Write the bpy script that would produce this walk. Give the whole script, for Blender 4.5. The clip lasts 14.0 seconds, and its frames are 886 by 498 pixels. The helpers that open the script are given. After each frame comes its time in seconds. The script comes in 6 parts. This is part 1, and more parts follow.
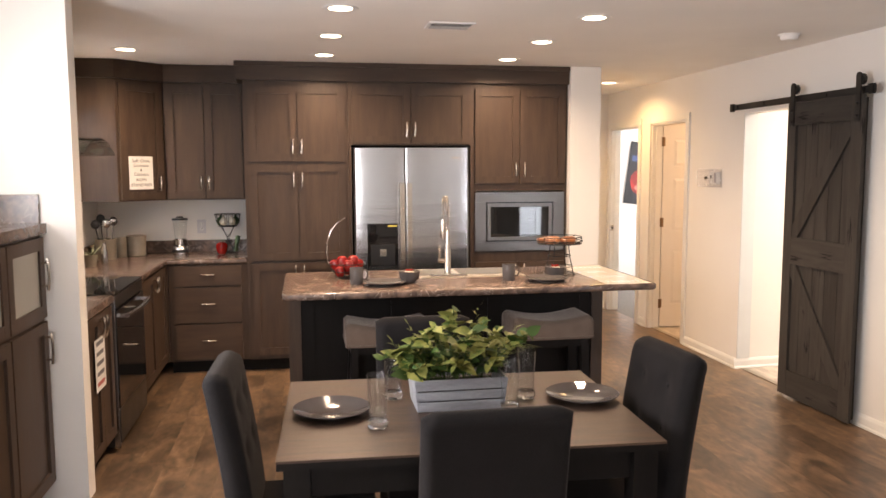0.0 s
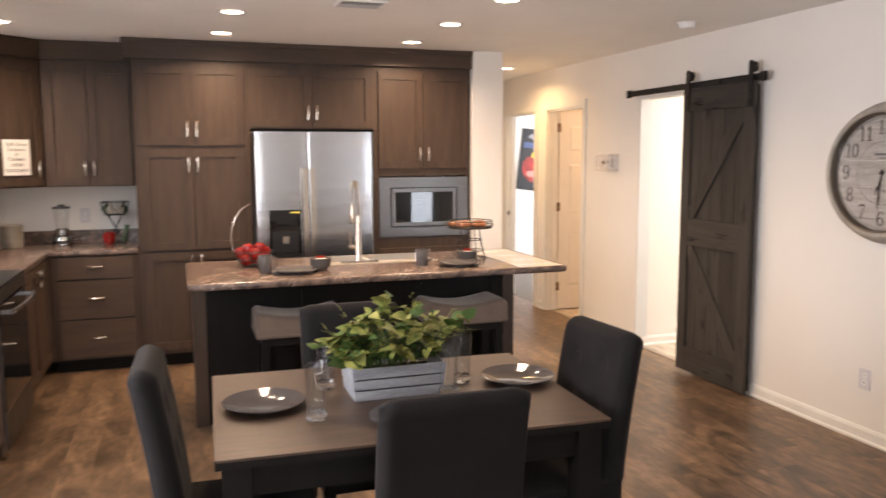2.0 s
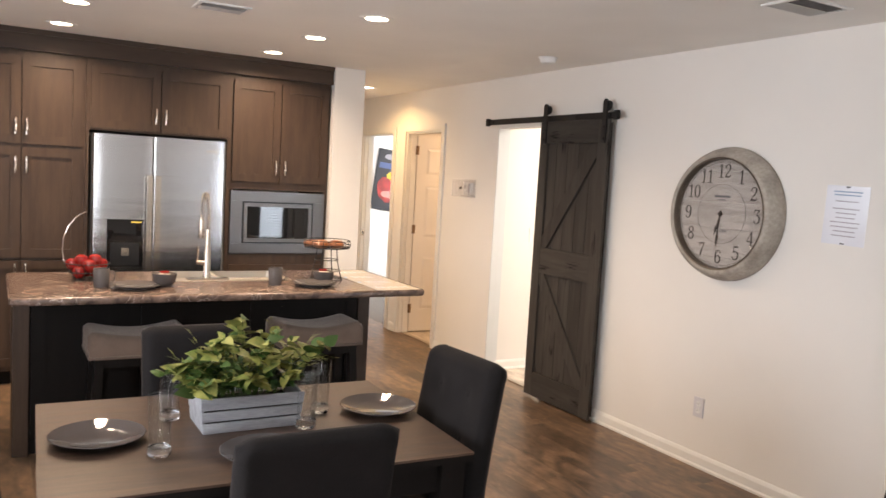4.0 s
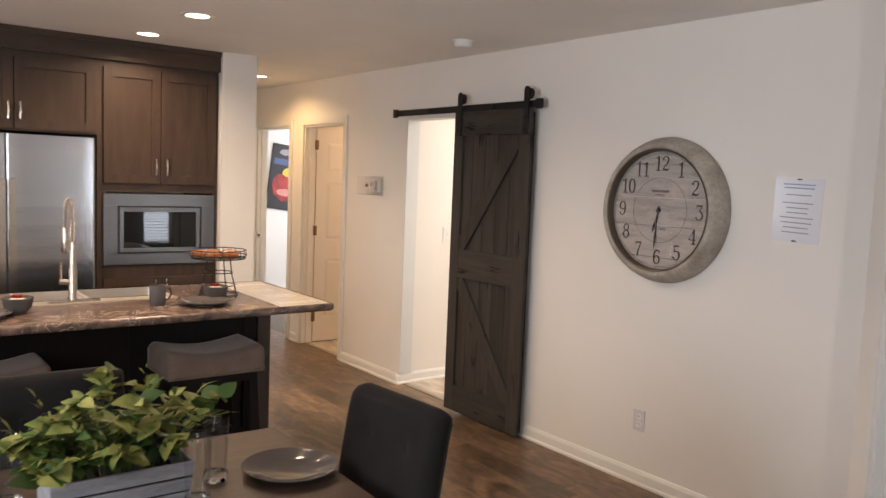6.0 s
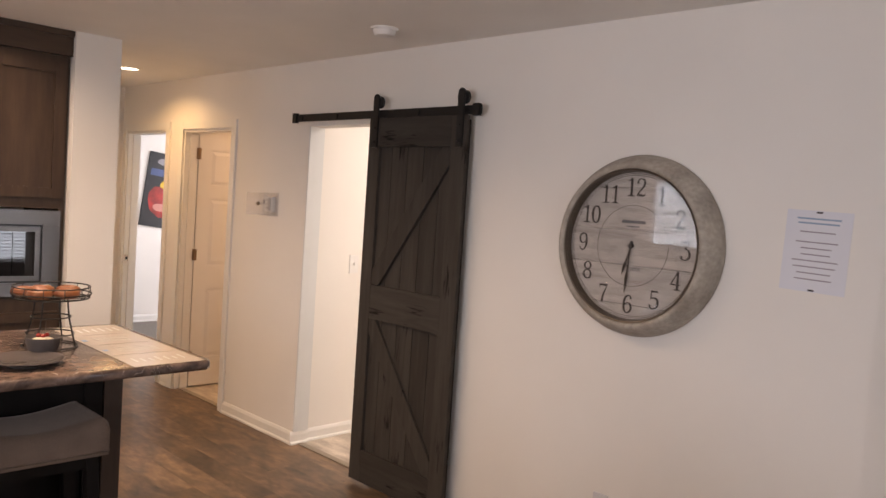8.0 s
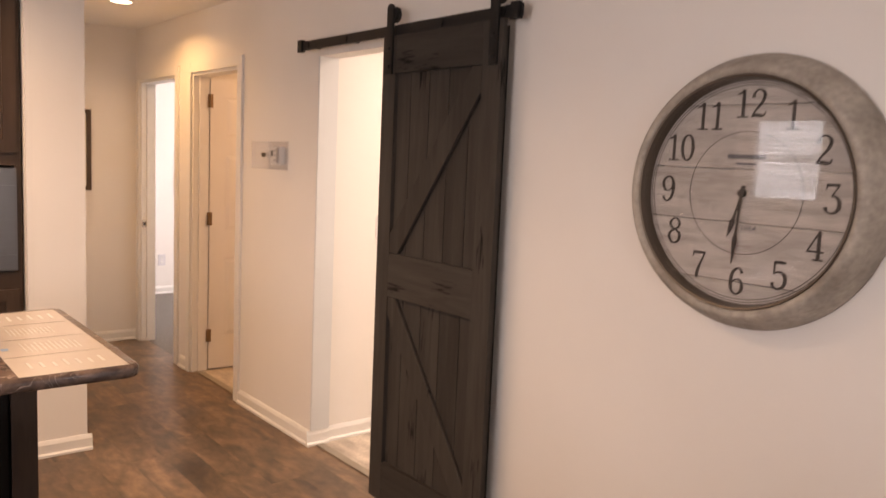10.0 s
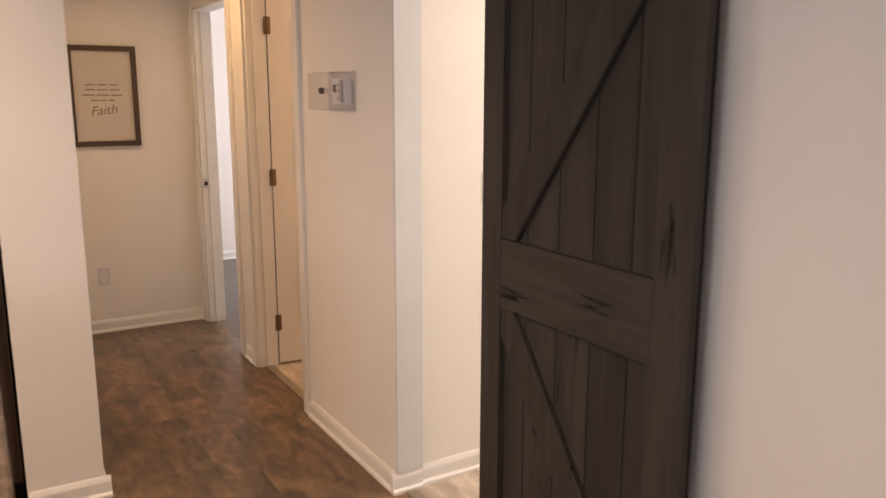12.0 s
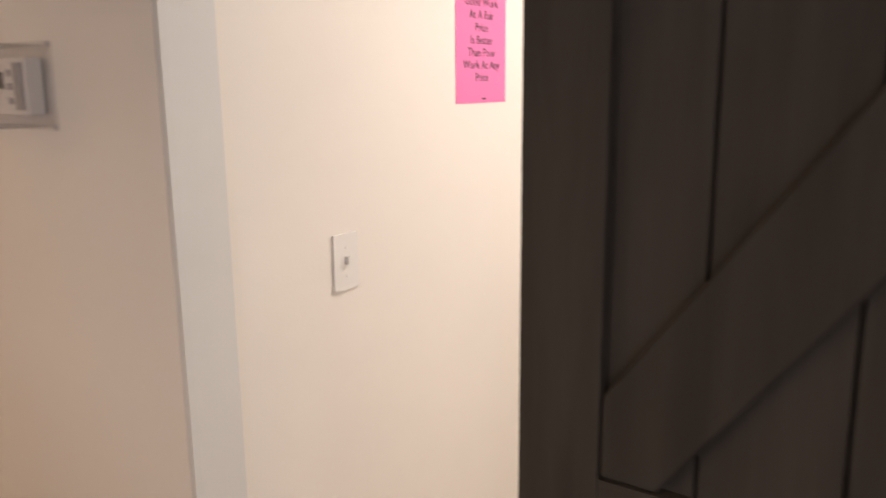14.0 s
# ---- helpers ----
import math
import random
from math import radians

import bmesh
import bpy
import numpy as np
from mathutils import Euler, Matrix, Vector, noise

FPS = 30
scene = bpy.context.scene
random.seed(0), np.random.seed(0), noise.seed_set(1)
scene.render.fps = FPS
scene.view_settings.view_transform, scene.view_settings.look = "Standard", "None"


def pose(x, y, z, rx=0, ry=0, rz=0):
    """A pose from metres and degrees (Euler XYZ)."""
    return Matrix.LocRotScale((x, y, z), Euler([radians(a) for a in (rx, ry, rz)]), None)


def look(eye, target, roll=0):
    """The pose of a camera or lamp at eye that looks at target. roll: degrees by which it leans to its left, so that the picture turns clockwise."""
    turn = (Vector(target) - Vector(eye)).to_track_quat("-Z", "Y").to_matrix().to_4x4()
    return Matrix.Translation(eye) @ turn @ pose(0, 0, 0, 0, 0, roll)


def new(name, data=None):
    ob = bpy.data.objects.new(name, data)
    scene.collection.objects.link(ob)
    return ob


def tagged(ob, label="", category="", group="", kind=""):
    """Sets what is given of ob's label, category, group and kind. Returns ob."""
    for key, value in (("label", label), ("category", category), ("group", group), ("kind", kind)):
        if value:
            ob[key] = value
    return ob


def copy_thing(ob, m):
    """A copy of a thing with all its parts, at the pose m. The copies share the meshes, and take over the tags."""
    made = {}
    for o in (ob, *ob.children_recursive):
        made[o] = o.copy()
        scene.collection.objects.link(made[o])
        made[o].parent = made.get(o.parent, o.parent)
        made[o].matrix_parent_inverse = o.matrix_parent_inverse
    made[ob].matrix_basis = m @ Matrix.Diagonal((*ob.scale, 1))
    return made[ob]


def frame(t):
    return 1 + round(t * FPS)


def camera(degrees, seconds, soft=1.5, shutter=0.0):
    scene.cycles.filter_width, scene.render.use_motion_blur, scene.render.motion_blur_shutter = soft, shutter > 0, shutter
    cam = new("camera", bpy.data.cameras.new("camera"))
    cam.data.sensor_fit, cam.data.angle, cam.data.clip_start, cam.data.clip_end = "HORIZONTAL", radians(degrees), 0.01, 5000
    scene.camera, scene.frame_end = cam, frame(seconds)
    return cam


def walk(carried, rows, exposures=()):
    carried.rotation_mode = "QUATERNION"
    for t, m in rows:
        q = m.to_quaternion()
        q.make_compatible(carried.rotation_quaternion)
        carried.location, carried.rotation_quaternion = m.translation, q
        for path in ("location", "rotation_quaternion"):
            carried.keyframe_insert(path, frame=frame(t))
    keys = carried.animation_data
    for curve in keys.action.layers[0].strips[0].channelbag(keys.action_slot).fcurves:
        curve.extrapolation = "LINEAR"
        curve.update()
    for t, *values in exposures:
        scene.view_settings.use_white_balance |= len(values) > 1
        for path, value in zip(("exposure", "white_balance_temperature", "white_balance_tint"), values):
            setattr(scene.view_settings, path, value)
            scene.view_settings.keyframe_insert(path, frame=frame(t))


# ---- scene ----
cam = camera(58.7, 14.0, shutter=0.5)
PATH = [
    (0, (0.341, 0.238, 1.613), (0.684, 2.198, 1.41), -0.2),
    (0.5, (0.219, 0.173, 1.599), (0.595, 2.124, 1.369), 0.1),
    (1, (0.104, 0.172, 1.594), (0.582, 2.098, 1.35), 0.2),
    (1.5, (0.159, 0.253, 1.6), (0.704, 2.163, 1.362), 0.1),
    (2, (0.175, 0.362, 1.584), (0.807, 2.245, 1.351), -0.2),
    (2.5, (0.112, 0.469, 1.597), (0.964, 2.268, 1.41), -0.5),
    (2.7, (0.114, 0.471, 1.591), (0.982, 2.261, 1.391), 0.2),
    (4.8, (0.264, 0.52, 1.611), (1.333, 2.201, 1.435), 4.3),
    (5, (0.295, 0.577, 1.628), (1.39, 2.24, 1.437), 4.2),
    (5.5, (0.289, 0.819, 1.638), (1.446, 2.438, 1.447), 3.4),
    (6, (0.353, 0.996, 1.612), (1.557, 2.583, 1.432), 2.3),
    (6.5, (0.569, 1.188, 1.608), (1.782, 2.769, 1.429), 2.2),
    (7, (0.724, 1.385, 1.598), (1.96, 2.95, 1.446), 3.2),
    (7.5, (0.86, 1.668, 1.602), (2.216, 3.135, 1.5), 3.8),
    (7.7, (0.827, 1.727, 1.619), (2.237, 3.139, 1.501), 3.8),
    (9.8, (1.617, 2.367, 1.53), (2.901, 3.889, 1.344), 3.2),
    (10, (1.705, 2.403, 1.546), (2.957, 3.946, 1.32), 2.5),
    (10.5, (1.888, 2.567, 1.531), (3.019, 4.189, 1.234), 1.8),
    (11, (2.025, 2.869, 1.525), (3.109, 4.515, 1.186), 1.1),
    (11.5, (2.227, 3.148, 1.502), (3.265, 4.814, 1.119), 0.5),
    (12, (2.441, 3.464, 1.516), (3.452, 5.145, 1.131), 0.1),
    (12.5, (2.563, 3.855, 1.527), (3.72, 5.447, 1.173), -1.3),
    (13, (2.794, 4.204, 1.518), (4.107, 5.675, 1.183), -1.0),
    (13.5, (2.939, 4.54, 1.506), (4.314, 5.952, 1.168), -0.5),
    (14, (2.972, 4.873, 1.524), (4.564, 6.013, 1.113), -0.6),
]
EXPOSURES = [(0, 0.15, 6750, 15), (2.5, 0.12, 6500, 14), (5, -0.10, 6400, 11), (5.5, -0.24, 6450, 12), (6.5, -0.54, 6550, 14), (7.5, -0.58, 6600, 17), (10, -0.37, 7550, 26),
             (11, -0.19, 7400, 24), (12, -0.62, 6900, 21), (12.5, -0.70, 7000, 21), (13, -0.60, 6750, 20), (13.5, -0.63, 6550, 18), (14, -0.90, 6500, 17)]
walk(cam, [(t, look(eye, target, roll)) for t, eye, target, roll in PATH], EXPOSURES)

# ---- world and light ----
world = bpy.data.worlds.new("world")
scene.world = world
world.use_nodes = True
wn = world.node_tree.nodes
sky = wn.new("ShaderNodeTexSky")
sky.sky_type = "NISHITA"
sky.sun_disc = False
sky.sun_elevation, sky.sun_rotation = radians(50), radians(200)
world.node_tree.links.new(sky.outputs[0], wn["Background"].inputs[0])
wn["Background"].inputs[1].default_value = 0.12

CEIL = 2.44
WX_LIGHT = -1.32
WARM = (1.0, 0.74, 0.50)
HALLWARM = (1.0, 0.63, 0.27)
DAY = (0.93, 0.96, 1.0)


def lamp(name, kind, energy, color, m, **settings):
    data = bpy.data.lights.new(name, kind)
    data.energy, data.color = energy, color
    if kind == "AREA":
        data.shape = settings.get("shape", "RECTANGLE")
        data.size, data.size_y = settings["size"], settings.get("size_y", settings["size"])
        data.spread = radians(settings.get("spread", 180))
    if kind == "SUN":
        data.angle = settings["angle"]
    ob = new(name, data)
    ob.matrix_world = m
    return ob


lamp("sun", "SUN", 2.5, (1.0, 0.95, 0.88), look((0, -10, 12), (2.0, 0, 0)), angle=radians(0.5))
# daylight in the window and door openings
lamp("window_light_south", "AREA", 52, DAY, look((-0.3, -1.72, 1.35), (-0.3, 3, 1.2)), size=2.2, size_y=1.3)
# west window is out of view; position chosen to brighten the slanted wall
lamp("window_light_west", "AREA", 90, DAY, look((WX_LIGHT, 2.50, 1.45), (3, 2.6, 1.3)), size=1.2, size_y=1.1)
lamp("window_light_kitchen", "AREA", 21, (0.80, 0.90, 1.0), look((-1.455, 6.04, 1.70), (3, 6.0, 1.2)), size=0.74, size_y=0.82)
lamp("window_light_den", "AREA", 50, (0.82, 0.91, 1.0), look((4.55, -1.545, 1.15), (4.42, 2.5, 1.05)), size=0.42, size_y=1.66)
# ceiling cans
CANS = [(-0.856, 6.07), (0.543, 4.435), (0.522, 5.297), (0.501, 6.142), (1.936, 4.482), (1.90, 5.334), (1.887, 6.179), (3.277, 7.63), (-1.05, 3.60)]
for cx, cy in CANS:
    lamp("can_light", "AREA", 2.5 if cy < 4 else 12 if cy > 7 else 15.5, HALLWARM if cy > 7 else WARM, pose(cx, cy, CEIL - 0.012), shape="DISK", size=0.13, spread=150)
# added fill without fixtures, brightening the side rooms and tinting the bath door
lamp("laundry_light", "AREA", 51, (1.0, 0.92, 0.80), pose(4.95, 5.0, 2.40), size=0.9)
lamp("bath_light", "AREA", 20, (1.0, 0.63, 0.33), pose(4.7, 6.9, 2.40), size=0.4)
lamp("bedroom_light", "AREA", 85, DAY, look((6.4, 9.3, 1.5), (4.0, 9.4, 1.2)), size=1.4, size_y=1.2)


# ---- helpers for meshes ----
def addbox(bm, x0, x1, y0, y1, z0, z1, m=None):
    vs = [bm.verts.new((x, y, z)) for z in (z0, z1) for y in (y0, y1) for x in (x0, x1)]
    for f in ((0, 2, 3, 1), (4, 5, 7, 6), (0, 1, 5, 4), (2, 6, 7, 3), (0, 4, 6, 2), (1, 3, 7, 5)):
        bm.faces.new([vs[i] for i in f])
    if m:
        bmesh.ops.transform(bm, matrix=m, verts=vs)
    return vs


def bevel(bm, w, seg=2):
    edges = [e for e in bm.edges if len(e.link_faces) == 2 and e.calc_face_angle(0) > 0.5]
    bmesh.ops.bevel(bm, geom=edges, offset=w, segments=seg, affect="EDGES", profile=0.6, clamp_overlap=True)
    return bm


def boxes(*dims, w=0.0, seg=2):
    bm = bmesh.new()
    for d in dims:
        addbox(bm, *d)
    if w:
        bevel(bm, w, seg)
    return bm


def lathe(profile, n=32):
    """A turned shape from (radius, z) pairs."""
    bm = bmesh.new()
    rings = []
    for r, z in profile:
        if r < 1e-5:
            rings.append([bm.verts.new((0, 0, z))])
        else:
            rings.append([bm.verts.new((r * math.cos(2 * math.pi * i / n), r * math.sin(2 * math.pi * i / n), z)) for i in range(n)])
    for a, b in zip(rings, rings[1:]):
        for i in range(n):
            j = (i + 1) % n
            if len(a) == 1 and len(b) == 1:
                continue
            if len(a) == 1:
                bm.faces.new((a[0], b[i], b[j]))
            elif len(b) == 1:
                bm.faces.new((a[i], a[j], b[0]))
            else:
                bm.faces.new((a[i], a[j], b[j], b[i]))
    bmesh.ops.recalc_face_normals(bm, faces=bm.faces)
    return bm


def tube(points, r, n=8, closed=False, bm=None):
    """A round rod along points."""
    bm = bm or bmesh.new()
    pts = [Vector(p) for p in points]
    rings = []
    up = Vector((0.13, 0.21, 0.97))
    for i, p in enumerate(pts):
        a = pts[(i - 1) % len(pts)] if (closed or i) else p
        b = pts[(i + 1) % len(pts)] if (closed or i < len(pts) - 1) else p
        d = (b - a).normalized()
        u = d.cross(up)
        if u.length < 0.05:
            u = d.cross(Vector((1, 0, 0)))
        u.normalize()
        v = d.cross(u)
        rings.append([bm.verts.new(p + r * (math.cos(2 * math.pi * k / n) * u + math.sin(2 * math.pi * k / n) * v)) for k in range(n)])
    pairs = list(zip(rings, rings[1:])) + ([(rings[-1], rings[0])] if closed else [])
    for a, b in pairs:
        for k in range(n):
            j = (k + 1) % n
            bm.faces.new((a[k], b[k], b[j], a[j]))
    if not closed:
        bm.faces.new(rings[0])
        bm.faces.new(list(reversed(rings[-1])))
    bmesh.ops.recalc_face_normals(bm, faces=bm.faces)
    return bm


def moved(bm, m):
    bmesh.ops.transform(bm, matrix=m, verts=bm.verts)
    return bm


def merged(*bms):
    out = bms[0]
    for b in bms[1:]:
        me = bpy.data.meshes.new("tmp")
        b.to_mesh(me)
        out.from_mesh(me)
        bpy.data.meshes.remove(me)
        b.free()
    return out


def make(name, bm, material, smooth=False):
    me = bpy.data.meshes.new(name)
    if smooth:
        for f in bm.faces:
            f.smooth = True
    bm.to_mesh(me)
    bm.free()
    if smooth:
        me.set_sharp_from_angle(angle=radians(smooth if smooth > 1 else 40))
    me.materials.append(material)
    return new(name, me)


def part(name, bm, material, parent, label="", smooth=False):
    ob = make(name, bm, material, smooth)
    ob.parent = parent
    if label:
        ob["label"] = label
    return ob


def thing(name, loc, label, category, group="", rz=0):
    ob = new(name)
    ob.empty_display_size = 0.1
    ob.matrix_world = pose(*loc, 0, 0, rz)
    return tagged(ob, label, category, group)


def structure(name, bm, material, label="", category="", smooth=False):
    return tagged(make(name, bm, material, smooth), label, category, "", "structure")


# ---- materials ----
def material(name, color, rough=0.5, metal=0.0, vary=0.12, scale=6.0, stretch=(1, 1, 1), bump=0.0, bump_scale=120.0, second=None,
             ramp=(0.35, 0.7), coat=0.0, fine=0.0, fine_scale=60.0, rand=0.0, rough_vary=0.08, detail=5.0, distortion=0.0, spec=0.5, knots=0.0, sheen=0.0):
    m = bpy.data.materials.new(name)
    m.use_nodes = True
    nt = m.node_tree
    n, l = nt.nodes, nt.links
    p = n["Principled BSDF"]
    p.inputs["Roughness"].default_value, p.inputs["Metallic"].default_value = rough, metal
    p.inputs["Coat Weight"].default_value = coat
    p.inputs["Specular IOR Level"].default_value = spec
    p.inputs["Coat Roughness"].default_value = 0.15
    p.inputs["Sheen Weight"].default_value, p.inputs["Sheen Roughness"].default_value = sheen, 0.35
    p.inputs["Sheen Tint"].default_value = (1.0, 0.88, 0.80, 1)
    tc = n.new("ShaderNodeTexCoord")
    info = n.new("ShaderNodeObjectInfo")
    shift = n.new("ShaderNodeVectorMath")
    shift.operation = "MULTIPLY_ADD"
    l.new(info.outputs["Random"], shift.inputs[0])
    shift.inputs[1].default_value = (7.3, 11.1, 5.7) if rand else (0, 0, 0)
    l.new(tc.outputs["Object"], shift.inputs[2])
    mp = n.new("ShaderNodeMapping")
    mp.inputs["Scale"].default_value = stretch
    l.new(shift.outputs[0], mp.inputs[0])
    big = n.new("ShaderNodeTexNoise")
    big.inputs["Scale"].default_value, big.inputs["Detail"].default_value = scale, detail
    big.inputs["Distortion"].default_value = distortion
    l.new(mp.outputs[0], big.inputs["Vector"])
    cr = n.new("ShaderNodeValToRGB")
    second = second or tuple(c * (1 - vary) for c in color)
    cr.color_ramp.elements[0].position, cr.color_ramp.elements[1].position = ramp
    cr.color_ramp.elements[0].color, cr.color_ramp.elements[1].color = (*second, 1), (*color, 1)
    l.new(big.outputs["Fac"], cr.inputs[0])
    col = cr.outputs[0]
    small = n.new("ShaderNodeTexNoise")
    small.inputs["Scale"].default_value, small.inputs["Detail"].default_value = fine_scale, 4.0
    l.new(mp.outputs[0], small.inputs["Vector"])
    if fine or rand:
        hsv = n.new("ShaderNodeHueSaturation")
        mr = n.new("ShaderNodeMapRange")
        mr.inputs["From Min"].default_value, mr.inputs["From Max"].default_value = 0.3, 0.7
        mr.inputs["To Min"].default_value, mr.inputs["To Max"].default_value = 1 - fine, 1 + fine
        l.new(small.outputs["Fac"], mr.inputs[0])
        val = mr.outputs[0]
        if rand:
            r2 = n.new("ShaderNodeMapRange")
            r2.inputs["To Min"].default_value, r2.inputs["To Max"].default_value = 1 - rand, 1 + rand
            l.new(info.outputs["Random"], r2.inputs[0])
            mul = n.new("ShaderNodeMath")
            mul.operation = "MULTIPLY"
            l.new(val, mul.inputs[0])
            l.new(r2.outputs[0], mul.inputs[1])
            val = mul.outputs[0]
        l.new(val, hsv.inputs["Value"])
        l.new(col, hsv.inputs["Color"])
        col = hsv.outputs[0]
    if knots:
        vor = n.new("ShaderNodeTexVoronoi")
        vor.inputs["Scale"].default_value = knots
        warp = n.new("ShaderNodeVectorMath")
        warp.operation = "MULTIPLY_ADD"
        l.new(small.outputs["Color"], warp.inputs[0])
        warp.inputs[1].default_value = (0.12, 0.12, 0.12)
        grain = n.new("ShaderNodeMapping")
        grain.inputs["Scale"].default_value = (1, 1, 0.4) if stretch[2] < stretch[0] else (0.4, 1, 1)
        l.new(shift.outputs[0], grain.inputs[0])
        l.new(grain.outputs[0], warp.inputs[2])
        l.new(warp.outputs[0], vor.inputs["Vector"])
        dark = n.new("ShaderNodeMapRange")
        dark.inputs["From Min"].default_value, dark.inputs["From Max"].default_value = 0.06, 0.22
        dark.inputs["To Min"].default_value, dark.inputs["To Max"].default_value = 0.14, 1.0
        l.new(vor.outputs["Distance"], dark.inputs[0])
        dim = n.new("ShaderNodeHueSaturation")
        l.new(dark.outputs[0], dim.inputs["Value"])
        l.new(col, dim.inputs["Color"])
        col = dim.outputs[0]
    l.new(col, p.inputs["Base Color"])
    if rough_vary:
        rr = n.new("ShaderNodeMapRange")
        rr.inputs["To Min"].default_value, rr.inputs["To Max"].default_value = max(0.02, rough - rough_vary), min(1, rough + rough_vary)
        l.new(big.outputs["Fac"], rr.inputs[0])
        l.new(rr.outputs[0], p.inputs["Roughness"])
    if bump:
        bn = n.new("ShaderNodeTexNoise")
        bn.inputs["Scale"].default_value, bn.inputs["Detail"].default_value = bump_scale, 3.0
        l.new(mp.outputs[0], bn.inputs["Vector"])
        b = n.new("ShaderNodeBump")
        b.inputs["Strength"].default_value, b.inputs["Distance"].default_value = bump, 0.002
        l.new(bn.outputs["Fac"], b.inputs["Height"])
        l.new(b.outputs[0], p.inputs["Normal"])
    return m


def glass(name, color=(1, 1, 1), rough=0.0, ior=1.45, edge=0.75, falloff=3.5):
    """Thin clear glass: it lets light through and mirrors by Fresnel."""
    m = bpy.data.materials.new(name)
    m.use_nodes = True
    n, l = m.node_tree.nodes, m.node_tree.links
    n.remove(n["Principled BSDF"])
    clear, gloss, mix = n.new("ShaderNodeBsdfTransparent"), n.new("ShaderNodeBsdfGlossy"), n.new("ShaderNodeMixShader")
    lw, power, gain = n.new("ShaderNodeLayerWeight"), n.new("ShaderNodeMath"), n.new("ShaderNodeMath")
    power.operation, gain.operation = "POWER", "MULTIPLY_ADD"
    l.new(lw.outputs["Facing"], power.inputs[0])
    power.inputs[1].default_value = falloff
    l.new(power.outputs[0], gain.inputs[0])
    gain.inputs[1].default_value, gain.inputs[2].default_value = edge, ((ior - 1) / (ior + 1)) ** 2
    clear.inputs["Color"].default_value = (*color, 1)
    gloss.inputs["Roughness"].default_value = rough
    l.new(gain.outputs[0], mix.inputs[0])
    l.new(clear.outputs[0], mix.inputs[1])
    l.new(gloss.outputs[0], mix.inputs[2])
    l.new(mix.outputs[0], n["Material Output"].inputs["Surface"])
    return m


def glow(name, color, strength):
    m = bpy.data.materials.new(name)
    m.use_nodes = True
    p = m.node_tree.nodes["Principled BSDF"]
    p.inputs["Emission Color"].default_value = (*color, 1)
    p.inputs["Emission Strength"].default_value = strength
    return m


PAINT = material("wall_paint", (0.82, 0.785, 0.74), 0.6, vary=0.04, scale=1.5, bump=0.12, bump_scale=160, rough_vary=0.05)
CEILING = material("ceiling_paint", (0.86, 0.835, 0.80), 0.8, vary=0.05, scale=2.0, bump=0.25, bump_scale=90)
TRIM = material("trim_white", (0.80, 0.78, 0.74), 0.4, vary=0.05, scale=5.0)
DOORWHITE = material("door_white", (0.78, 0.74, 0.68), 0.42, vary=0.04, scale=4.0, bump=0.08, bump_scale=80)
CAB = material("cabinet_wood", (0.066, 0.042, 0.028), 0.44, second=(0.048, 0.030, 0.0205), scale=5.0, stretch=(4, 4, 0.5), fine=0.07,
               fine_scale=22.0, bump=0.10, bump_scale=45, rand=0.05, spec=0.3)
CABH = material("cabinet_wood_flat_grain", (0.066, 0.042, 0.028), 0.44, second=(0.048, 0.030, 0.0205), scale=5.0, stretch=(0.5, 4, 4), fine=0.07,
                fine_scale=22.0, bump=0.10, bump_scale=45, rand=0.05, spec=0.3)
BARN = material("barn_wood", (0.061, 0.0535, 0.047), 0.72, second=(0.044, 0.038, 0.033), scale=4.0, stretch=(5, 5, 0.5), fine=0.05, fine_scale=18.0,
                bump=0.3, bump_scale=40, rand=0.12, distortion=0.6, spec=0.12, knots=7.5)
BARNH = material("barn_wood_rail", (0.061, 0.0535, 0.047), 0.72, second=(0.044, 0.038, 0.033), scale=4.0, stretch=(0.5, 5, 5), fine=0.05, fine_scale=18.0,
                 bump=0.3, bump_scale=40, rand=0.12, distortion=0.6, spec=0.12, knots=7.5)
PLANK = material("floor_plank_vinyl", (0.205, 0.129, 0.076), 0.38, second=(0.052, 0.033, 0.022), scale=2.4, stretch=(2.4, 1.0, 1), fine=0.30, fine_scale=12.0,
                 bump=0.1, bump_scale=60, rand=0.20, distortion=1.6, ramp=(0.30, 0.70), detail=10.0)


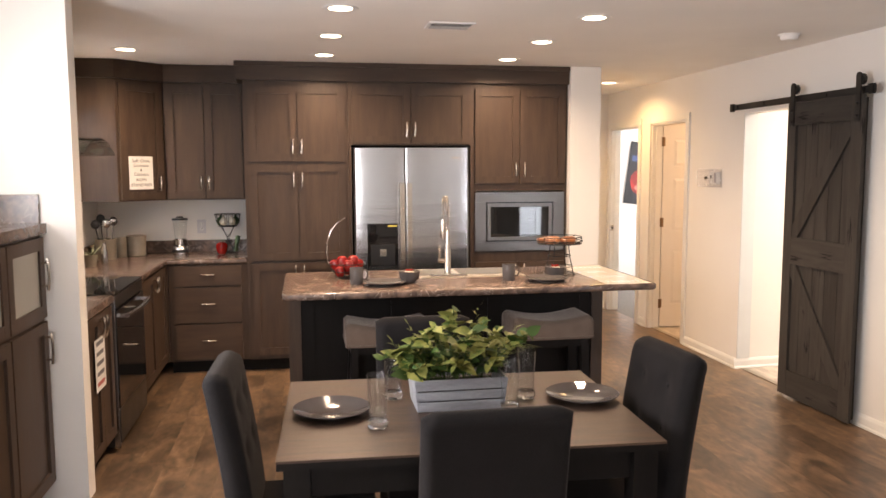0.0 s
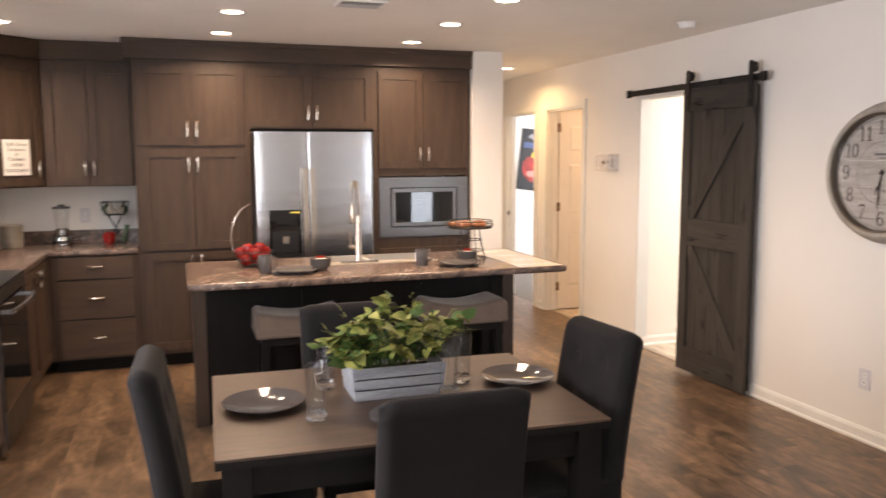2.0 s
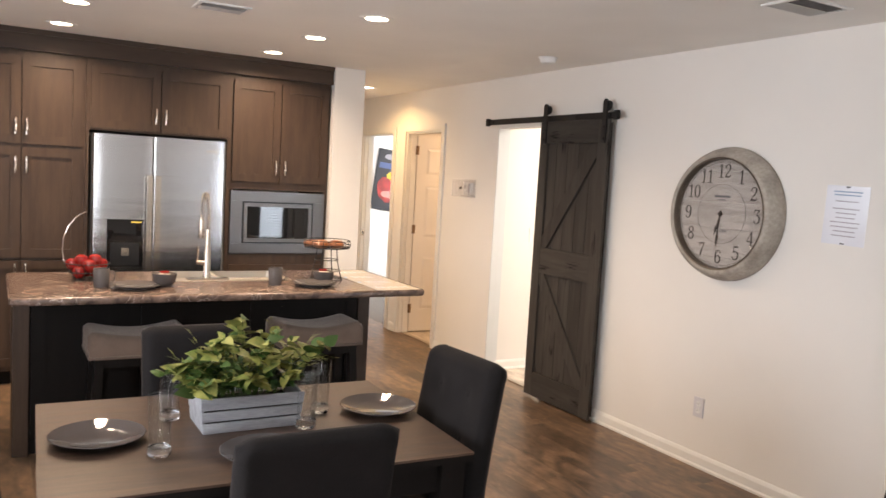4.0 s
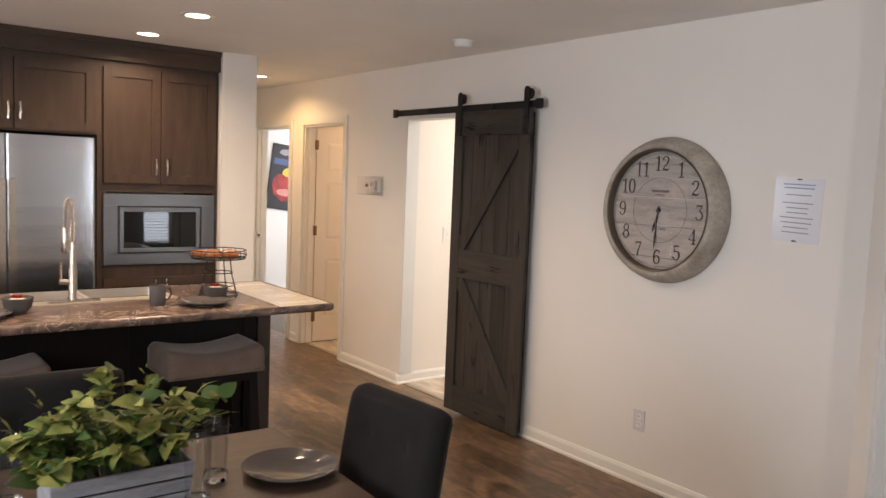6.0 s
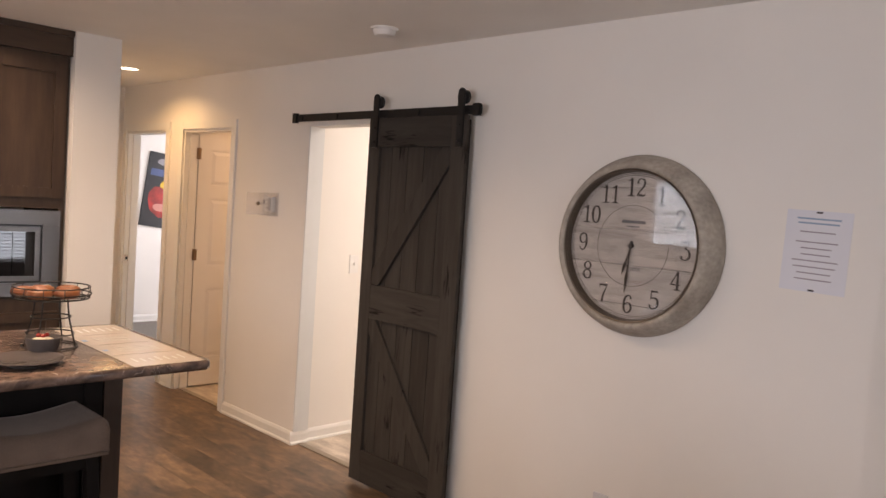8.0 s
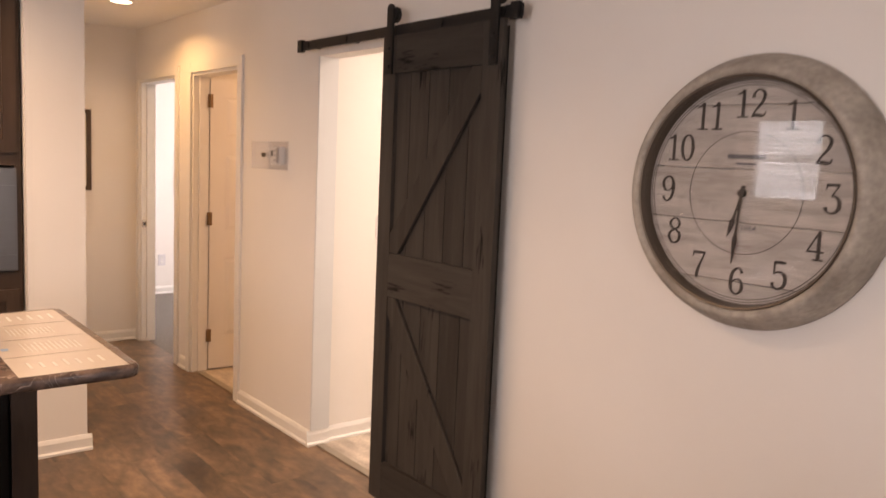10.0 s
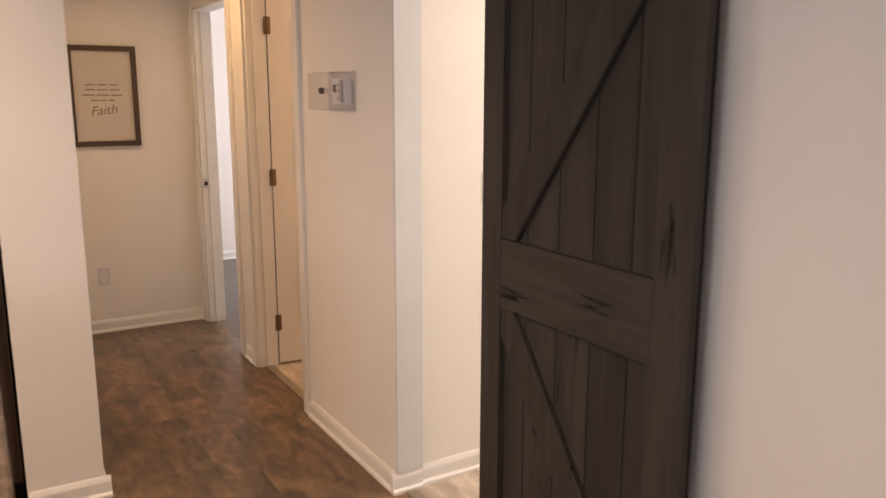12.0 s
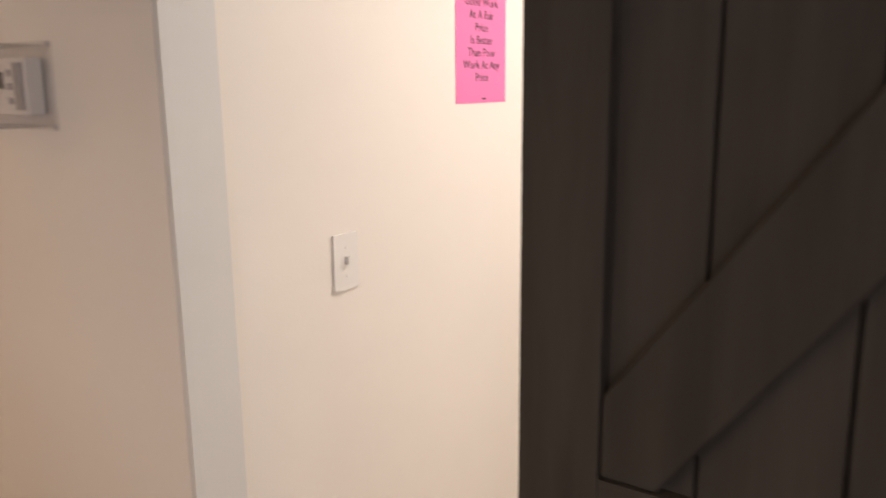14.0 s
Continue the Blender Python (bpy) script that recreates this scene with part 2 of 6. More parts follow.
def marbled(name, base, dark, pale):
    """Mottled laminate with blotches, dark specks and thin pale veins."""
    m = material(name, base, 0.24, second=dark, scale=7.0, ramp=(0.36, 0.66), fine=0.25, fine_scale=34.0, detail=9, distortion=2.2)
    n, l = m.node_tree.nodes, m.node_tree.links
    p = n["Principled BSDF"]
    col = p.inputs["Base Color"].links[0].from_socket
    tc = n.new("ShaderNodeTexCoord")
    vein = n.new("ShaderNodeTexNoise")
    vein.inputs["Scale"].default_value, vein.inputs["Detail"].default_value, vein.inputs["Distortion"].default_value = 17.0, 8.0, 0.7
    l.new(tc.outputs["Object"], vein.inputs["Vector"])
    ramp = n.new("ShaderNodeValToRGB")
    e = ramp.color_ramp.elements
    e[0].position, e[0].color = 0.480, (0, 0, 0, 1)
    e[1].position, e[1].color = 0.500, (1, 1, 1, 1)
    last = e.new(0.520)
    last.color = (0, 0, 0, 1)
    l.new(vein.outputs["Fac"], ramp.inputs[0])
    gate = n.new("ShaderNodeTexNoise")
    gate.inputs["Scale"].default_value, gate.inputs["Detail"].default_value = 5.0, 3.0
    l.new(tc.outputs["Object"], gate.inputs["Vector"])
    wide = n.new("ShaderNodeMapRange")
    wide.inputs["From Min"].default_value, wide.inputs["From Max"].default_value = 0.46, 0.60
    l.new(gate.outputs["Fac"], wide.inputs[0])
    mul = n.new("ShaderNodeMath")
    mul.operation = "MULTIPLY"
    l.new(ramp.outputs[0], mul.inputs[0])
    l.new(wide.outputs[0], mul.inputs[1])
    mix = n.new("ShaderNodeMixRGB")
    l.new(mul.outputs[0], mix.inputs[0])
    l.new(col, mix.inputs[1])
    mix.inputs[2].default_value = (*pale, 1)
    l.new(mix.outputs[0], p.inputs["Base Color"])
    return m


GRANITE = marbled("counter_laminate", (0.165, 0.112, 0.088), (0.062, 0.043, 0.036), (0.40, 0.33, 0.285))
STEEL = material("stainless_steel", (0.52, 0.52, 0.53), 0.22, 1.0, vary=0.06, scale=3.0, stretch=(0.25, 1, 5), rough_vary=0.03, bump=0.7, bump_scale=2.5)
STEELH = material("stainless_brushed_flat", (0.195, 0.186, 0.180), 0.32, 1.0, vary=0.04, scale=4.0, stretch=(0.3, 12, 12), rough_vary=0.012)
NICKEL = material("brushed_nickel", (0.62, 0.55, 0.47), 0.24, 1.0, vary=0.03, rough_vary=0.03)
BLACK = material("black_plastic", (0.012, 0.012, 0.013), 0.32, vary=0.1)
BLACKGLASS = material("black_glass", (0.008, 0.008, 0.009), 0.025, vary=0.1, rough_vary=0.005)
IRON = material("black_iron", (0.020, 0.018, 0.017), 0.5, 0.4, vary=0.2, scale=30, bump=0.1)
CHARCOAL = material("charcoal_fabric", (0.0160, 0.0138, 0.0136), 0.95, spec=0.12, sheen=0.06, vary=0.25, scale=9, bump=0.5, bump_scale=420, fine=0.15, fine_scale=300)
TAUPE = material("taupe_fabric", (0.155, 0.112, 0.088), 0.9, spec=0.2, sheen=0.35, vary=0.2, scale=9, bump=0.5, bump_scale=420, fine=0.18, fine_scale=300)
TABLEWOOD = material("table_wood", (0.094, 0.057, 0.038), 0.38, spec=0.30, second=(0.050, 0.031, 0.022), scale=4.0, stretch=(0.5, 7, 7), fine=0.2, fine_scale=20, bump=0.1)
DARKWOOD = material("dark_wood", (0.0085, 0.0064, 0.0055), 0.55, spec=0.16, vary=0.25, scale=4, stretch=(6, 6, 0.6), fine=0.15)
CERAMIC = material("grey_ceramic", (0.095, 0.085, 0.083), 0.06, vary=0.1, scale=12, rough_vary=0.02, spec=0.20)
PAPER = material("paper", (0.80, 0.78, 0.75), 0.35, vary=0.04, scale=9)
WHITEPLASTIC = material("white_plastic", (0.78, 0.77, 0.75), 0.35, vary=0.03)
CLEAR = glass("clear_glass", (0.97, 0.98, 0.98), 0.0, 1.45, 0.6, 4.5)
TUMBLER = glass("tumbler_glass", (0.955, 0.96, 0.96), 0.0, 1.5, 0.9, 5.0)
HEEL = material("solid_glass", (0.97, 0.98, 0.98), 0.0, vary=0.0, rough_vary=0)
HEEL.node_tree.nodes["Principled BSDF"].inputs["Transmission Weight"].default_value = 1.0
PANE = glass("window_glass")
TILE = material("light_vinyl_floor", (0.62, 0.54, 0.45), 0.35, second=(0.33, 0.27, 0.22), scale=5.0, stretch=(3, 1, 1), fine=0.2, detail=6)
CARPET = material("grey_carpet", (0.20, 0.175, 0.155), 0.95, vary=0.25, scale=40, bump=0.6, bump_scale=300)
CANGLOW = glow("can_bulb_glow", (1.0, 0.80, 0.56), 9.0)
SINKSTEEL = material("sink_steel", (0.70, 0.64, 0.56), 0.40, 1.0, vary=0.04, scale=5, rough_vary=0.04)
HINGE = material("bronze_hinge", (0.26, 0.17, 0.10), 0.4, 0.8, vary=0.15, scale=30)
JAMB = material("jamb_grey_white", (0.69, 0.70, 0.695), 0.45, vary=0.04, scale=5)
GROUT = material("joint_shadow", (0.05, 0.03, 0.02), 0.7, vary=0.2)

# ---- structure ----
T = 0.11
EX = 3.74          # face of the long wall with the sliding door
NY = 7.20          # kitchen back wall
HY = 8.80          # hall end wall
WX = -1.36         # left wall
SY = -1.80         # wall behind
CY = 2.530         # where the long wall meets the slanted one
DIAG = pose(EX, CY, 0, 0, 0, 225)   # slanted wall: local x runs along it, local y is its back


def wall_run(name, length, height, openings, thick=T, m=Matrix(), mat=PAINT, label=""):
    """A wall along local x from 0, its face at local y 0 and its back at y = thick; openings (x0, x1, z0, z1) go through."""
    bm = bmesh.new()
    x = 0.0
    for x0, x1, z0, z1 in sorted(openings):
        if x0 > x:
            addbox(bm, x, x0, 0, thick, 0, height)
        if z0 > 0:
            addbox(bm, x0, x1, 0, thick, 0, z0)
        if z1 < height:
            addbox(bm, x0, x1, 0, thick, z1, height)
        x = x1
    if x < length:
        addbox(bm, x, length, 0, thick, 0, height)
    bmesh.ops.transform(bm, matrix=m, verts=bm.verts)
    return structure(name, bm, mat, label or "warm white painted interior wall", "wall")


BARN_OPEN = (5.17, 5.97, 0, 2.035)
DOOR1 = (6.905, 7.64, 0, 2.045)
DOOR2 = (7.93, 8.70, 0, 2.045)
H = CEIL
# east wall: its run goes from the hall end towards the dining corner, so local x = HY - y
e_open = [(HY - b, HY - a, z0, z1) for a, b, z0, z1 in (BARN_OPEN, DOOR1, DOOR2)]
wall_run("wall_east", HY - CY, H, e_open, m=pose(EX, HY, 0, 0, 0, -90))
wall_run("wall_corner", 1.50, H, [(0.22, 1.03, 0, 2.04)], m=DIAG)
wall_run("wall_dining_east", 3.30, H, [], m=pose(2.68, 1.470, 0, 0, 0, -90))
wall_run("wall_south", 2.68 - WX, H, [(1.88, 4.08, 0.70, 2.0)], m=pose(2.68, SY, 0, 0, 0, 180))
wall_run("wall_west", NY - SY, H, [(3.70, 4.90, 0.90, 2.0), (7.46, 8.22, 1.28, 2.12)], m=pose(WX, SY, 0, 0, 0, 90))
wall_run("wall_north", 2.51 - WX + T, H, [], m=pose(WX - T, NY, 0, 0, 0, 0))
structure("wall_hall_west", boxes((2.51, 2.77, 6.52, HY, 0, H)), PAINT, "warm white wall end beside the oven cabinet", "wall")
wall_run("wall_hall_end", EX + T - 2.51, H, [], m=pose(2.51, HY, 0))
structure("wall_stub", boxes((WX, -0.728, 4.20, 4.315, 0, H)), PAINT, "short warm white partition wall at the kitchen entry", "wall")
# side rooms
LX = EX + T
wall_run("wall_laundry_north", 2.1, H, [], m=pose(LX, 5.985, 0))
wall_run("wall_laundry_east", 2.0, H, [], m=pose(LX + 2.1, 5.985, 0, 0, 0, -90))
wall_run("wall_laundry_south", 2.1, H, [], m=pose(LX + 2.1, 4.1, 0, 0, 0, 180))
wall_run("wall_bath_south", 1.8, H, [], m=pose(LX + 1.8, 6.20, 0, 0, 0, 180), thick=0.1)
wall_run("wall_bath_east", 1.6, H, [], m=pose(LX + 1.8, 7.76, 0, 0, 0, -90))
wall_run("wall_bath_north", 1.9, H, [], m=pose(LX, 7.76, 0), thick=0.10)
wall_run("wall_bedroom_east", 3.2, H, [], m=pose(6.6, 10.68, 0, 0, 0, -90))
wall_run("wall_bedroom_north", 2.9, H, [], m=pose(LX - 0.1, 10.68, 0))
wall_run("wall_bedroom_south", 2.75, H, [], m=pose(6.6, 7.865, 0, 0, 0, 180), thick=0.004)
wall_run("wall_bedroom_west", 2.2, H, [], m=pose(LX, 8.8, 0, 0, 0, 90))
wall_run("wall_den_east", 4.25, H, [], m=pose(5.3, 2.585, 0, 0, 0, -90))
wall_run("wall_den_south", 2.62, H, [(0.50, 1.00, 0.3, 2.0)], m=pose(5.3, -1.5, 0, 0, 0, 180))
wall_run("wall_den_north", 1.6, H, [], m=pose(EX, CY, 0))

structure("ceiling", boxes((WX - T, 6.8, SY - T, 11.2, CEIL, CEIL + 0.12)), CEILING, "off-white painted ceiling with fine texture", "ceiling")
structure("subfloor", boxes((WX - T, EX + 0.055, SY - T, HY + T, -0.12, -0.006)), GROUT, "dark joint bed beneath the floor planks", "floor")
structure("floor_laundry", boxes((EX + 0.055, LX + 2.2, 4.0, 6.04, -0.12, 0.001)), TILE, "light marbled vinyl floor in the laundry", "floor")
structure("floor_bath", boxes((EX + 0.055, LX + 1.9, 6.04, 7.70, -0.12, 0.001)), TILE, "light vinyl floor beyond the panel door", "floor")
structure("floor_bedroom", boxes((EX + 0.055, 6.7, 7.70, 11.1, -0.12, 0.001)), CARPET, "grey brown bedroom carpet", "floor")
structure("floor_den", boxes((2.79, 5.4, -1.6, 2.6, -0.13, -0.0065)), PLANK, "brown plank floor beyond the slanted wall", "floor")
structure("ground", boxes((-60, 60, -80, 80, -0.9, -0.5)), material("ground_grass", (0.10, 0.12, 0.05), 0.9, vary=0.5, scale=2), "grassy ground outside the windows", "ground")


# ---- skirting, casings ----
def skirting_profile(length):
    """A skirting board along local x, its back on local y 0, standing out to -y."""
    bm = bmesh.new()
    prof = [(0, 0), (-0.022, 0), (-0.022, 0.012), (-0.013, 0.020), (-0.013, 0.062), (-0.008, 0.075), (-0.004, 0.082), (0, 0.082)]
    a = [bm.verts.new((0, y, z)) for y, z in prof]
    b = [bm.verts.new((length, y, z)) for y, z in prof]
    for i in range(len(prof)):
        j = (i + 1) % len(prof)
        bm.faces.new((a[i], a[j], b[j], b[i]))
    bm.faces.new(list(reversed(a)))
    bm.faces.new(b)
    bmesh.ops.recalc_face_normals(bm, faces=bm.faces)
    return bm


def skirting(x, y, rz, length):
    structure("baseboard", moved(skirting_profile(length), pose(x, y, 0.0005, 0, 0, rz)), TRIM, "white moulded baseboard", "baseboard")


skirting(EX, 6.844, -90, 6.844 - 5.97)
skirting(EX - 0.022, 5.97, 0, T + 0.022)
skirting(EX, 5.17, -90, 5.17 - CY)
skirting(EX, 7.84, -90, 7.84 - 7.70)
skirting(EX, 8.80, -90, 0.038)
skirting(2.77, HY, 0, EX - 2.77)
skirting(2.51 - 0.0, 6.52, 0, 0.26 + 0.022)
skirting(2.77, 6.52, 90, HY - 6.52)
skirting(LX, 5.985, 0, 2.1)
skirting(LX + 2.1, 5.985, -90, 1.9)
skirting(LX - 0.1, 10.68, 0, 2.8)
skirting(6.6, 11.0, -90, 3.1)
skirting(EX - 1.3 * 0.7071, CY - 1.3 * 0.7071, 225, 0.2)
skirting(EX, CY, 225, 0.16)
skirting(2.68, 1.470, -90, 3.27)
skirting(2.68, SY, 180, 2.68 - WX)
skirting(WX, SY, 90, 1.6)


def door_lining(name, width, height, depth, m, stop=0.07):
    """Casing and jambs round an opening; local x across it, room face at y 0, wall behind it at +y."""
    fr = tagged(new(name), "white painted door casing and jamb", "door frame", "", "structure")
    fr.matrix_world = m
    cw, ct = 0.060, 0.016
    for x0, x1 in ((-cw, 0.0), (width, width + cw)):
        bm = boxes((x0, x1, -ct, -0.0005, 0.001, height + cw), w=0.004)
        part("casing", bm, TRIM, fr)
    part("casing", boxes((0, width, -ct + 0.001, -0.0005, height, height + cw), w=0.004), TRIM, fr)
    jt = 0.018
    part("jamb", boxes((0.0005, jt, 0, depth, 0.001, height - 0.001)), TRIM, fr)
    part("jamb", boxes((width - jt, width - 0.0005, 0, depth, 0.001, height - 0.001)), TRIM, fr)
    part("jamb", boxes((jt, width - jt, 0, depth, height - jt, height - 0.001)), TRIM, fr)
    if stop:
        part("stop", boxes((jt, jt + 0.011, stop - 0.03, stop, 0.001, height - jt), (width - jt - 0.011, width - jt, stop - 0.03, stop, 0.001, height - jt)), TRIM, fr)
    return fr


fr1 = door_lining("door_frame_1", DOOR1[1] - DOOR1[0], DOOR1[3], T, pose(EX, DOOR1[1], 0, 0, 0, -90))
fr2 = door_lining("door_frame_2", DOOR2[1] - DOOR2[0], DOOR2[3], T, pose(EX, DOOR2[1], 0, 0, 0, -90))
fr3 = door_lining("door_frame_3", 0.81, 2.04, T, DIAG @ Matrix.Translation((0.22, 0, 0)))
sp = part("strike_plate", boxes((0.0182, 0.0205, 0.004, 0.046, 0.910, 0.970), w=0.0008), NICKEL, fr2, "small metal strike plate")
part("latch_hole", boxes((0.0204, 0.0210, 0.016, 0.034, 0.928, 0.952)), IRON, sp)


def panel_door(name, width, height, m, label):
    """Six-panel door; local x from the hinge edge, leaf from y 0 to 0.035."""
    d = tagged(new(name), label, "door", "", "structure")
    d.matrix_world = m
    bm = boxes((0, width, 0.011, 0.024, 0.012, height))
    sw, mw = 0.105, 0.095
    cw = (width - 2 * sw - mw) / 2
    rows = [(0.24, 0.80), (0.98, 1.52), (1.62, height - 0.115)]
    for side in (0, 1):
        y0, y1 = ((0.0, 0.011), (0.024, 0.035))[side]
        for x0, x1 in ((0, sw), (sw + cw, sw + cw + mw), (width - sw, width)):
            addbox(bm, x0, x1, y0, y1, 0.012, height)
        z = 0.012
        for r0, r1 in rows + [(height, height)]:
            for k in range(2):
                xx = sw + k * (cw + mw)
                addbox(bm, xx, xx + cw, y0, y1, z, min(r0, height))
            z = r1
        for r0, r1 in rows:
            for k in range(2):
                xx = sw + k * (cw + mw)
                lo_y, hi_y = (y1, y0 + 0.003) if side == 0 else (y0, y1 - 0.003)
                low = [bm.verts.new((x, lo_y, z)) for x, z in ((xx + 0.012, r0 + 0.012), (xx + cw - 0.012, r0 + 0.012), (xx + cw - 0.012, r1 - 0.012), (xx + 0.012, r1 - 0.012))]
                top = [bm.verts.new((x, hi_y, z)) for x, z in ((xx + 0.038, r0 + 0.038), (xx + cw - 0.038, r0 + 0.038), (xx + cw - 0.038, r1 - 0.038), (xx + 0.038, r1 - 0.038))]
                bm.faces.new(top)
                for i in range(4):
                    bm.faces.new((low[i], low[(i + 1) % 4], top[(i + 1) % 4], top[i]))
    bmesh.ops.recalc_face_normals(bm, faces=bm.faces)
    part("leaf", bm, DOORWHITE, d)
    for z in (0.25, 1.07, 1.87):
        hb = boxes((-0.018, 0.018, -0.003, 0.0, z - 0.045, z + 0.045), w=0.001)
        hb = merged(hb, moved(lathe([(0, -0.045), (0.006, -0.045), (0.006, 0.045), (0, 0.045)], 10), pose(0, -0.006, z)))
        part("hinge", hb, HINGE, d, "bronze butt hinge")
    knob = moved(lathe([(0, 0), (0.030, 0), (0.030, 0.006), (0.012, 0.010), (0.011, 0.03), (0.024, 0.045), (0.026, 0.055), (0.018, 0.066), (0, 0.068)], 20),
                 pose(width - 0.065, 0.0, 0.94, 90))
    part("door_knob", knob, NICKEL, d, "round metal door knob", True)
    return d


panel_door("door_1", 0.735, 2.02, pose(LX + 0.005, DOOR1[1] - 0.024, 0, 0, 0, -3) , "cream six-panel door standing open into the bath")
panel_door("door_2", 0.70, 2.02, pose(LX + 0.005, DOOR2[0] + 0.056, 0, 0, 0, 2), "cream six-panel bedroom door standing open")
panel_door("door_3", 0.765, 2.02, DIAG @ pose(0.24, T + 0.01, 0, 0, 0, 88), "white panel door standing open in the slanted wall")
part("hinge", boxes((0.018, 0.021, 0.045, 0.105, 1.02, 1.12), w=0.001), NICKEL, fr3, "bright metal hinge leaf")
for fz in (0.25, 1.8):
    part("hinge", boxes((0.018, 0.021, 0.045, 0.105, fz, fz + 0.1), w=0.001), NICKEL, fr3, "bright metal hinge leaf")


# ---- windows ----
def window(name, width, height, m, slats=0, drop=1.0):
    """Local x across, z up from the sill, room face at y 0."""
    w = tagged(new(name), "white framed window" + (" with lowered blinds" if slats else ""), "window", "", "structure")
    w.matrix_world = m
    f = 0.045
    part("window_frame", boxes((0, f, 0.02, 0.09, 0, height), (width - f, width, 0.02, 0.09, 0, height), (f, width - f, 0.02, 0.09, 0, f),
                               (f, width - f, 0.02, 0.09, height - f, height), (f, width - f, 0.03, 0.08, height / 2 - 0.02, height / 2 + 0.02)), TRIM, w)
    p = part("pane", boxes((f, width - f, 0.052, 0.056, f, height - f)), PANE, w)
    p.visible_shadow = False
    part("window_sill", boxes((-0.05, width + 0.05, -0.05, 0.02, -0.03, 0.0), w=0.005), TRIM, w)
    n = int(drop * height / 0.05) if slats else 0
    for i in range(n):
        bm = bmesh.new()
        addbox(bm, 0.03, width - 0.03, -0.02, 0.02, -0.001, 0.001, pose(0, 0.0, height - 0.03 - i * 0.05, 28))
        part("slat", bm, WHITEPLASTIC, w)
    return w


window("window_1", 2.2, 1.3, pose(2.68 - 1.88, SY, 0.70, 0, 0, 180))
# window_2 is unseen, added round the west daylight lamp
window("window_2", 1.2, 1.1, pose(WX, SY + 3.70, 0.90, 0, 0, 90))
w4 = window("window_4", 0.76, 0.84, pose(WX, SY + 7.46, 1.28, 0, 0, 90), 1, 0.78)
part("bottom_rail", boxes((0.03, 0.73, -0.012, 0.012, 0.168, 0.186), w=0.003), WHITEPLASTIC, w4)
# bars behind the pane stand in for the white fence outdoors
for i in range(13):
    part("screen_bar", boxes((0.06 + 0.05 * i, 0.072 + 0.05 * i, 0.060, 0.064, 0.046, 0.165)), WHITEPLASTIC, w4)
window("window_3", 0.50, 1.70, pose(4.80, -1.5, 0.30, 0, 0, 180), 1)


# ---- sliding barn door ----
def barn_door():
    y0, y1 = 4.515, 5.262
    d = thing("barn_door", (3.650, y1, 0.018), "grey-stained plank barn door with K bracing slid half open", "sliding door")
    d.matrix_world = pose(3.650, y1, 0.018, 0, 0, -90)    # local x along the wall towards the dining corner, y into the wall
    W, Hh = y1 - y0, 2.035
    cuts = [0.01, 0.056, 0.182, 0.308, 0.434, 0.560, 0.686, W - 0.01]
    for a, b in zip(cuts, cuts[1:]):
        part("plank", boxes((a + 0.0022, b - 0.0022, 0.020, 0.038, 0.02, Hh - 0.02), w=0.0025, seg=1), BARN, d)
    part("backing", boxes((0.01, W - 0.01, 0.0385, 0.042, 0.02, Hh - 0.02)), DARKWOOD, d)
    sl, sr = 0.090, 0.103
    part("stile", boxes((0, sl, 0, 0.0195, 0, Hh), w=0.004), BARN, d)
    part("stile", boxes((W - sr, W, 0, 0.0195, 0, Hh), w=0.004), BARN, d)
    rails = [(0, 0.178), (0.928, 1.116), (Hh - 0.155, Hh)]
    for a, b in rails:
        part("rail", boxes((sl + 0.001, W - sr - 0.001, 0.0005, 0.019, a, b), w=0.004), BARNH, d)

    L, R = sl + 0.002, W - sr - 0.002

    def brace(pts):
        bm = bmesh.new()
        f = [bm.verts.new((x, 0.001, z)) for x, z in pts]
        g = [bm.verts.new((x, 0.0192, z)) for x, z in pts]
        bm.faces.new(f)
        bm.faces.new(list(reversed(g)))
        for i in range(len(pts)):
            j = (i + 1) % len(pts)
            bm.faces.new((f[i], g[i], g[j], f[j]))
        bmesh.ops.recalc_face_normals(bm, faces=bm.faces)
        part("brace", bevel(bm, 0.003, 1), BARN, d)
    top = Hh - 0.157
    brace([(L, 1.118), (0.150, 1.118), (R, 1.785), (R, top), (0.585, top), (L, 1.204)])
    brace([(L, 0.926), (0.146, 0.926), (R, 0.262), (R, 0.180), (0.590, 0.180), (L, 0.846)])
    # hangers over the rail
    for hx in (5.262 - 5.208, 5.262 - 4.556):
        prof = [(-0.022, 1.875), (0.022, 1.875), (0.022, 2.145)] + [(0.022 * math.cos(a), 2.145 + 0.022 * math.sin(a)) for a in (0.5, 1.0, 1.57, 2.1, 2.6)] + [(-0.022, 2.145)]
        bm = bmesh.new()
        f = [bm.verts.new((hx + x, -0.0095, z)) for x, z in prof]
        g = [bm.verts.new((hx + x, -0.0005, z)) for x, z in prof]
        bm.faces.new(f)
        bm.faces.new(list(reversed(g)))
        for i in range(len(prof)):
            j = (i + 1) % len(prof)
            bm.faces.new((f[i], g[i], g[j], f[j]))
        bmesh.ops.recalc_face_normals(bm, faces=bm.faces)
        hg = part("hanger", bm, IRON, d, "black strap hanger with roller")
        part("roller", moved(lathe([(0, 0), (0.034, 0), (0.034, 0.006), (0.028, 0.010), (0.028, 0.016), (0.034, 0.02), (0.034, 0.026), (0, 0.026)], 20), pose(hx, 0.026, 2.124, 90)), IRON, hg, "", True)
        for bz in (1.905, 1.98):
            part("bolt", moved(lathe([(0, 0), (0.009, 0), (0.009, 0.005), (0.005, 0.008), (0, 0.008)], 6), pose(hx, -0.0095, bz, 90)), IRON, hg)
    return d


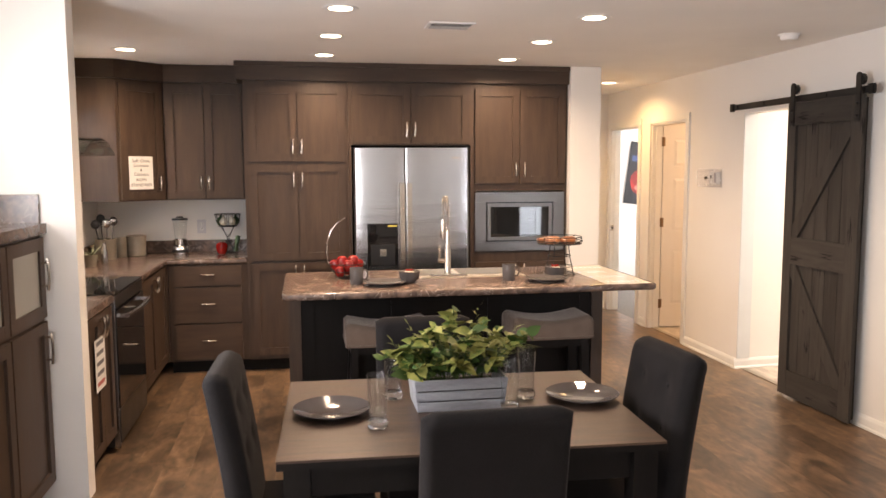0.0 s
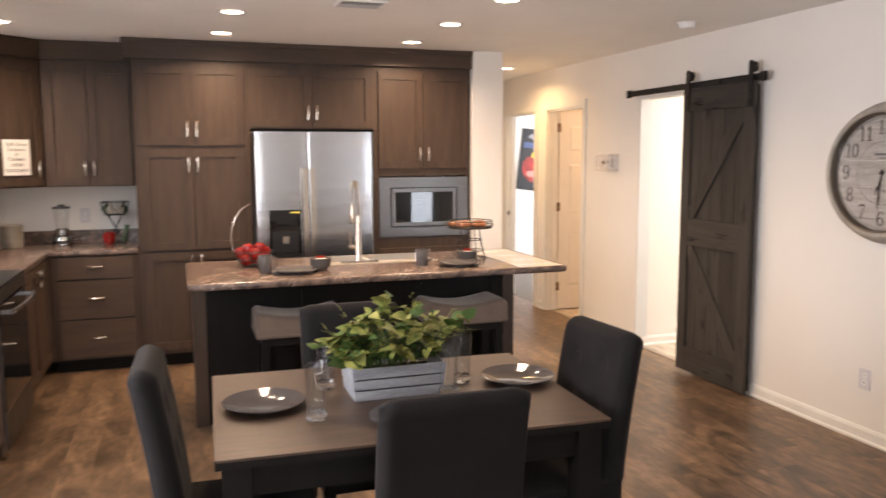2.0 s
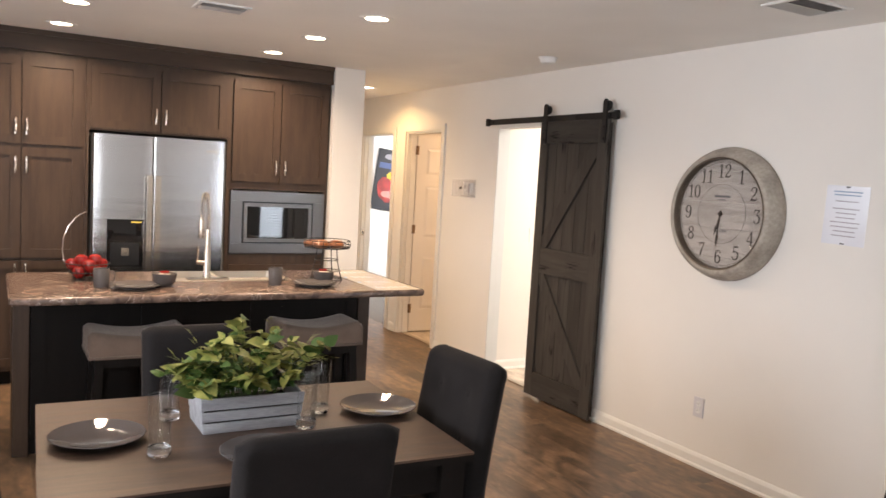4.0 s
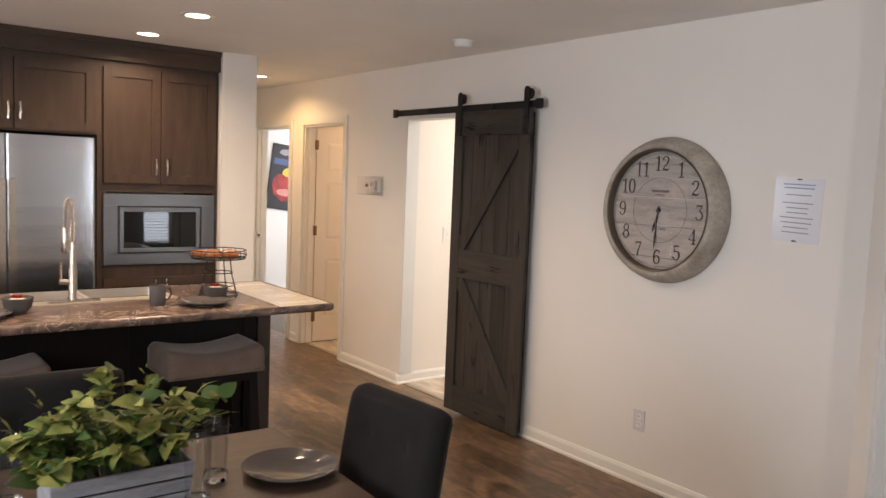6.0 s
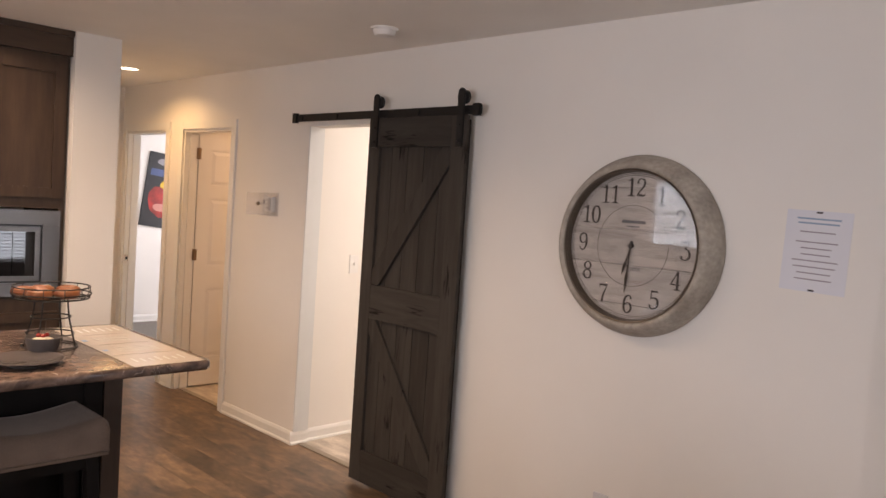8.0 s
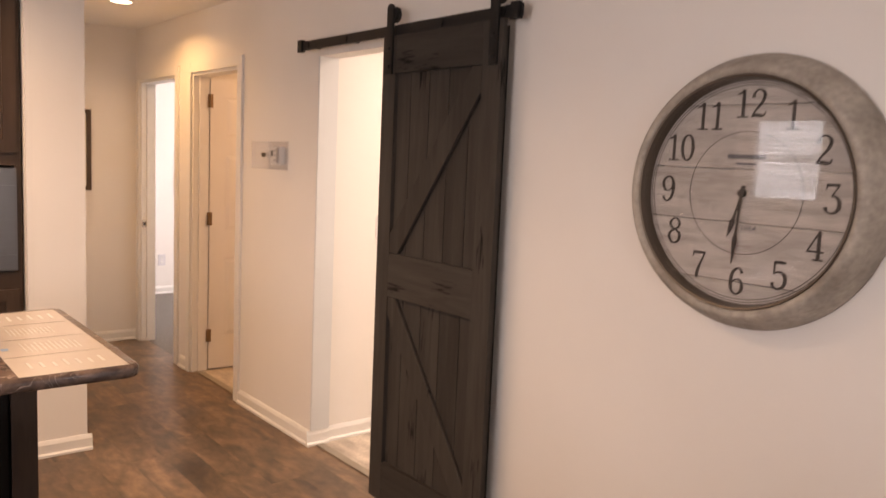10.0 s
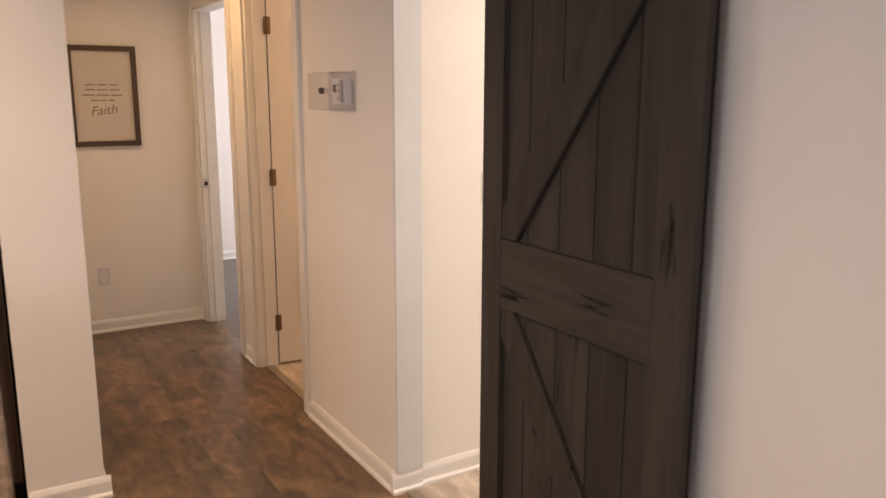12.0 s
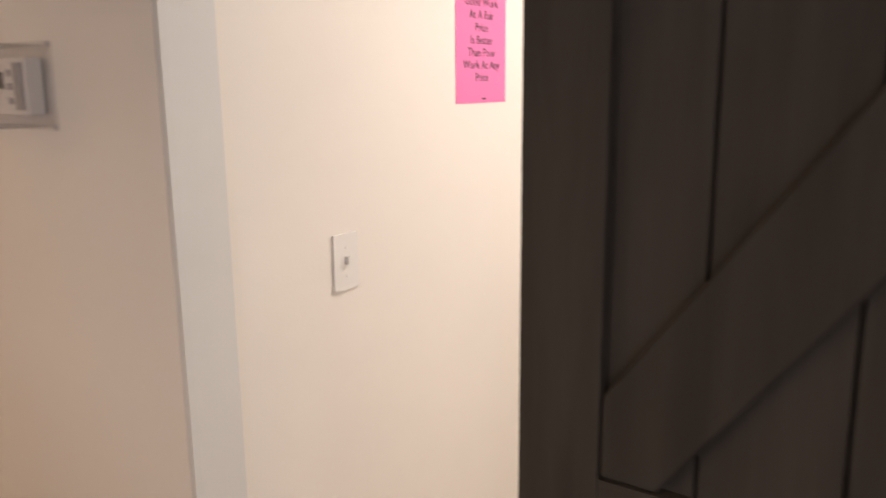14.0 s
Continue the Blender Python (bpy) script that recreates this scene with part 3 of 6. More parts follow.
barn_door()
rail = thing("barn_door_track", (3.672, 6.054, 2.078), "black flat steel sliding door track on standoffs", "door track")
rail.matrix_world = pose(3.672, 6.054, 2.078, 0, 0, -90)
part("track", boxes((0, 1.612, -0.004, 0.004, -0.022, 0.022), w=0.002), IRON, rail)
for i in range(5):
    part("standoff", moved(lathe([(0, -0.012), (0.017, -0.012), (0.017, -0.006), (0.012, -0.004), (0.012, 0.066), (0, 0.066)], 14), pose(0.10 + i * 0.353, 0, 0, -90)), IRON, rail, "", True)
for ex in (0.03, 1.582):
    part("end_stop", boxes((ex - 0.02, ex + 0.02, -0.014, 0.008, -0.03, 0.03), w=0.004), IRON, rail)

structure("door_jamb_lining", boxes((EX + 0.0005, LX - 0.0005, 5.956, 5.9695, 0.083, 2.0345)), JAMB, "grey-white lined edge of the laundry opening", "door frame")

BRONZE = material('aged_bronze', (0.16, 0.13, 0.105), 0.4, 0.8, vary=0.1)
# ---- kitchen cabinets ----
def pull(length, m, r=0.0075):
    """A bowed bar pull along local z, standing out to -y."""
    bm = tube([(0, -0.03 + 0.006 * (2 * abs(t - 0.5)) ** 2, (t - 0.5) * length) for t in [i / 8 for i in range(9)]], r)
    for s in (-0.36, 0.36):
        tube([(0, 0.0, s * length), (0, -0.028, s * length)], r * 0.9, 8, bm=bm)
    bmesh.ops.transform(bm, matrix=m, verts=bm.verts)
    return bm


def shaker(name, c, x0, x1, z0, z1, mat, y=0.0, rail=0.058, m=Matrix()):
    """A framed front: sunk panel with two stiles and two rails, from y - 0.02 to y."""
    d = part(name, moved(boxes((x0 + rail - 0.004, x1 - rail + 0.004, y - 0.007, y - 0.001, z0 + rail - 0.004, z1 - rail + 0.004)), m), mat, c)
    for a, b in ((x0, x0 + rail), (x1 - rail, x1)):
        part("stile", moved(boxes((a, b, y - 0.020, y, z0, z1), w=0.0025), m), mat, d)
    for a, b in ((z0, z0 + rail), (z1 - rail, z1)):
        part("rail", moved(boxes((x0 + rail, x1 - rail, y - 0.0197, y, a, b), w=0.0025), m), mat, d)
    return d


def carcass(c, w, d, z0, z1):
    """Plain body of a unit; the fronts lie on it."""
    part("body", boxes((0, w, 0.0, d, z0, z1)), CAB, c)


def add_door(c, x0, x1, z0, z1, hx=None, hz=None, hl=0.11, across=False, mat=None):
    d = shaker("door", c, x0, x1, z0, z1, mat or CAB)
    if hx is not None:
        part("handle", pull(hl, pose(hx, -0.020, hz, 0, 90 if across else 0, 0)), NICKEL, d, "satin nickel bar pull", True)
    return d


def add_drawer(c, x0, x1, z0, z1):
    d = part("drawer_front", boxes((x0, x1, -0.020, 0, z0, z1), w=0.003), CABH, c)
    part("handle", pull(0.10, pose((x0 + x1) / 2, -0.020, (z0 + z1) / 2 + 0.01, 0, 90)), NICKEL, d, "satin nickel bar pull", True)


FY = 6.585
# tall pantry unit
c = thing("pantry_cabinet", (-0.115, FY, 0), "tall dark brown wood pantry cabinet with shaker doors", "cabinet")
carcass(c, 0.805, NY - FY, 0.10, 2.30)
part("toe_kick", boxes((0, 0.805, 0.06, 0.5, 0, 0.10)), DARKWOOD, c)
for x0, x1, hx in ((0.035, 0.404, 0.375), (0.412, 0.780, 0.442)):
    add_door(c, x0, x1, 1.674, 2.255, hx, 1.79)
    add_door(c, x0, x1, 0.895, 1.648, hx, 1.53)
    add_door(c, x0, x1, 0.135, 0.872, hx, 0.80)
# bridge over the fridge with side panels
c = thing("fridge_cabinet", (0.692, FY, 0), "dark brown wood cabinet bridging the fridge", "cabinet")
part("body", boxes((0, 1.014, 0.0, NY - FY, 1.800, 2.30)), CAB, c)
part("side_panel", boxes((0.0, 0.022, 0.0, NY - FY, 0.0, 1.80)), CAB, c)
part("side_panel", boxes((0.988, 1.014, 0.0, NY - FY, 0.0, 1.80)), CAB, c)
for x0, x1, hx in ((0.030, 0.494, 0.465), (0.502, 0.976, 0.532)):
    add_door(c, x0, x1, 1.815, 2.255, hx, 1.925)
# oven tower
c = thing("microwave_cabinet", (1.706, FY, 0), "tall dark brown cabinet with a built-in microwave", "cabinet")
part("upper_box", boxes((0, 0.795, 0.0, NY - FY, 1.43, 2.30)), CAB, c)
part("lower_box", boxes((0, 0.795, 0.0, NY - FY, 0.10, 0.925)), CAB, c)
part("side_panel", boxes((0, 0.03, 0.0, NY - FY, 0.9255, 1.4295)), CAB, c)
part("side_panel", boxes((0.765, 0.795, 0, NY - FY, 0.9255, 1.4295)), CAB, c)
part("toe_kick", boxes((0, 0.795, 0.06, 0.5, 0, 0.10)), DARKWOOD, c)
for x0, x1, hx in ((0.012, 0.384, 0.350), (0.390, 0.775, 0.424)):
    add_door(c, x0, x1, 1.490, 2.255, hx, 1.605)
    add_door(c, x0, x1, 0.135, 0.840, hx, 0.77)
# microwave
mw = thing("microwave", (1.712, FY - 0.001, 0.932), "built-in stainless steel microwave with black glass door", "microwave")
part("trim_kit", boxes((0.004, 0.764, -0.022, 0, 0, 0.075), (0.004, 0.764, -0.022, 0, 0.405, 0.486), (0.004, 0.095, -0.022, 0, 0.0755, 0.4045), (0.672, 0.764, -0.022, 0, 0.0755, 0.4045), w=0.003), STEELH, mw, "brushed stainless trim frame")
part("body", boxes((0.096, 0.671, -0.010, 0.45, 0.076, 0.404)), BLACK, mw)
part("door", boxes((0.108, 0.659, -0.028, -0.011, 0.088, 0.115), (0.108, 0.659, -0.028, -0.011, 0.365, 0.393), (0.108, 0.135, -0.028, -0.011, 0.1155, 0.3645), (0.632, 0.659, -0.028, -0.011, 0.1155, 0.3645), w=0.002), STEELH, mw, "stainless door frame")
part("window", boxes((0.136, 0.515, -0.024, -0.011, 0.116, 0.364)), BLACKGLASS, mw, "black glass window")
part("control_panel", boxes((0.518, 0.631, -0.024, -0.011, 0.116, 0.364)), BLACKGLASS, mw, "black control panel")
# crown along the tall run
structure("crown_trim", boxes((-0.165, 2.508, FY - 0.035, NY, 2.2985, CEIL - 0.0005), (-0.172, 2.509, FY - 0.050, NY, 2.405, CEIL - 0.0008), w=0.004), CABH, "dark brown wood fascia up to the ceiling", "trim")

# fridge
fr = thing("refrigerator", (0.725, 6.405, 0.0), "stainless steel side-by-side refrigerator with water dispenser", "refrigerator")
part("body", boxes((0.006, 0.898, 0.075, 0.76, 0.02, 1.765), w=0.006), material("fridge_grey", (0.10, 0.10, 0.105), 0.45), fr)
part("kick_grille", boxes((0.01, 0.895, 0.03, 0.074, 0.02, 0.09)), BLACK, fr)
lw = 0.392
def rounded_front(x0, x1, z0, z1):
    bm = bmesh.new()
    us = [0, 0.003, 0.009, 0.018, 0.03, 0.2, 0.4, 0.6, 0.8, 0.97, 0.982, 0.991, 0.997, 1]
    n = len(us) - 1
    pts = []
    for u in us:
        e = max(0, 1 - min(u, 1 - u) / 0.03)
        pts.append((x0 + (x1 - x0) * u, 0.0008 * (2 * u - 1) ** 2 + 0.006 * (1 - math.sqrt(max(0, 1 - e * e)))))
    f0 = [bm.verts.new((x, y, z0)) for x, y in pts]
    f1 = [bm.verts.new((x, y, z1)) for x, y in pts]
    b0 = [bm.verts.new((x, 0.072, z0)) for x in (x0, x1)]
    b1 = [bm.verts.new((x, 0.072, z1)) for x in (x0, x1)]
    for i in range(n):
        bm.faces.new((f0[i], f0[i + 1], f1[i + 1], f1[i]))
    bm.faces.new((f0[-1], b0[1], b1[1], f1[-1]))
    bm.faces.new((b0[0], f0[0], f1[0], b1[0]))
    bm.faces.new((b0[1], b0[0], b1[0], b1[1]))
    bm.faces.new(f1 + [b1[1], b1[0]])
    bm.faces.new(list(reversed(f0 + [b0[1], b0[0]])))
    bmesh.ops.recalc_face_normals(bm, faces=bm.faces)
    return bm
ld = part("door", rounded_front(0.003, lw, 0.10, 1.775), STEEL, fr, "freezer door", 30)
rd = part("door", rounded_front(lw + 0.006, 0.902, 0.10, 1.775), STEEL, fr, "fridge door", 30)
for d, x in ((ld, lw - 0.025), (rd, lw + 0.031)):
    hb = boxes((x - 0.018, x + 0.018, -0.058, -0.040, 0.52, 1.50), w=0.006, seg=3)
    for z in (0.54, 1.46):
        addbox(hb, x - 0.012, x + 0.012, -0.036, 0.004, z, z + 0.035)
    part("handle", hb, NICKEL, d, "long flat steel bar handle", True)
disp = part("dispenser", boxes((0.095, 0.335, -0.004, 0.002, 0.84, 1.185), w=0.003), BLACKGLASS, ld, "black water and ice dispenser")
part("recess_trim", boxes((0.12, 0.31, -0.007, -0.0042, 0.86, 1.02), w=0.002), BLACK, disp)
part("paddle", boxes((0.19, 0.24, -0.022, -0.0072, 0.93, 0.985), w=0.003), NICKEL, disp)
part("tray_lip", boxes((0.10, 0.33, -0.016, -0.0042, 0.842, 0.852), w=0.002), STEEL, disp)
part("sticker", boxes((0.255, 0.325, -0.0048, -0.0041, 1.160, 1.172)), material("yellow_sticker", (0.7, 0.6, 0.1), 0.5), disp, "small yellow sticker")
part("badge", boxes((0.76, 0.84, -0.0, 0.0045, 1.69, 1.705)), NICKEL, rd)

# base cabinets along the back wall, three drawers
c = thing("drawer_cabinet", (-0.72, 6.61, 0), "dark brown base cabinet with three drawers", "cabinet")
part("body", boxes((0, 0.603, 0, NY - 6.61, 0.10, 0.873)), CAB, c)
part("toe_kick", boxes((0, 0.603, 0.06, 0.5, 0, 0.10)), DARKWOOD, c)
for z0, z1 in ((0.705, 0.862), (0.410, 0.692), (0.118, 0.398)):
    add_drawer(c, 0.045, 0.555, z0, z1)
# corner and stove-side base units: fronts face +x
BX = -0.755
def base_unit(y0, y1, label, doors, drawer=False):
    c = thing("base_cabinet", (BX, y0, 0), label, "cabinet", rz=90)
    w = y1 - y0
    part("body", boxes((0, w, 0, BX - WX, 0.10, 0.873)), CAB, c)
    part("toe_kick", boxes((0, w, 0.06, 0.5, 0, 0.10)), DARKWOOD, c)
    n = doors
    for i in range(n):
        a = 0.02 + i * (w - 0.04) / n
        b = 0.02 + (i + 1) * (w - 0.04) / n - 0.004
        hx = b - 0.03 if i == 0 else a + 0.03
        add_door(c, a, b, 0.125, 0.862, hx, 0.79)
    return c
base_unit(4.318, 4.860, "dark brown base cabinet with a paper notice on its door", 2)
base_unit(5.630, 6.60, "dark brown corner base cabinet beside the stove", 2)
c = thing("corner_base_cabinet", (WX, 6.612, 0), "dark brown blind corner base cabinet under the worktop", "cabinet")
part("body", boxes((0.0, 0.635, 0, NY - 6.612, 0.10, 0.873)), CAB, c)


def worktop(name, dims, label):
    bm = bmesh.new()
    for d in dims:
        addbox(bm, *d)
    bevel(bm, 0.014, 4)
    return tagged(make(name, bm, GRANITE, True), label, "worktop")


# one L-shaped run in two lengths, and a short piece before the stove
bm = bmesh.new()
outline = [(WX, 5.622), (-0.728, 5.622), (-0.728, 6.585), (-0.118, 6.585), (-0.118, NY), (WX, NY)]
lo = [bm.verts.new((x, y, 0.875)) for x, y in outline]
hi = [bm.verts.new((x, y, 0.915)) for x, y in outline]
bm.faces.new(hi)
bm.faces.new(list(reversed(lo)))
for i in range(6):
    j = (i + 1) % 6
    bm.faces.new((lo[i], lo[j], hi[j], hi[i]))
bmesh.ops.recalc_face_normals(bm, faces=bm.faces)
wt = tagged(make("worktop", bevel(bm, 0.013, 4), GRANITE, True), "brown mottled laminate worktop in an L", "worktop")
part("backsplash", boxes((WX, -0.118, NY - 0.02, NY - 0.0005, 0.9155, 1.015), w=0.004), GRANITE, wt)
part("backsplash", boxes((WX + 0.0005, WX + 0.02, 5.622, NY - 0.0205, 0.9155, 1.015), w=0.004), GRANITE, wt)
wt2 = worktop("worktop", [(WX, -0.728, 4.317, 4.858, 0.875, 0.915)], "short brown laminate worktop beside the stove")

# stove
st = thing("stove", (BX + 0.03, 4.864, 0), "black glass-top stove with steel oven handle", "stove", rz=90)
part("body", boxes((0, 0.755, 0.03, 0.60, 0.03, 0.905), w=0.003), BLACK, st)
part("cooktop", boxes((0.0, 0.755, -0.005, 0.62, 0.906, 0.921), w=0.003), BLACKGLASS, st, "black ceramic glass cooktop")
for bx, by, br in ((0.2, 0.2, 0.10), (0.55, 0.2, 0.08), (0.2, 0.48, 0.08), (0.55, 0.48, 0.10)):
    part("burner_ring", moved(lathe([(br, 0.9211), (br + 0.002, 0.9214), (br + 0.004, 0.9211)], 32), pose(bx, by, 0.0002)), material("burner_grey", (0.05, 0.05, 0.05), 0.3), st)
part("control_strip", boxes((0.004, 0.751, -0.004, 0.029, 0.835, 0.903), w=0.006), STEELH, st, "stainless strip under the cooktop")
od = part("oven_door", boxes((0.006, 0.749, -0.008, 0.029, 0.26, 0.825), w=0.006), BLACKGLASS, st, "black glass oven door")
part("handle", merged(tube([(0.05 + 0.655 * t, -0.055 - 0.018 * math.sin(math.pi * t), 0.785) for t in [i / 12 for i in range(13)]], 0.013, 10),
                      boxes((0.055, 0.08, -0.055, -0.006, 0.775, 0.795), (0.675, 0.70, -0.055, -0.006, 0.775, 0.795))), STEEL, od, "bowed steel oven handle", True)
part("storage_drawer", boxes((0.006, 0.749, -0.006, 0.029, 0.06, 0.25), w=0.005), BLACK, st)
part("side_trim", boxes((-0.004, 0.0, -0.002, 0.03, 0.03, 0.90)), STEEL, st)

# upper cabinets
c = thing("upper_cabinet", (-0.752, 6.87, 1.369), "dark brown two-door upper cabinet on the back wall", "cabinet")
part("body", boxes((0, 0.618, 0, NY - 6.87, 0, 0.931)), CAB, c)
add_door(c, 0.02, 0.306, 0.012, 0.901, 0.278, 0.135)
add_door(c, 0.312, 0.603, 0.012, 0.901, 0.340, 0.135)
UX, UY = -1.055, 6.590
UD = 6.87 - UY
cc = thing("corner_upper_cabinet", (UX, UY, 1.369), "dark brown diagonal corner upper cabinet with a notice", "cabinet")
cw = math.hypot(UX + 0.757, UY - 6.87)
bm = bmesh.new()
o = [(0, 0), (-0.757 - UX, UD), (-0.757 - UX, NY - UY), (WX - UX, NY - UY), (WX - UX, 0)]
lo = [bm.verts.new((x, y, 0)) for x, y in o]
hi = [bm.verts.new((x, y, 0.931)) for x, y in o]
bm.faces.new(hi)
bm.faces.new(list(reversed(lo)))
for i in range(5):
    j = (i + 1) % 5
    bm.faces.new((lo[i], lo[j], hi[j], hi[i]))
bmesh.ops.recalc_face_normals(bm, faces=bm.faces)
part("body", bm, CAB, cc)
ang = math.degrees(math.atan2(UD, -0.757 - UX))
d = shaker("door", cc, 0.022, cw - 0.022, 0.012, 0.901, CAB, m=pose(0, 0, 0, 0, 0, ang))
part("handle", pull(0.11, pose(0, 0, 0, 0, 0, ang) @ pose(cw - 0.068, -0.02, 0.135)), NICKEL, d, "satin nickel bar pull", True)
# crown over the uppers
bm = bmesh.new()
o = [(WX, UY - 0.03), (UX + 0.012, UY - 0.03), (-0.742, 6.835), (-0.16, 6.835), (-0.16, NY), (WX, NY)]
lo = [bm.verts.new((x, y, 2.3005)) for x, y in o]
hi = [bm.verts.new((x, y, CEIL - 0.001)) for x, y in o]
bm.faces.new(hi)
bm.faces.new(list(reversed(lo)))
for i in range(6):
    j = (i + 1) % 6
    bm.faces.new((lo[i], lo[j], hi[j], hi[i]))
bmesh.ops.recalc_face_normals(bm, faces=bm.faces)
structure("crown_trim", bevel(bm, 0.004), CABH, "dark brown wood fascia over the upper cabinets", "trim")


# ---- island ----
IX0, IX1, IY0, IY1 = 0.228, 2.250, 5.085, 5.61
isl = thing("kitchen_island", (IX0, IY0, 0), "dark brown wood kitchen island base with corner posts", "island")
W, D = IX1 - IX0, IY1 - IY0
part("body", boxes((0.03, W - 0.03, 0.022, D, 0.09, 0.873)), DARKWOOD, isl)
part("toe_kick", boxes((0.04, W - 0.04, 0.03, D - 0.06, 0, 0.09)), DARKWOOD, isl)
for x0 in (0.0, W - 0.075):
    part("corner_post", boxes((x0, x0 + 0.075, 0.0, 0.075, 0, 0.873), w=0.003), CAB, isl)
for i in range(3):
    a = 0.085 + i * (W - 0.17) / 3
    b = 0.085 + (i + 1) * (W - 0.17) / 3
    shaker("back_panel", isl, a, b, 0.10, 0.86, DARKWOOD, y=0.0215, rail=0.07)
part("end_panel", boxes((-0.0, 0.0285, 0.0755, D, 0.0, 0.873)), CAB, isl)
part("end_panel", boxes((W - 0.0285, W, 0.0755, D, 0.0, 0.873)), CAB, isl)
# worktop with a real sink cut-out
SX0, SX1, SY0, SY1 = 1.035, 1.735, 5.285, 5.590
bm = bmesh.new()
ox = [0.200, SX0, SX1, 2.452]
oy = [4.690, SY0, SY1, 5.655]
tops = {}
for z in (0.874, 0.914):
    for i, x in enumerate(ox):
        for j, y in enumerate(oy):
            tops[i, j, z] = bm.verts.new((x, y, z))
for i in range(3):
    for j in range(3):
        if (i, j) == (1, 1):
            continue
        bm.faces.new([tops[a, b, 0.914] for a, b in ((i, j), (i + 1, j), (i + 1, j + 1), (i, j + 1))])
        bm.faces.new([tops[a, b, 0.874] for a, b in ((i, j), (i, j + 1), (i + 1, j + 1), (i + 1, j))])
ring = [(0, 0), (1, 0), (2, 0), (3, 0), (3, 1), (3, 2), (3, 3), (2, 3), (1, 3), (0, 3), (0, 2), (0, 1)]
hole = [(1, 1), (1, 2), (2, 2), (2, 1)]
for lp in (ring, hole):
    for k in range(len(lp)):
        a, b = lp[k], lp[(k + 1) % len(lp)]
        bm.faces.new((tops[(*a, 0.874)], tops[(*b, 0.874)], tops[(*b, 0.914)], tops[(*a, 0.914)]))
bmesh.ops.recalc_face_normals(bm, faces=bm.faces)
corner = [e for e in bm.edges if abs(e.verts[0].co.z - e.verts[1].co.z) > 0.01 and all(abs(v.co.x - 0.2) < 0.001 or abs(v.co.x - 2.452) < 0.001 for v in e.verts)
          and all(abs(v.co.y - 4.690) < 0.001 or abs(v.co.y - 5.655) < 0.001 for v in e.verts)]
bmesh.ops.bevel(bm, geom=corner, offset=0.045, segments=6, affect="EDGES", profile=0.5)
rim = [e for e in bm.edges if len(e.link_faces) == 2 and e.calc_face_angle(0) > 0.9 and not (SX0 - 0.01 < e.verts[0].co.x < SX1 + 0.01 and SY0 - 0.01 < e.verts[0].co.y < SY1 + 0.01)]
bmesh.ops.bevel(bm, geom=rim, offset=0.014, segments=4, affect="EDGES", profile=0.5)
tagged(make("island_worktop", bm, GRANITE, True), "brown mottled laminate island worktop with rounded edge", "worktop")


# ---- dining table and chairs ----
tb = thing("dining_table", (0.863, 2.966, 0), "dark wood dining table with a brown grained top", "table", rz=-2)
TW, TD = 1.217, 0.892
part("tabletop", boxes((-TW / 2, TW / 2, -TD / 2, TD / 2, 0.7445, 0.752), w=0.002), TABLEWOOD, tb)
# lower tabletop split off in dark wood: shadow on the edge as colour
part("edge_band", boxes((-TW / 2 + 0.001, TW / 2 - 0.001, -TD / 2 + 0.001, TD / 2 - 0.001, 0.7215, 0.7440), w=0.003), DARKWOOD, tb, "tabletop edge coloured dark for shade")
part("apron", boxes((-TW / 2 + 0.08, TW / 2 - 0.08, -TD / 2 + 0.05, -TD / 2 + 0.07, 0.62, 0.7212)), DARKWOOD, tb)
part("apron", boxes((-TW / 2 + 0.08, TW / 2 - 0.08, TD / 2 - 0.07, TD / 2 - 0.05, 0.62, 0.7212)), DARKWOOD, tb)
part("apron", boxes((-TW / 2 + 0.05, -TW / 2 + 0.07, -TD / 2 + 0.08, TD / 2 - 0.08, 0.62, 0.7212)), DARKWOOD, tb)
part("apron", boxes((TW / 2 - 0.07, TW / 2 - 0.05, -TD / 2 + 0.08, TD / 2 - 0.08, 0.62, 0.7212)), DARKWOOD, tb)
for sx in (-1, 1):
    for sy in (-1, 1):
        cx, cy = sx * (TW / 2 - 0.06), sy * (TD / 2 - 0.06)
        part("leg", boxes((cx - 0.04, cx + 0.04, cy - 0.04, cy + 0.04, 0, 0.7212), w=0.005), DARKWOOD, tb)


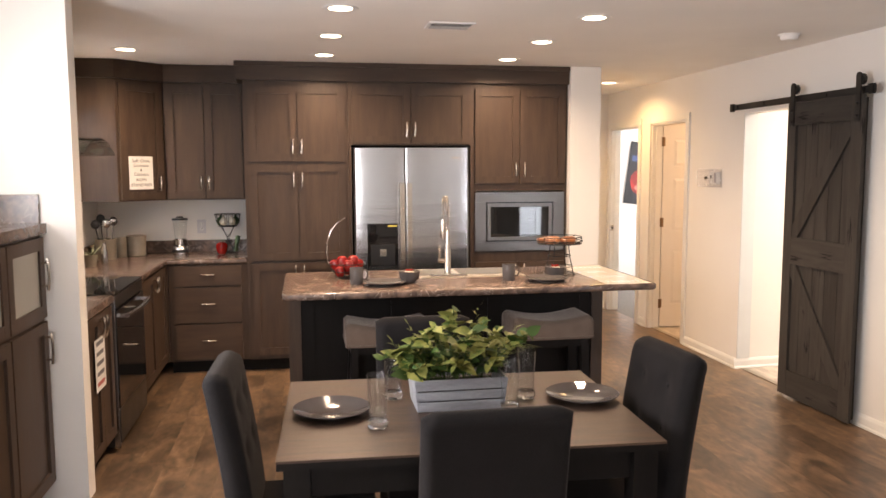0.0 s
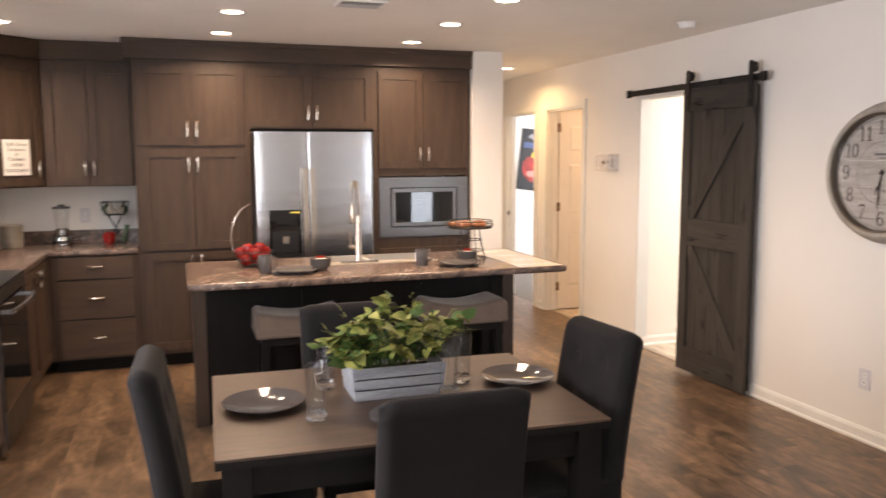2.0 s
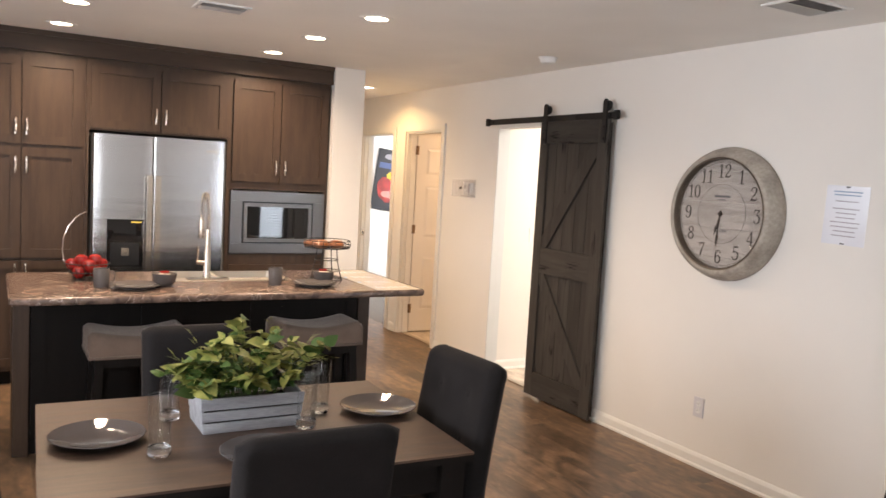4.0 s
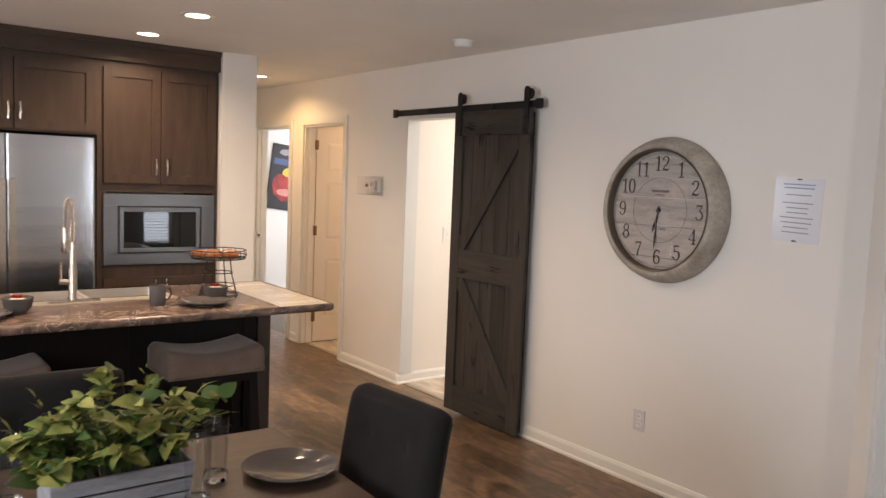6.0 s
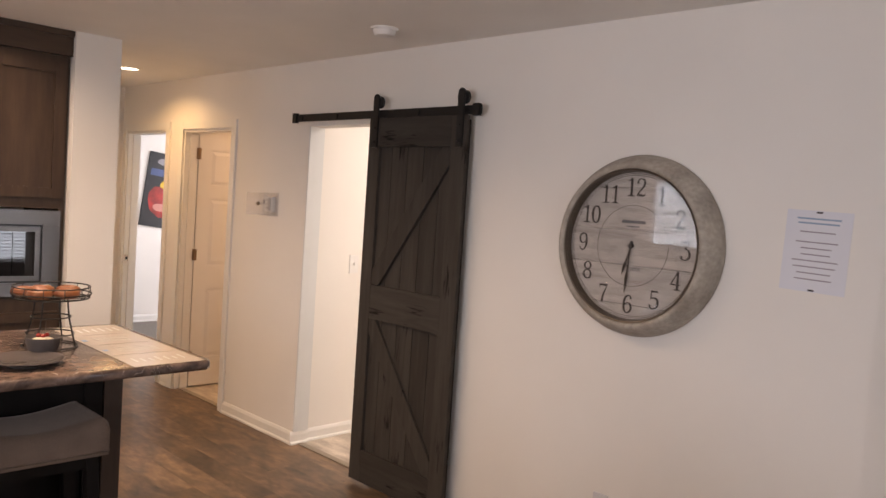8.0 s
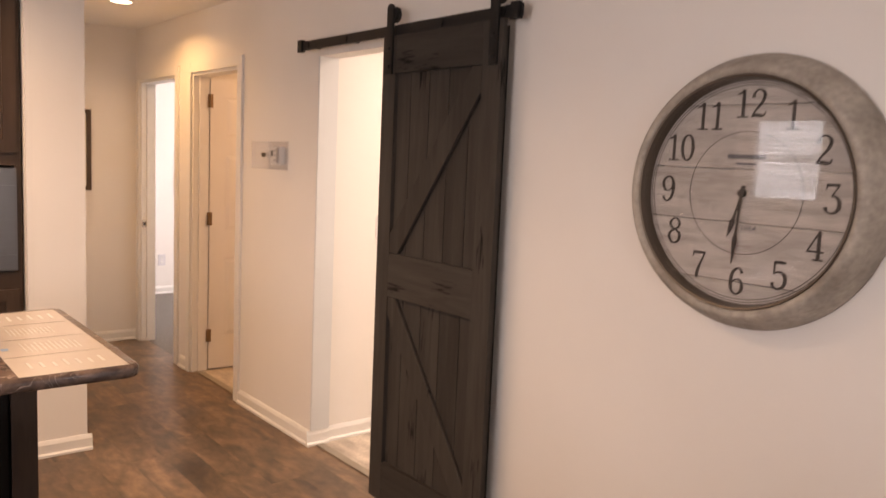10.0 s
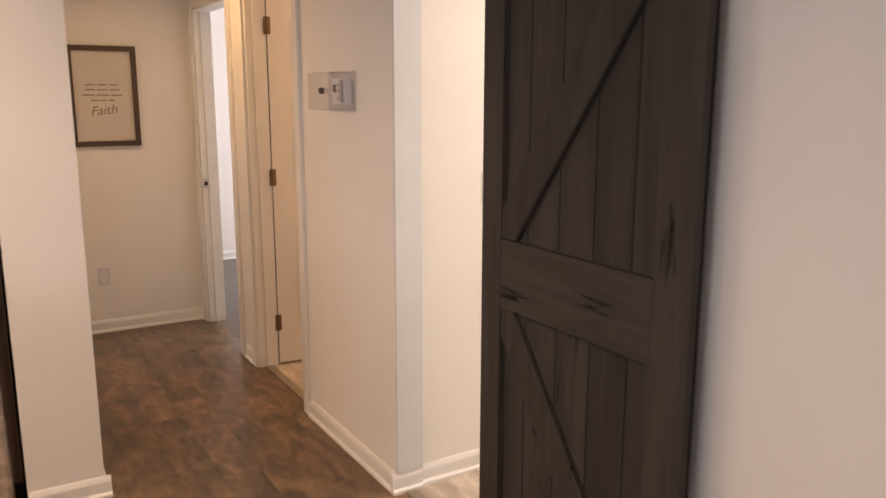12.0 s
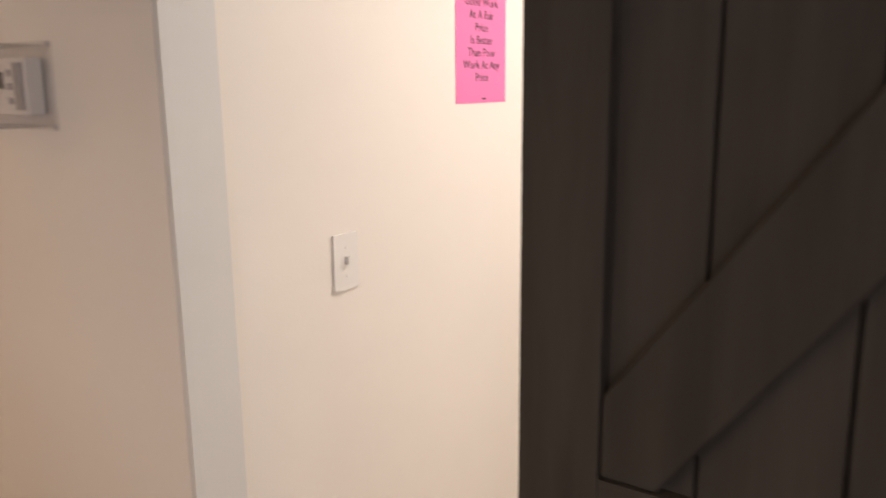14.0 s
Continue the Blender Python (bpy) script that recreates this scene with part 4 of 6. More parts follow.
def dining_chair(m, label):
    """Upholstered chair; its back at local y 0, facing +y, x centred."""
    c = thing("dining_chair", (0, 0, 0), label, "chair", "chairs round the dining table")
    c.matrix_world = m
    w = 0.412
    bm = bmesh.new()
    nx, nz = 28, 34
    def slab(x, u):
        z = 0.47 + 0.508 * u
        lean = -0.075 * u ** 1.3
        edge = min(1.0, (1 - abs(x) / (w / 2)) / 0.14)
        half = 0.032 * math.sqrt(max(0.0, 1 - (1 - edge) ** 2)) + 0.010
        t = min(1.0, (1 - u) / 0.07)
        half = 0.010 + (half - 0.010) * math.sqrt(max(0.0, 1 - (1 - t) ** 2))
        z -= 0.016 * max(0.0, abs(x) / (w / 2) - 0.82) / 0.18 * (1 if u > 0.9 else 0)
        return z, lean, half
    front, back = [], []
    for i in range(nx + 1):
        x = -w / 2 + w * i / nx
        f, b = [], []
        for k in range(nz + 1):
            z, lean, half = slab(x, k / nz)
            dip = sum(0.012 * math.exp(-((x - bx) ** 2 + (k / nz - bu) ** 2 * 0.26) / 0.0011) for bx in (-0.085, 0.085) for bu in (0.46, 0.76))
            f.append(bm.verts.new((x, lean + half - dip, z)))
            b.append(bm.verts.new((x, lean - half, z)))
        front.append(f)
        back.append(b)
    for i in range(nx):
        for k in range(nz):
            bm.faces.new((front[i][k], front[i][k + 1], front[i + 1][k + 1], front[i + 1][k]))
            bm.faces.new((back[i][k], back[i + 1][k], back[i + 1][k + 1], back[i][k + 1]))
        bm.faces.new((front[i][nz], back[i][nz], back[i + 1][nz], front[i + 1][nz]))
        bm.faces.new((front[i][0], front[i + 1][0], back[i + 1][0], back[i][0]))
    for k in range(nz):
        bm.faces.new((front[0][k], back[0][k], back[0][k + 1], front[0][k + 1]))
        bm.faces.new((front[nx][k], front[nx][k + 1], back[nx][k + 1], back[nx][k]))
    bmesh.ops.recalc_face_normals(bm, faces=bm.faces)
    br = part("backrest", bm, CHARCOAL, c, "", 60)
    for bx in (-0.085, 0.085):
        for u in (0.46, 0.76):
            z, lean, half = slab(bx, u)
            part("button", moved(lathe([(0.011, -0.003), (0.009, 0.002), (0.005, 0.004), (0, 0.0045)], 12), pose(bx, lean + half - 0.012, z, -90)), CHARCOAL, br, "", True)
    part("seat", boxes((-w / 2, w / 2, -0.02, 0.43, 0.375, 0.478), w=0.025, seg=4), CHARCOAL, c, "", True)
    for lx, ly in ((-0.18, 0.0), (0.18, 0.0), (-0.18, 0.39), (0.18, 0.39)):
        bm = bmesh.new()
        vs = addbox(bm, lx - 0.022, lx + 0.022, ly - 0.022, ly + 0.022, 0, 0.3745)
        for v in vs[:4]:
            v.co.x = lx + (v.co.x - lx) * 0.7
            v.co.y = ly + (v.co.y - ly) * 0.7 - (0.05 if ly < 0.1 else 0)
        part("leg", bm, DARKWOOD, c, "dark wood leg")
    return c


near = dining_chair(pose(0.834, 2.292, 0), "charcoal upholstered dining chair seen from behind")
ch = copy_thing(near, pose(0.834, 3.49, 0, 0, 0, 180))
ch["label"] = "charcoal upholstered dining chair between table and island"
ch = copy_thing(near, pose(1.550, 2.838, 0, 0, 0, 94))
ch["label"] = "charcoal tufted dining chair at the table end by the barn door"
ch = copy_thing(near, pose(0.132, 2.888, 0, 0, 0, -92))
ch["label"] = "charcoal upholstered dining chair at the table end by the kitchen"


ch = copy_thing(near, pose(2.20, 1.56, 0, 0, 0, 0))
ch["label"] = "charcoal dining chair standing apart by the slanted wall"
ch["group"] = "spare dining chairs"


def bar_stool(m):
    s = thing("bar_stool", (0, 0, 0), "backless stool with taupe saddle seat and nailhead trim", "stool", "stools at the island")
    s.matrix_world = m
    w, d, z0 = 0.50, 0.34, 0.580
    bm = bmesh.new()
    nx, ny = 24, 12
    top = []
    for i in range(nx + 1):
        u = 2 * i / nx - 1
        row = []
        for j in range(ny + 1):
            v = 2 * j / ny - 1
            e = min(1, (1 - abs(u)) / 0.16)
            g = min(1, (1 - abs(v)) / 0.24)
            round_ = math.sqrt(max(0, 1 - (1 - e) ** 2)) * 0.5 + math.sqrt(max(0, 1 - (1 - g) ** 2)) * 0.5
            z = z0 + 0.062 + 0.050 * round_ + 0.030 * u * u * 1.0 - 0.004 * math.cos(3.1 * u)
            row.append(bm.verts.new((u * w / 2 * (1 - 0.012 * (1 - g)), v * d / 2 * (1 - 0.012 * (1 - e)), z)))
        top.append(row)
    for i in range(nx):
        for j in range(ny):
            bm.faces.new((top[i][j], top[i + 1][j], top[i + 1][j + 1], top[i][j + 1]))
    border = [top[i][0] for i in range(nx + 1)] + [top[nx][j] for j in range(1, ny + 1)] + [top[i][ny] for i in range(nx - 1, -1, -1)] + [top[0][j] for j in range(ny - 1, 0, -1)]
    low = [bm.verts.new((v.co.x, v.co.y, z0)) for v in border]
    for k in range(len(border)):
        j = (k + 1) % len(border)
        bm.faces.new((border[k], low[k], low[j], border[j]))
    bm.faces.new(low)
    bmesh.ops.recalc_face_normals(bm, faces=bm.faces)
    seat = part("seat", bm, TAUPE, s, "", 55)
    bm = bmesh.new()
    for k in range(46):
        for yy in (-d / 2 - 0.001, d / 2 + 0.001):
            bmesh.ops.create_icosphere(bm, subdivisions=1, radius=0.0042, matrix=Matrix.Translation((-w / 2 + 0.012 + k * (w - 0.024) / 45, yy, z0 + 0.014)))
    for k in range(28):
        for xx in (-w / 2 - 0.001, w / 2 + 0.001):
            bmesh.ops.create_icosphere(bm, subdivisions=1, radius=0.0042, matrix=Matrix.Translation((xx, -d / 2 + 0.012 + k * (d - 0.024) / 27, z0 + 0.014)))
    st_ = part("nailheads", bm, BRONZE, seat, "row of metal nailheads")
    st_["kind"] = "stuff"
    part("seat_frame", boxes((-w / 2 + 0.03, w / 2 - 0.03, -d / 2 + 0.03, d / 2 - 0.03, z0 - 0.05, z0 - 0.0005)), DARKWOOD, s)
    for lx in (-1, 1):
        for ly in (-1, 1):
            bm = bmesh.new()
            cx, cy = lx * (w / 2 - 0.055), ly * (d / 2 - 0.05)
            vs = addbox(bm, cx - 0.022, cx + 0.022, cy - 0.022, cy + 0.022, 0, z0 - 0.001)
            for v in vs[:4]:
                v.co.x += lx * 0.03
                v.co.y += ly * 0.02
            part("leg", bm, DARKWOOD, s)
    part("stretcher", boxes((-w / 2 + 0.04, w / 2 - 0.04, -d / 2 + 0.03, -d / 2 + 0.055, 0.18, 0.215)), DARKWOOD, s)
    part("stretcher", boxes((-w / 2 + 0.04, w / 2 - 0.04, d / 2 - 0.055, d / 2 - 0.03, 0.18, 0.215)), DARKWOOD, s)
    return s


st0 = bar_stool(pose(0.808, 4.908, 0))
copy_thing(st0, pose(1.815, 4.908, 0))


# ---- lettering ----
def letters(text, size, depth=0.0006, align="CENTER", bold=0.0):
    """Lettering as a bmesh in the local x-z plane, facing -y, its middle at the origin."""
    cu = bpy.data.curves.new("letters", "FONT")
    cu.body, cu.size, cu.extrude, cu.align_x, cu.align_y = text, size, depth / 2, align, "CENTER"
    cu.resolution_u, cu.offset = 3, bold
    ob = bpy.data.objects.new("letters", cu)
    scene.collection.objects.link(ob)
    me = bpy.data.meshes.new_from_object(ob.evaluated_get(bpy.context.evaluated_depsgraph_get()))
    bm = bmesh.new()
    bm.from_mesh(me)
    bpy.data.objects.remove(ob)
    bpy.data.curves.remove(cu)
    bpy.data.meshes.remove(me)
    bmesh.ops.transform(bm, matrix=pose(0, 0, 0, 90), verts=bm.verts)
    return bm


INK = material("dark_ink", (0.03, 0.028, 0.03), 0.6, vary=0.1)
GREYINK = material("grey_ink", (0.16, 0.15, 0.16), 0.6, vary=0.1)
BLUEINK = material("blue_ink", (0.10, 0.20, 0.38), 0.6, vary=0.1)
SCRIPT = material("brown_script", (0.22, 0.155, 0.11), 0.6, vary=0.1)
PALEINK = material("pale_ink", (0.42, 0.40, 0.40), 0.5, vary=0.1)
REDINK = material("red_ink", (0.45, 0.12, 0.10), 0.6, vary=0.1)
LAMINATE = material("laminated_paper", (0.76, 0.765, 0.82), 0.14, vary=0.03, rough_vary=0.03)


def sheet(name, w, h, m, label, lines=(), mat=None, text=(), category="notice"):
    """A sheet in the local x-z plane facing -y. lines: bars (x0, x1, z0, z1, material); text: (string, size, x, z, material)."""
    s = thing(name, (0, 0, 0), label, category)
    s.matrix_world = m
    part("paper", boxes((-w / 2, w / 2, -0.0015, -0.0004, -h / 2, h / 2)), mat or PAPER, s)
    for x0, x1, z0, z1, im in lines:
        part("printed_line", boxes((x0, x1, -0.0019, -0.00155, z0, z1)), im, s)
    for string, size, x, z, im in text:
        part("lettering", moved(letters(string, size), pose(x, -0.0018, z)), im, s)
    return s


EAST = -90   # things on the long wall
# ---- clock ----
CREAM = material("weathered_cream", (0.43, 0.385, 0.33), 0.6, second=(0.25, 0.215, 0.18), scale=7, ramp=(0.28, 0.66), bump=0.3, bump_scale=60, fine=0.15)
DIAL = material("dial_boards", (0.52, 0.465, 0.43), 0.6, second=(0.38, 0.335, 0.305), scale=6, stretch=(0.8, 6, 6), ramp=(0.3, 0.6), fine=0.12, fine_scale=30, rand=0.05)
NUM = material("numeral_brown", (0.060, 0.045, 0.038), 0.6, vary=0.2, scale=40)
ck = thing("wall_clock", (0, 0, 0), "large round weathered cream wall clock with wooden board dial", "clock")
ck.matrix_world = pose(EX, 3.556, 1.490, 0, 0, EAST)
spun = [(0.374, 0.001), (0.377, 0.014), (0.373, 0.036), (0.360, 0.068), (0.346, 0.094), (0.339, 0.104), (0.330, 0.109), (0.320, 0.108), (0.314, 0.101), (0.311, 0.090), (0.310, 0.026), (0.310, 0.001)]
part("case", moved(lathe(spun, 72), pose(0, 0, 0, 90)), CREAM, ck, "thick rounded distressed rim", 50)
part("bezel", moved(lathe([(0.3145, 0.1025), (0.3120, 0.1055), (0.307, 0.1040), (0.303, 0.086), (0.301, 0.060), (0.3095, 0.060)], 72), pose(0, 0, 0, 90)), BRONZE, ck, "dark inner ring", 50)
joints = [-0.3085, -0.243, -0.080, 0.065, 0.237, 0.3085]
for z0, z1 in zip(joints, joints[1:]):
    bm = bmesh.new()
    k = 10
    right = [(math.sqrt(max(0, 0.3085 ** 2 - z * z)), z) for z in [z0 + 0.0012 + (z1 - z0 - 0.0024) * t / k for t in range(k + 1)]]
    pts = right + [(-x, z) for x, z in reversed(right)]
    pts = [p for n, p in enumerate(pts) if n == 0 or (abs(p[0] - pts[n - 1][0]) + abs(p[1] - pts[n - 1][1])) > 1e-5]
    f = [bm.verts.new((x, -0.0620, z)) for x, z in pts]
    g = [bm.verts.new((x, -0.046, z)) for x, z in pts]
    bm.faces.new(f)
    bm.faces.new(list(reversed(g)))
    for a in range(len(pts)):
        b = (a + 1) % len(pts)
        bm.faces.new((f[a], g[a], g[b], f[b]))
    bmesh.ops.recalc_face_normals(bm, faces=bm.faces)
    part("dial_board", bm, DIAL, ck)


def stroke(bm, pts, h, dx, y):
    """A flat pen stroke through (x, z, width) points, smoothed between them."""
    p = [Vector(q) for q in pts]
    if len(p) > 2:
        line = []
        for i in range(len(p) - 1):
            a, b, c, d = p[max(i - 1, 0)], p[i], p[i + 1], p[min(i + 2, len(p) - 1)]
            for k in range(6):
                t = k / 6
                line.append(0.5 * (2 * b + (c - a) * t + (2 * a - 5 * b + 4 * c - d) * t * t + (3 * b - a - 3 * c + d) * t ** 3))
        line.append(p[-1])
        if (p[0] - p[-1]).length < 1e-6:
            line[-1] = line[0]
    else:
        line = p
    prev = None
    for i, q in enumerate(line):
        u = line[min(i + 1, len(line) - 1)] - line[max(i - 1, 0)]
        side = Vector((-u.y, u.x, 0)).normalized() * q.z / 2
        row = [bm.verts.new(((q.x + s * side.x + dx) * h, yy, (q.y + s * side.y - 0.5) * h)) for yy in (y, y + 0.0006) for s in (-1, 1)]
        if prev:
            for i0, i1 in ((0, 1), (1, 3), (3, 2), (2, 0)):
                bm.faces.new((prev[i0], prev[i1], row[i1], row[i0]))
        prev = row


def flip(pts):
    return [(0.62 - x, 1 - z, w) for x, z, w in pts]


SIX = [(0.52, 0.80, 0.13), (0.44, 0.94, 0.07), (0.30, 0.96, 0.08), (0.14, 0.78, 0.12), (0.09, 0.45, 0.14), (0.14, 0.15, 0.11), (0.31, 0.03, 0.07), (0.49, 0.14, 0.11),
       (0.54, 0.32, 0.13), (0.48, 0.50, 0.11), (0.32, 0.58, 0.06), (0.15, 0.46, 0.06)]
DIGITS = {}
DIGITS["0"] = [[(0.31, 0.97, 0.06), (0.15, 0.85, 0.11), (0.08, 0.5, 0.14), (0.15, 0.15, 0.11), (0.31, 0.03, 0.06), (0.47, 0.15, 0.11), (0.54, 0.5, 0.14), (0.47, 0.85, 0.11), (0.31, 0.97, 0.06)]]
DIGITS["1"] = [[(0.32, 0, 0.13), (0.32, 1, 0.13)], [(0.10, 0.03, 0.06), (0.54, 0.03, 0.06)], [(0.32, 0.95, 0.10), (0.20, 0.86, 0.07), (0.09, 0.84, 0.06)]]
DIGITS["2"] = [[(0.09, 0.70, 0.14), (0.13, 0.88, 0.08), (0.30, 0.97, 0.07), (0.47, 0.88, 0.11), (0.50, 0.72, 0.13), (0.42, 0.52, 0.11), (0.22, 0.28, 0.08), (0.08, 0.08, 0.07)],
               [(0.06, 0.06, 0.10), (0.25, 0.09, 0.13), (0.42, 0.06, 0.12), (0.55, 0.10, 0.05)], [(0.54, 0.05, 0.05), (0.57, 0.22, 0.05)]]
DIGITS["3"] = [[(0.07, 0.95, 0.10), (0.51, 0.95, 0.10)], [(0.09, 0.97, 0.05), (0.07, 0.78, 0.05)], [(0.48, 0.93, 0.06), (0.27, 0.60, 0.06)],
               [(0.25, 0.60, 0.06), (0.42, 0.56, 0.09), (0.53, 0.38, 0.14), (0.50, 0.16, 0.13), (0.32, 0.03, 0.07), (0.13, 0.08, 0.09), (0.08, 0.22, 0.14)]]
DIGITS["4"] = [[(0.42, 0, 0.13), (0.42, 1, 0.13)], [(0.42, 0.98, 0.06), (0.05, 0.32, 0.06)], [(0.02, 0.30, 0.07), (0.60, 0.30, 0.07)], [(0.25, 0.03, 0.06), (0.59, 0.03, 0.06)]]
DIGITS["5"] = [[(0.14, 0.97, 0.07), (0.12, 0.52, 0.07)], [(0.12, 0.95, 0.11), (0.52, 0.95, 0.10)],
               [(0.12, 0.54, 0.06), (0.30, 0.62, 0.08), (0.50, 0.52, 0.13), (0.54, 0.32, 0.14), (0.47, 0.12, 0.11), (0.28, 0.03, 0.07), (0.11, 0.10, 0.09), (0.09, 0.24, 0.13)]]
DIGITS["6"] = [SIX]
DIGITS["7"] = [[(0.05, 0.94, 0.11), (0.57, 0.94, 0.11)], [(0.08, 0.97, 0.05), (0.06, 0.76, 0.05)], [(0.54, 0.92, 0.06), (0.38, 0.55, 0.09), (0.28, 0.25, 0.13), (0.26, 0, 0.14)]]
DIGITS["8"] = [[(0.31, 0.54, 0.07), (0.12, 0.42, 0.10), (0.08, 0.25, 0.13), (0.18, 0.07, 0.09), (0.31, 0.03, 0.07), (0.45, 0.07, 0.09), (0.54, 0.25, 0.13), (0.50, 0.42, 0.10), (0.31, 0.54, 0.07)],
               [(0.31, 0.54, 0.07), (0.47, 0.64, 0.09), (0.51, 0.78, 0.11), (0.43, 0.92, 0.08), (0.31, 0.97, 0.06), (0.19, 0.92, 0.08), (0.11, 0.78, 0.11), (0.15, 0.64, 0.09), (0.31, 0.54, 0.07)]]
DIGITS["9"] = [flip(SIX)]
for n in range(1, 13):
    a = radians(90 - 30 * n)
    nm, word = bmesh.new(), str(n)
    for i, ch in enumerate(word):
        for k, pts in enumerate(DIGITS[ch]):
            stroke(nm, pts, 0.076, (i - len(word) / 2) * 0.60, -0.0002 * k)
    bmesh.ops.recalc_face_normals(nm, faces=nm.faces)
    part("numeral", moved(nm, pose(0.240 * math.cos(a), -0.0632, 0.240 * math.sin(a))), NUM, ck)
for r in (0.165, 0.288, 0.295):
    part("printed_ring", moved(lathe([(r, 0.0622), (r, 0.0630), (r + 0.0018, 0.0630), (r + 0.0018, 0.0622)], 72), pose(0, 0, 0, 90)), NUM, ck)
part("maker_mark", boxes((-0.055, 0.055, -0.0628, -0.0621, 0.092, 0.104)), GREYINK, ck)
part("maker_mark", boxes((-0.03, 0.03, -0.0628, -0.0621, 0.076, 0.082)), GREYINK, ck)
part("lettering", moved(letters("1864", 0.024), pose(0.022, -0.0626, -0.094)), GREYINK, ck)


def clock_hand(length, width, angle, y):
    bm = bmesh.new()
    for a, b, w0, w1 in ((-0.02, 0.55 * length, width * 0.7, width * 0.5), (0.55 * length, 0.66 * length, width * 0.5, width * 1.5), (0.66 * length, length, width * 1.5, 0.0008)):
        vs = [(-w0 / 2, a), (w0 / 2, a), (w1 / 2, b), (-w1 / 2, b)]
        f = [bm.verts.new((x, y, z)) for x, z in vs]
        g = [bm.verts.new((x, y + 0.002, z)) for x, z in vs]
        bm.faces.new(f)
        bm.faces.new(list(reversed(g)))
        for i in range(4):
            bm.faces.new((f[i], g[i], g[(i + 1) % 4], f[(i + 1) % 4]))
    bmesh.ops.recalc_face_normals(bm, faces=bm.faces)
    return moved(bm, pose(0, 0, 0, 0, angle, 0))


part("hour_hand", clock_hand(0.125, 0.011, 196, -0.070), NUM, ck)
part("minute_hand", clock_hand(0.195, 0.010, 184, -0.074), NUM, ck)
part("hub", moved(lathe([(0, 0.062), (0.010, 0.062), (0.010, 0.077), (0, 0.078)], 16), pose(0, 0, 0, 90)), NUM, ck)
dome = [(0.3025 * k / 12, 0.094 + 0.0012 * (1 - (k / 12) ** 2)) for k in range(13)]
gl = part("glass", moved(lathe(dome + [(r, z - 0.003) for r, z in reversed(dome)], 64), pose(0, 0, 0, 90)), CLEAR, ck, "flat clear glass", True)
gl.visible_shadow = False

# ---- small things on the long wall ----
FADEDINK = material("faded_violet_ink", (0.32, 0.285, 0.33), 0.4, vary=0.1)
PALEBLUE = material("pale_blue_ink", (0.26, 0.36, 0.50), 0.4, vary=0.1)
bars = [(-0.075, 0.075, 0.112, 0.118, PALEBLUE), (-0.070, 0.070, 0.096, 0.102, PALEBLUE), (-0.06, 0.06, 0.066, 0.0705, FADEDINK)]
for i, hw in enumerate((0.072, 0.052, 0.050, 0.078, 0.072, 0.058, 0.064)):
    bars.append((-hw, hw, 0.030 - i * 0.022, 0.0345 - i * 0.022, FADEDINK))
pn = sheet("wall_notice", 0.225, 0.288, pose(EX, 2.855, 1.530, 0, 1.5, EAST), "laminated printed notice pinned to the wall", bars, LAMINATE)
for z in (0.138, -0.138):
    part("pin", boxes((-0.010, 0.010, -0.0045, -0.0016, z - 0.003, z + 0.003), w=0.001), INK, pn)


SOCKETPLATE = material("socket_plastic", (0.66, 0.64, 0.66), 0.4, vary=0.03)


def outlet(m):
    o = thing("wall_outlet", (0, 0, 0), "white double wall socket with cover plate", "outlet")
    o.matrix_world = m
    part("plate", boxes((-0.036, 0.036, -0.008, -0.0003, -0.058, 0.058), w=0.003), SOCKETPLATE, o)
    for z in (-0.02, 0.02):
        s = part("socket", moved(lathe([(0, 0.0098), (0.0165, 0.0098), (0.017, 0.008)], 20), pose(0, 0, z, 90)), WHITEPLASTIC, o)
        for x in (-0.006, 0.006):
            part("slot", boxes((x - 0.0012, x + 0.0012, -0.0105, -0.0099, z - 0.002, z + 0.007)), INK, s)
    return o


outlet(pose(EX, 3.645, 0.352, 0, 0, EAST))
outlet(pose(3.115, HY, 0.366))
outlet(pose(-0.53, NY, 1.130))
outlet(pose(4.60, 10.68, 0.36))


def light_switch(m):
    o = thing("light_switch", (0, 0, 0), "white toggle light switch on the laundry wall", "switch")
    o.matrix_world = m
    part("plate", boxes((-0.037, 0.037, -0.006, -0.0003, -0.060, 0.060), w=0.003), WHITEPLASTIC, o)
    part("toggle", boxes((-0.005, 0.005, -0.016, -0.0061, -0.004, 0.012), w=0.002), WHITEPLASTIC, o)
    for z in (-0.03, 0.03):
        part("screw", moved(lathe([(0, 0.0072), (0.003, 0.0070), (0.0034, 0.006)], 10), pose(0, 0, z, 90)), WHITEPLASTIC, o)


light_switch(pose(4.168, 5.985, 1.160))
PINK = material("pink_paper", (0.82, 0.20, 0.45), 0.6, vary=0.04)
rows = ["Good Work", "At A Fair", "Price", "Is Better", "Than Poor", "Work At Any", "Price"]
sheet("pink_notice", 0.232, 0.36, pose(4.700, 5.985, 1.655), "pink paper notice with black lettering on the laundry wall", mat=PINK,
      lines=[(0.0, 0.02, -0.172, -0.168, INK)], text=[(s, 0.030, 0, 0.066 - i * 0.0305, INK) for i, s in enumerate(rows)])

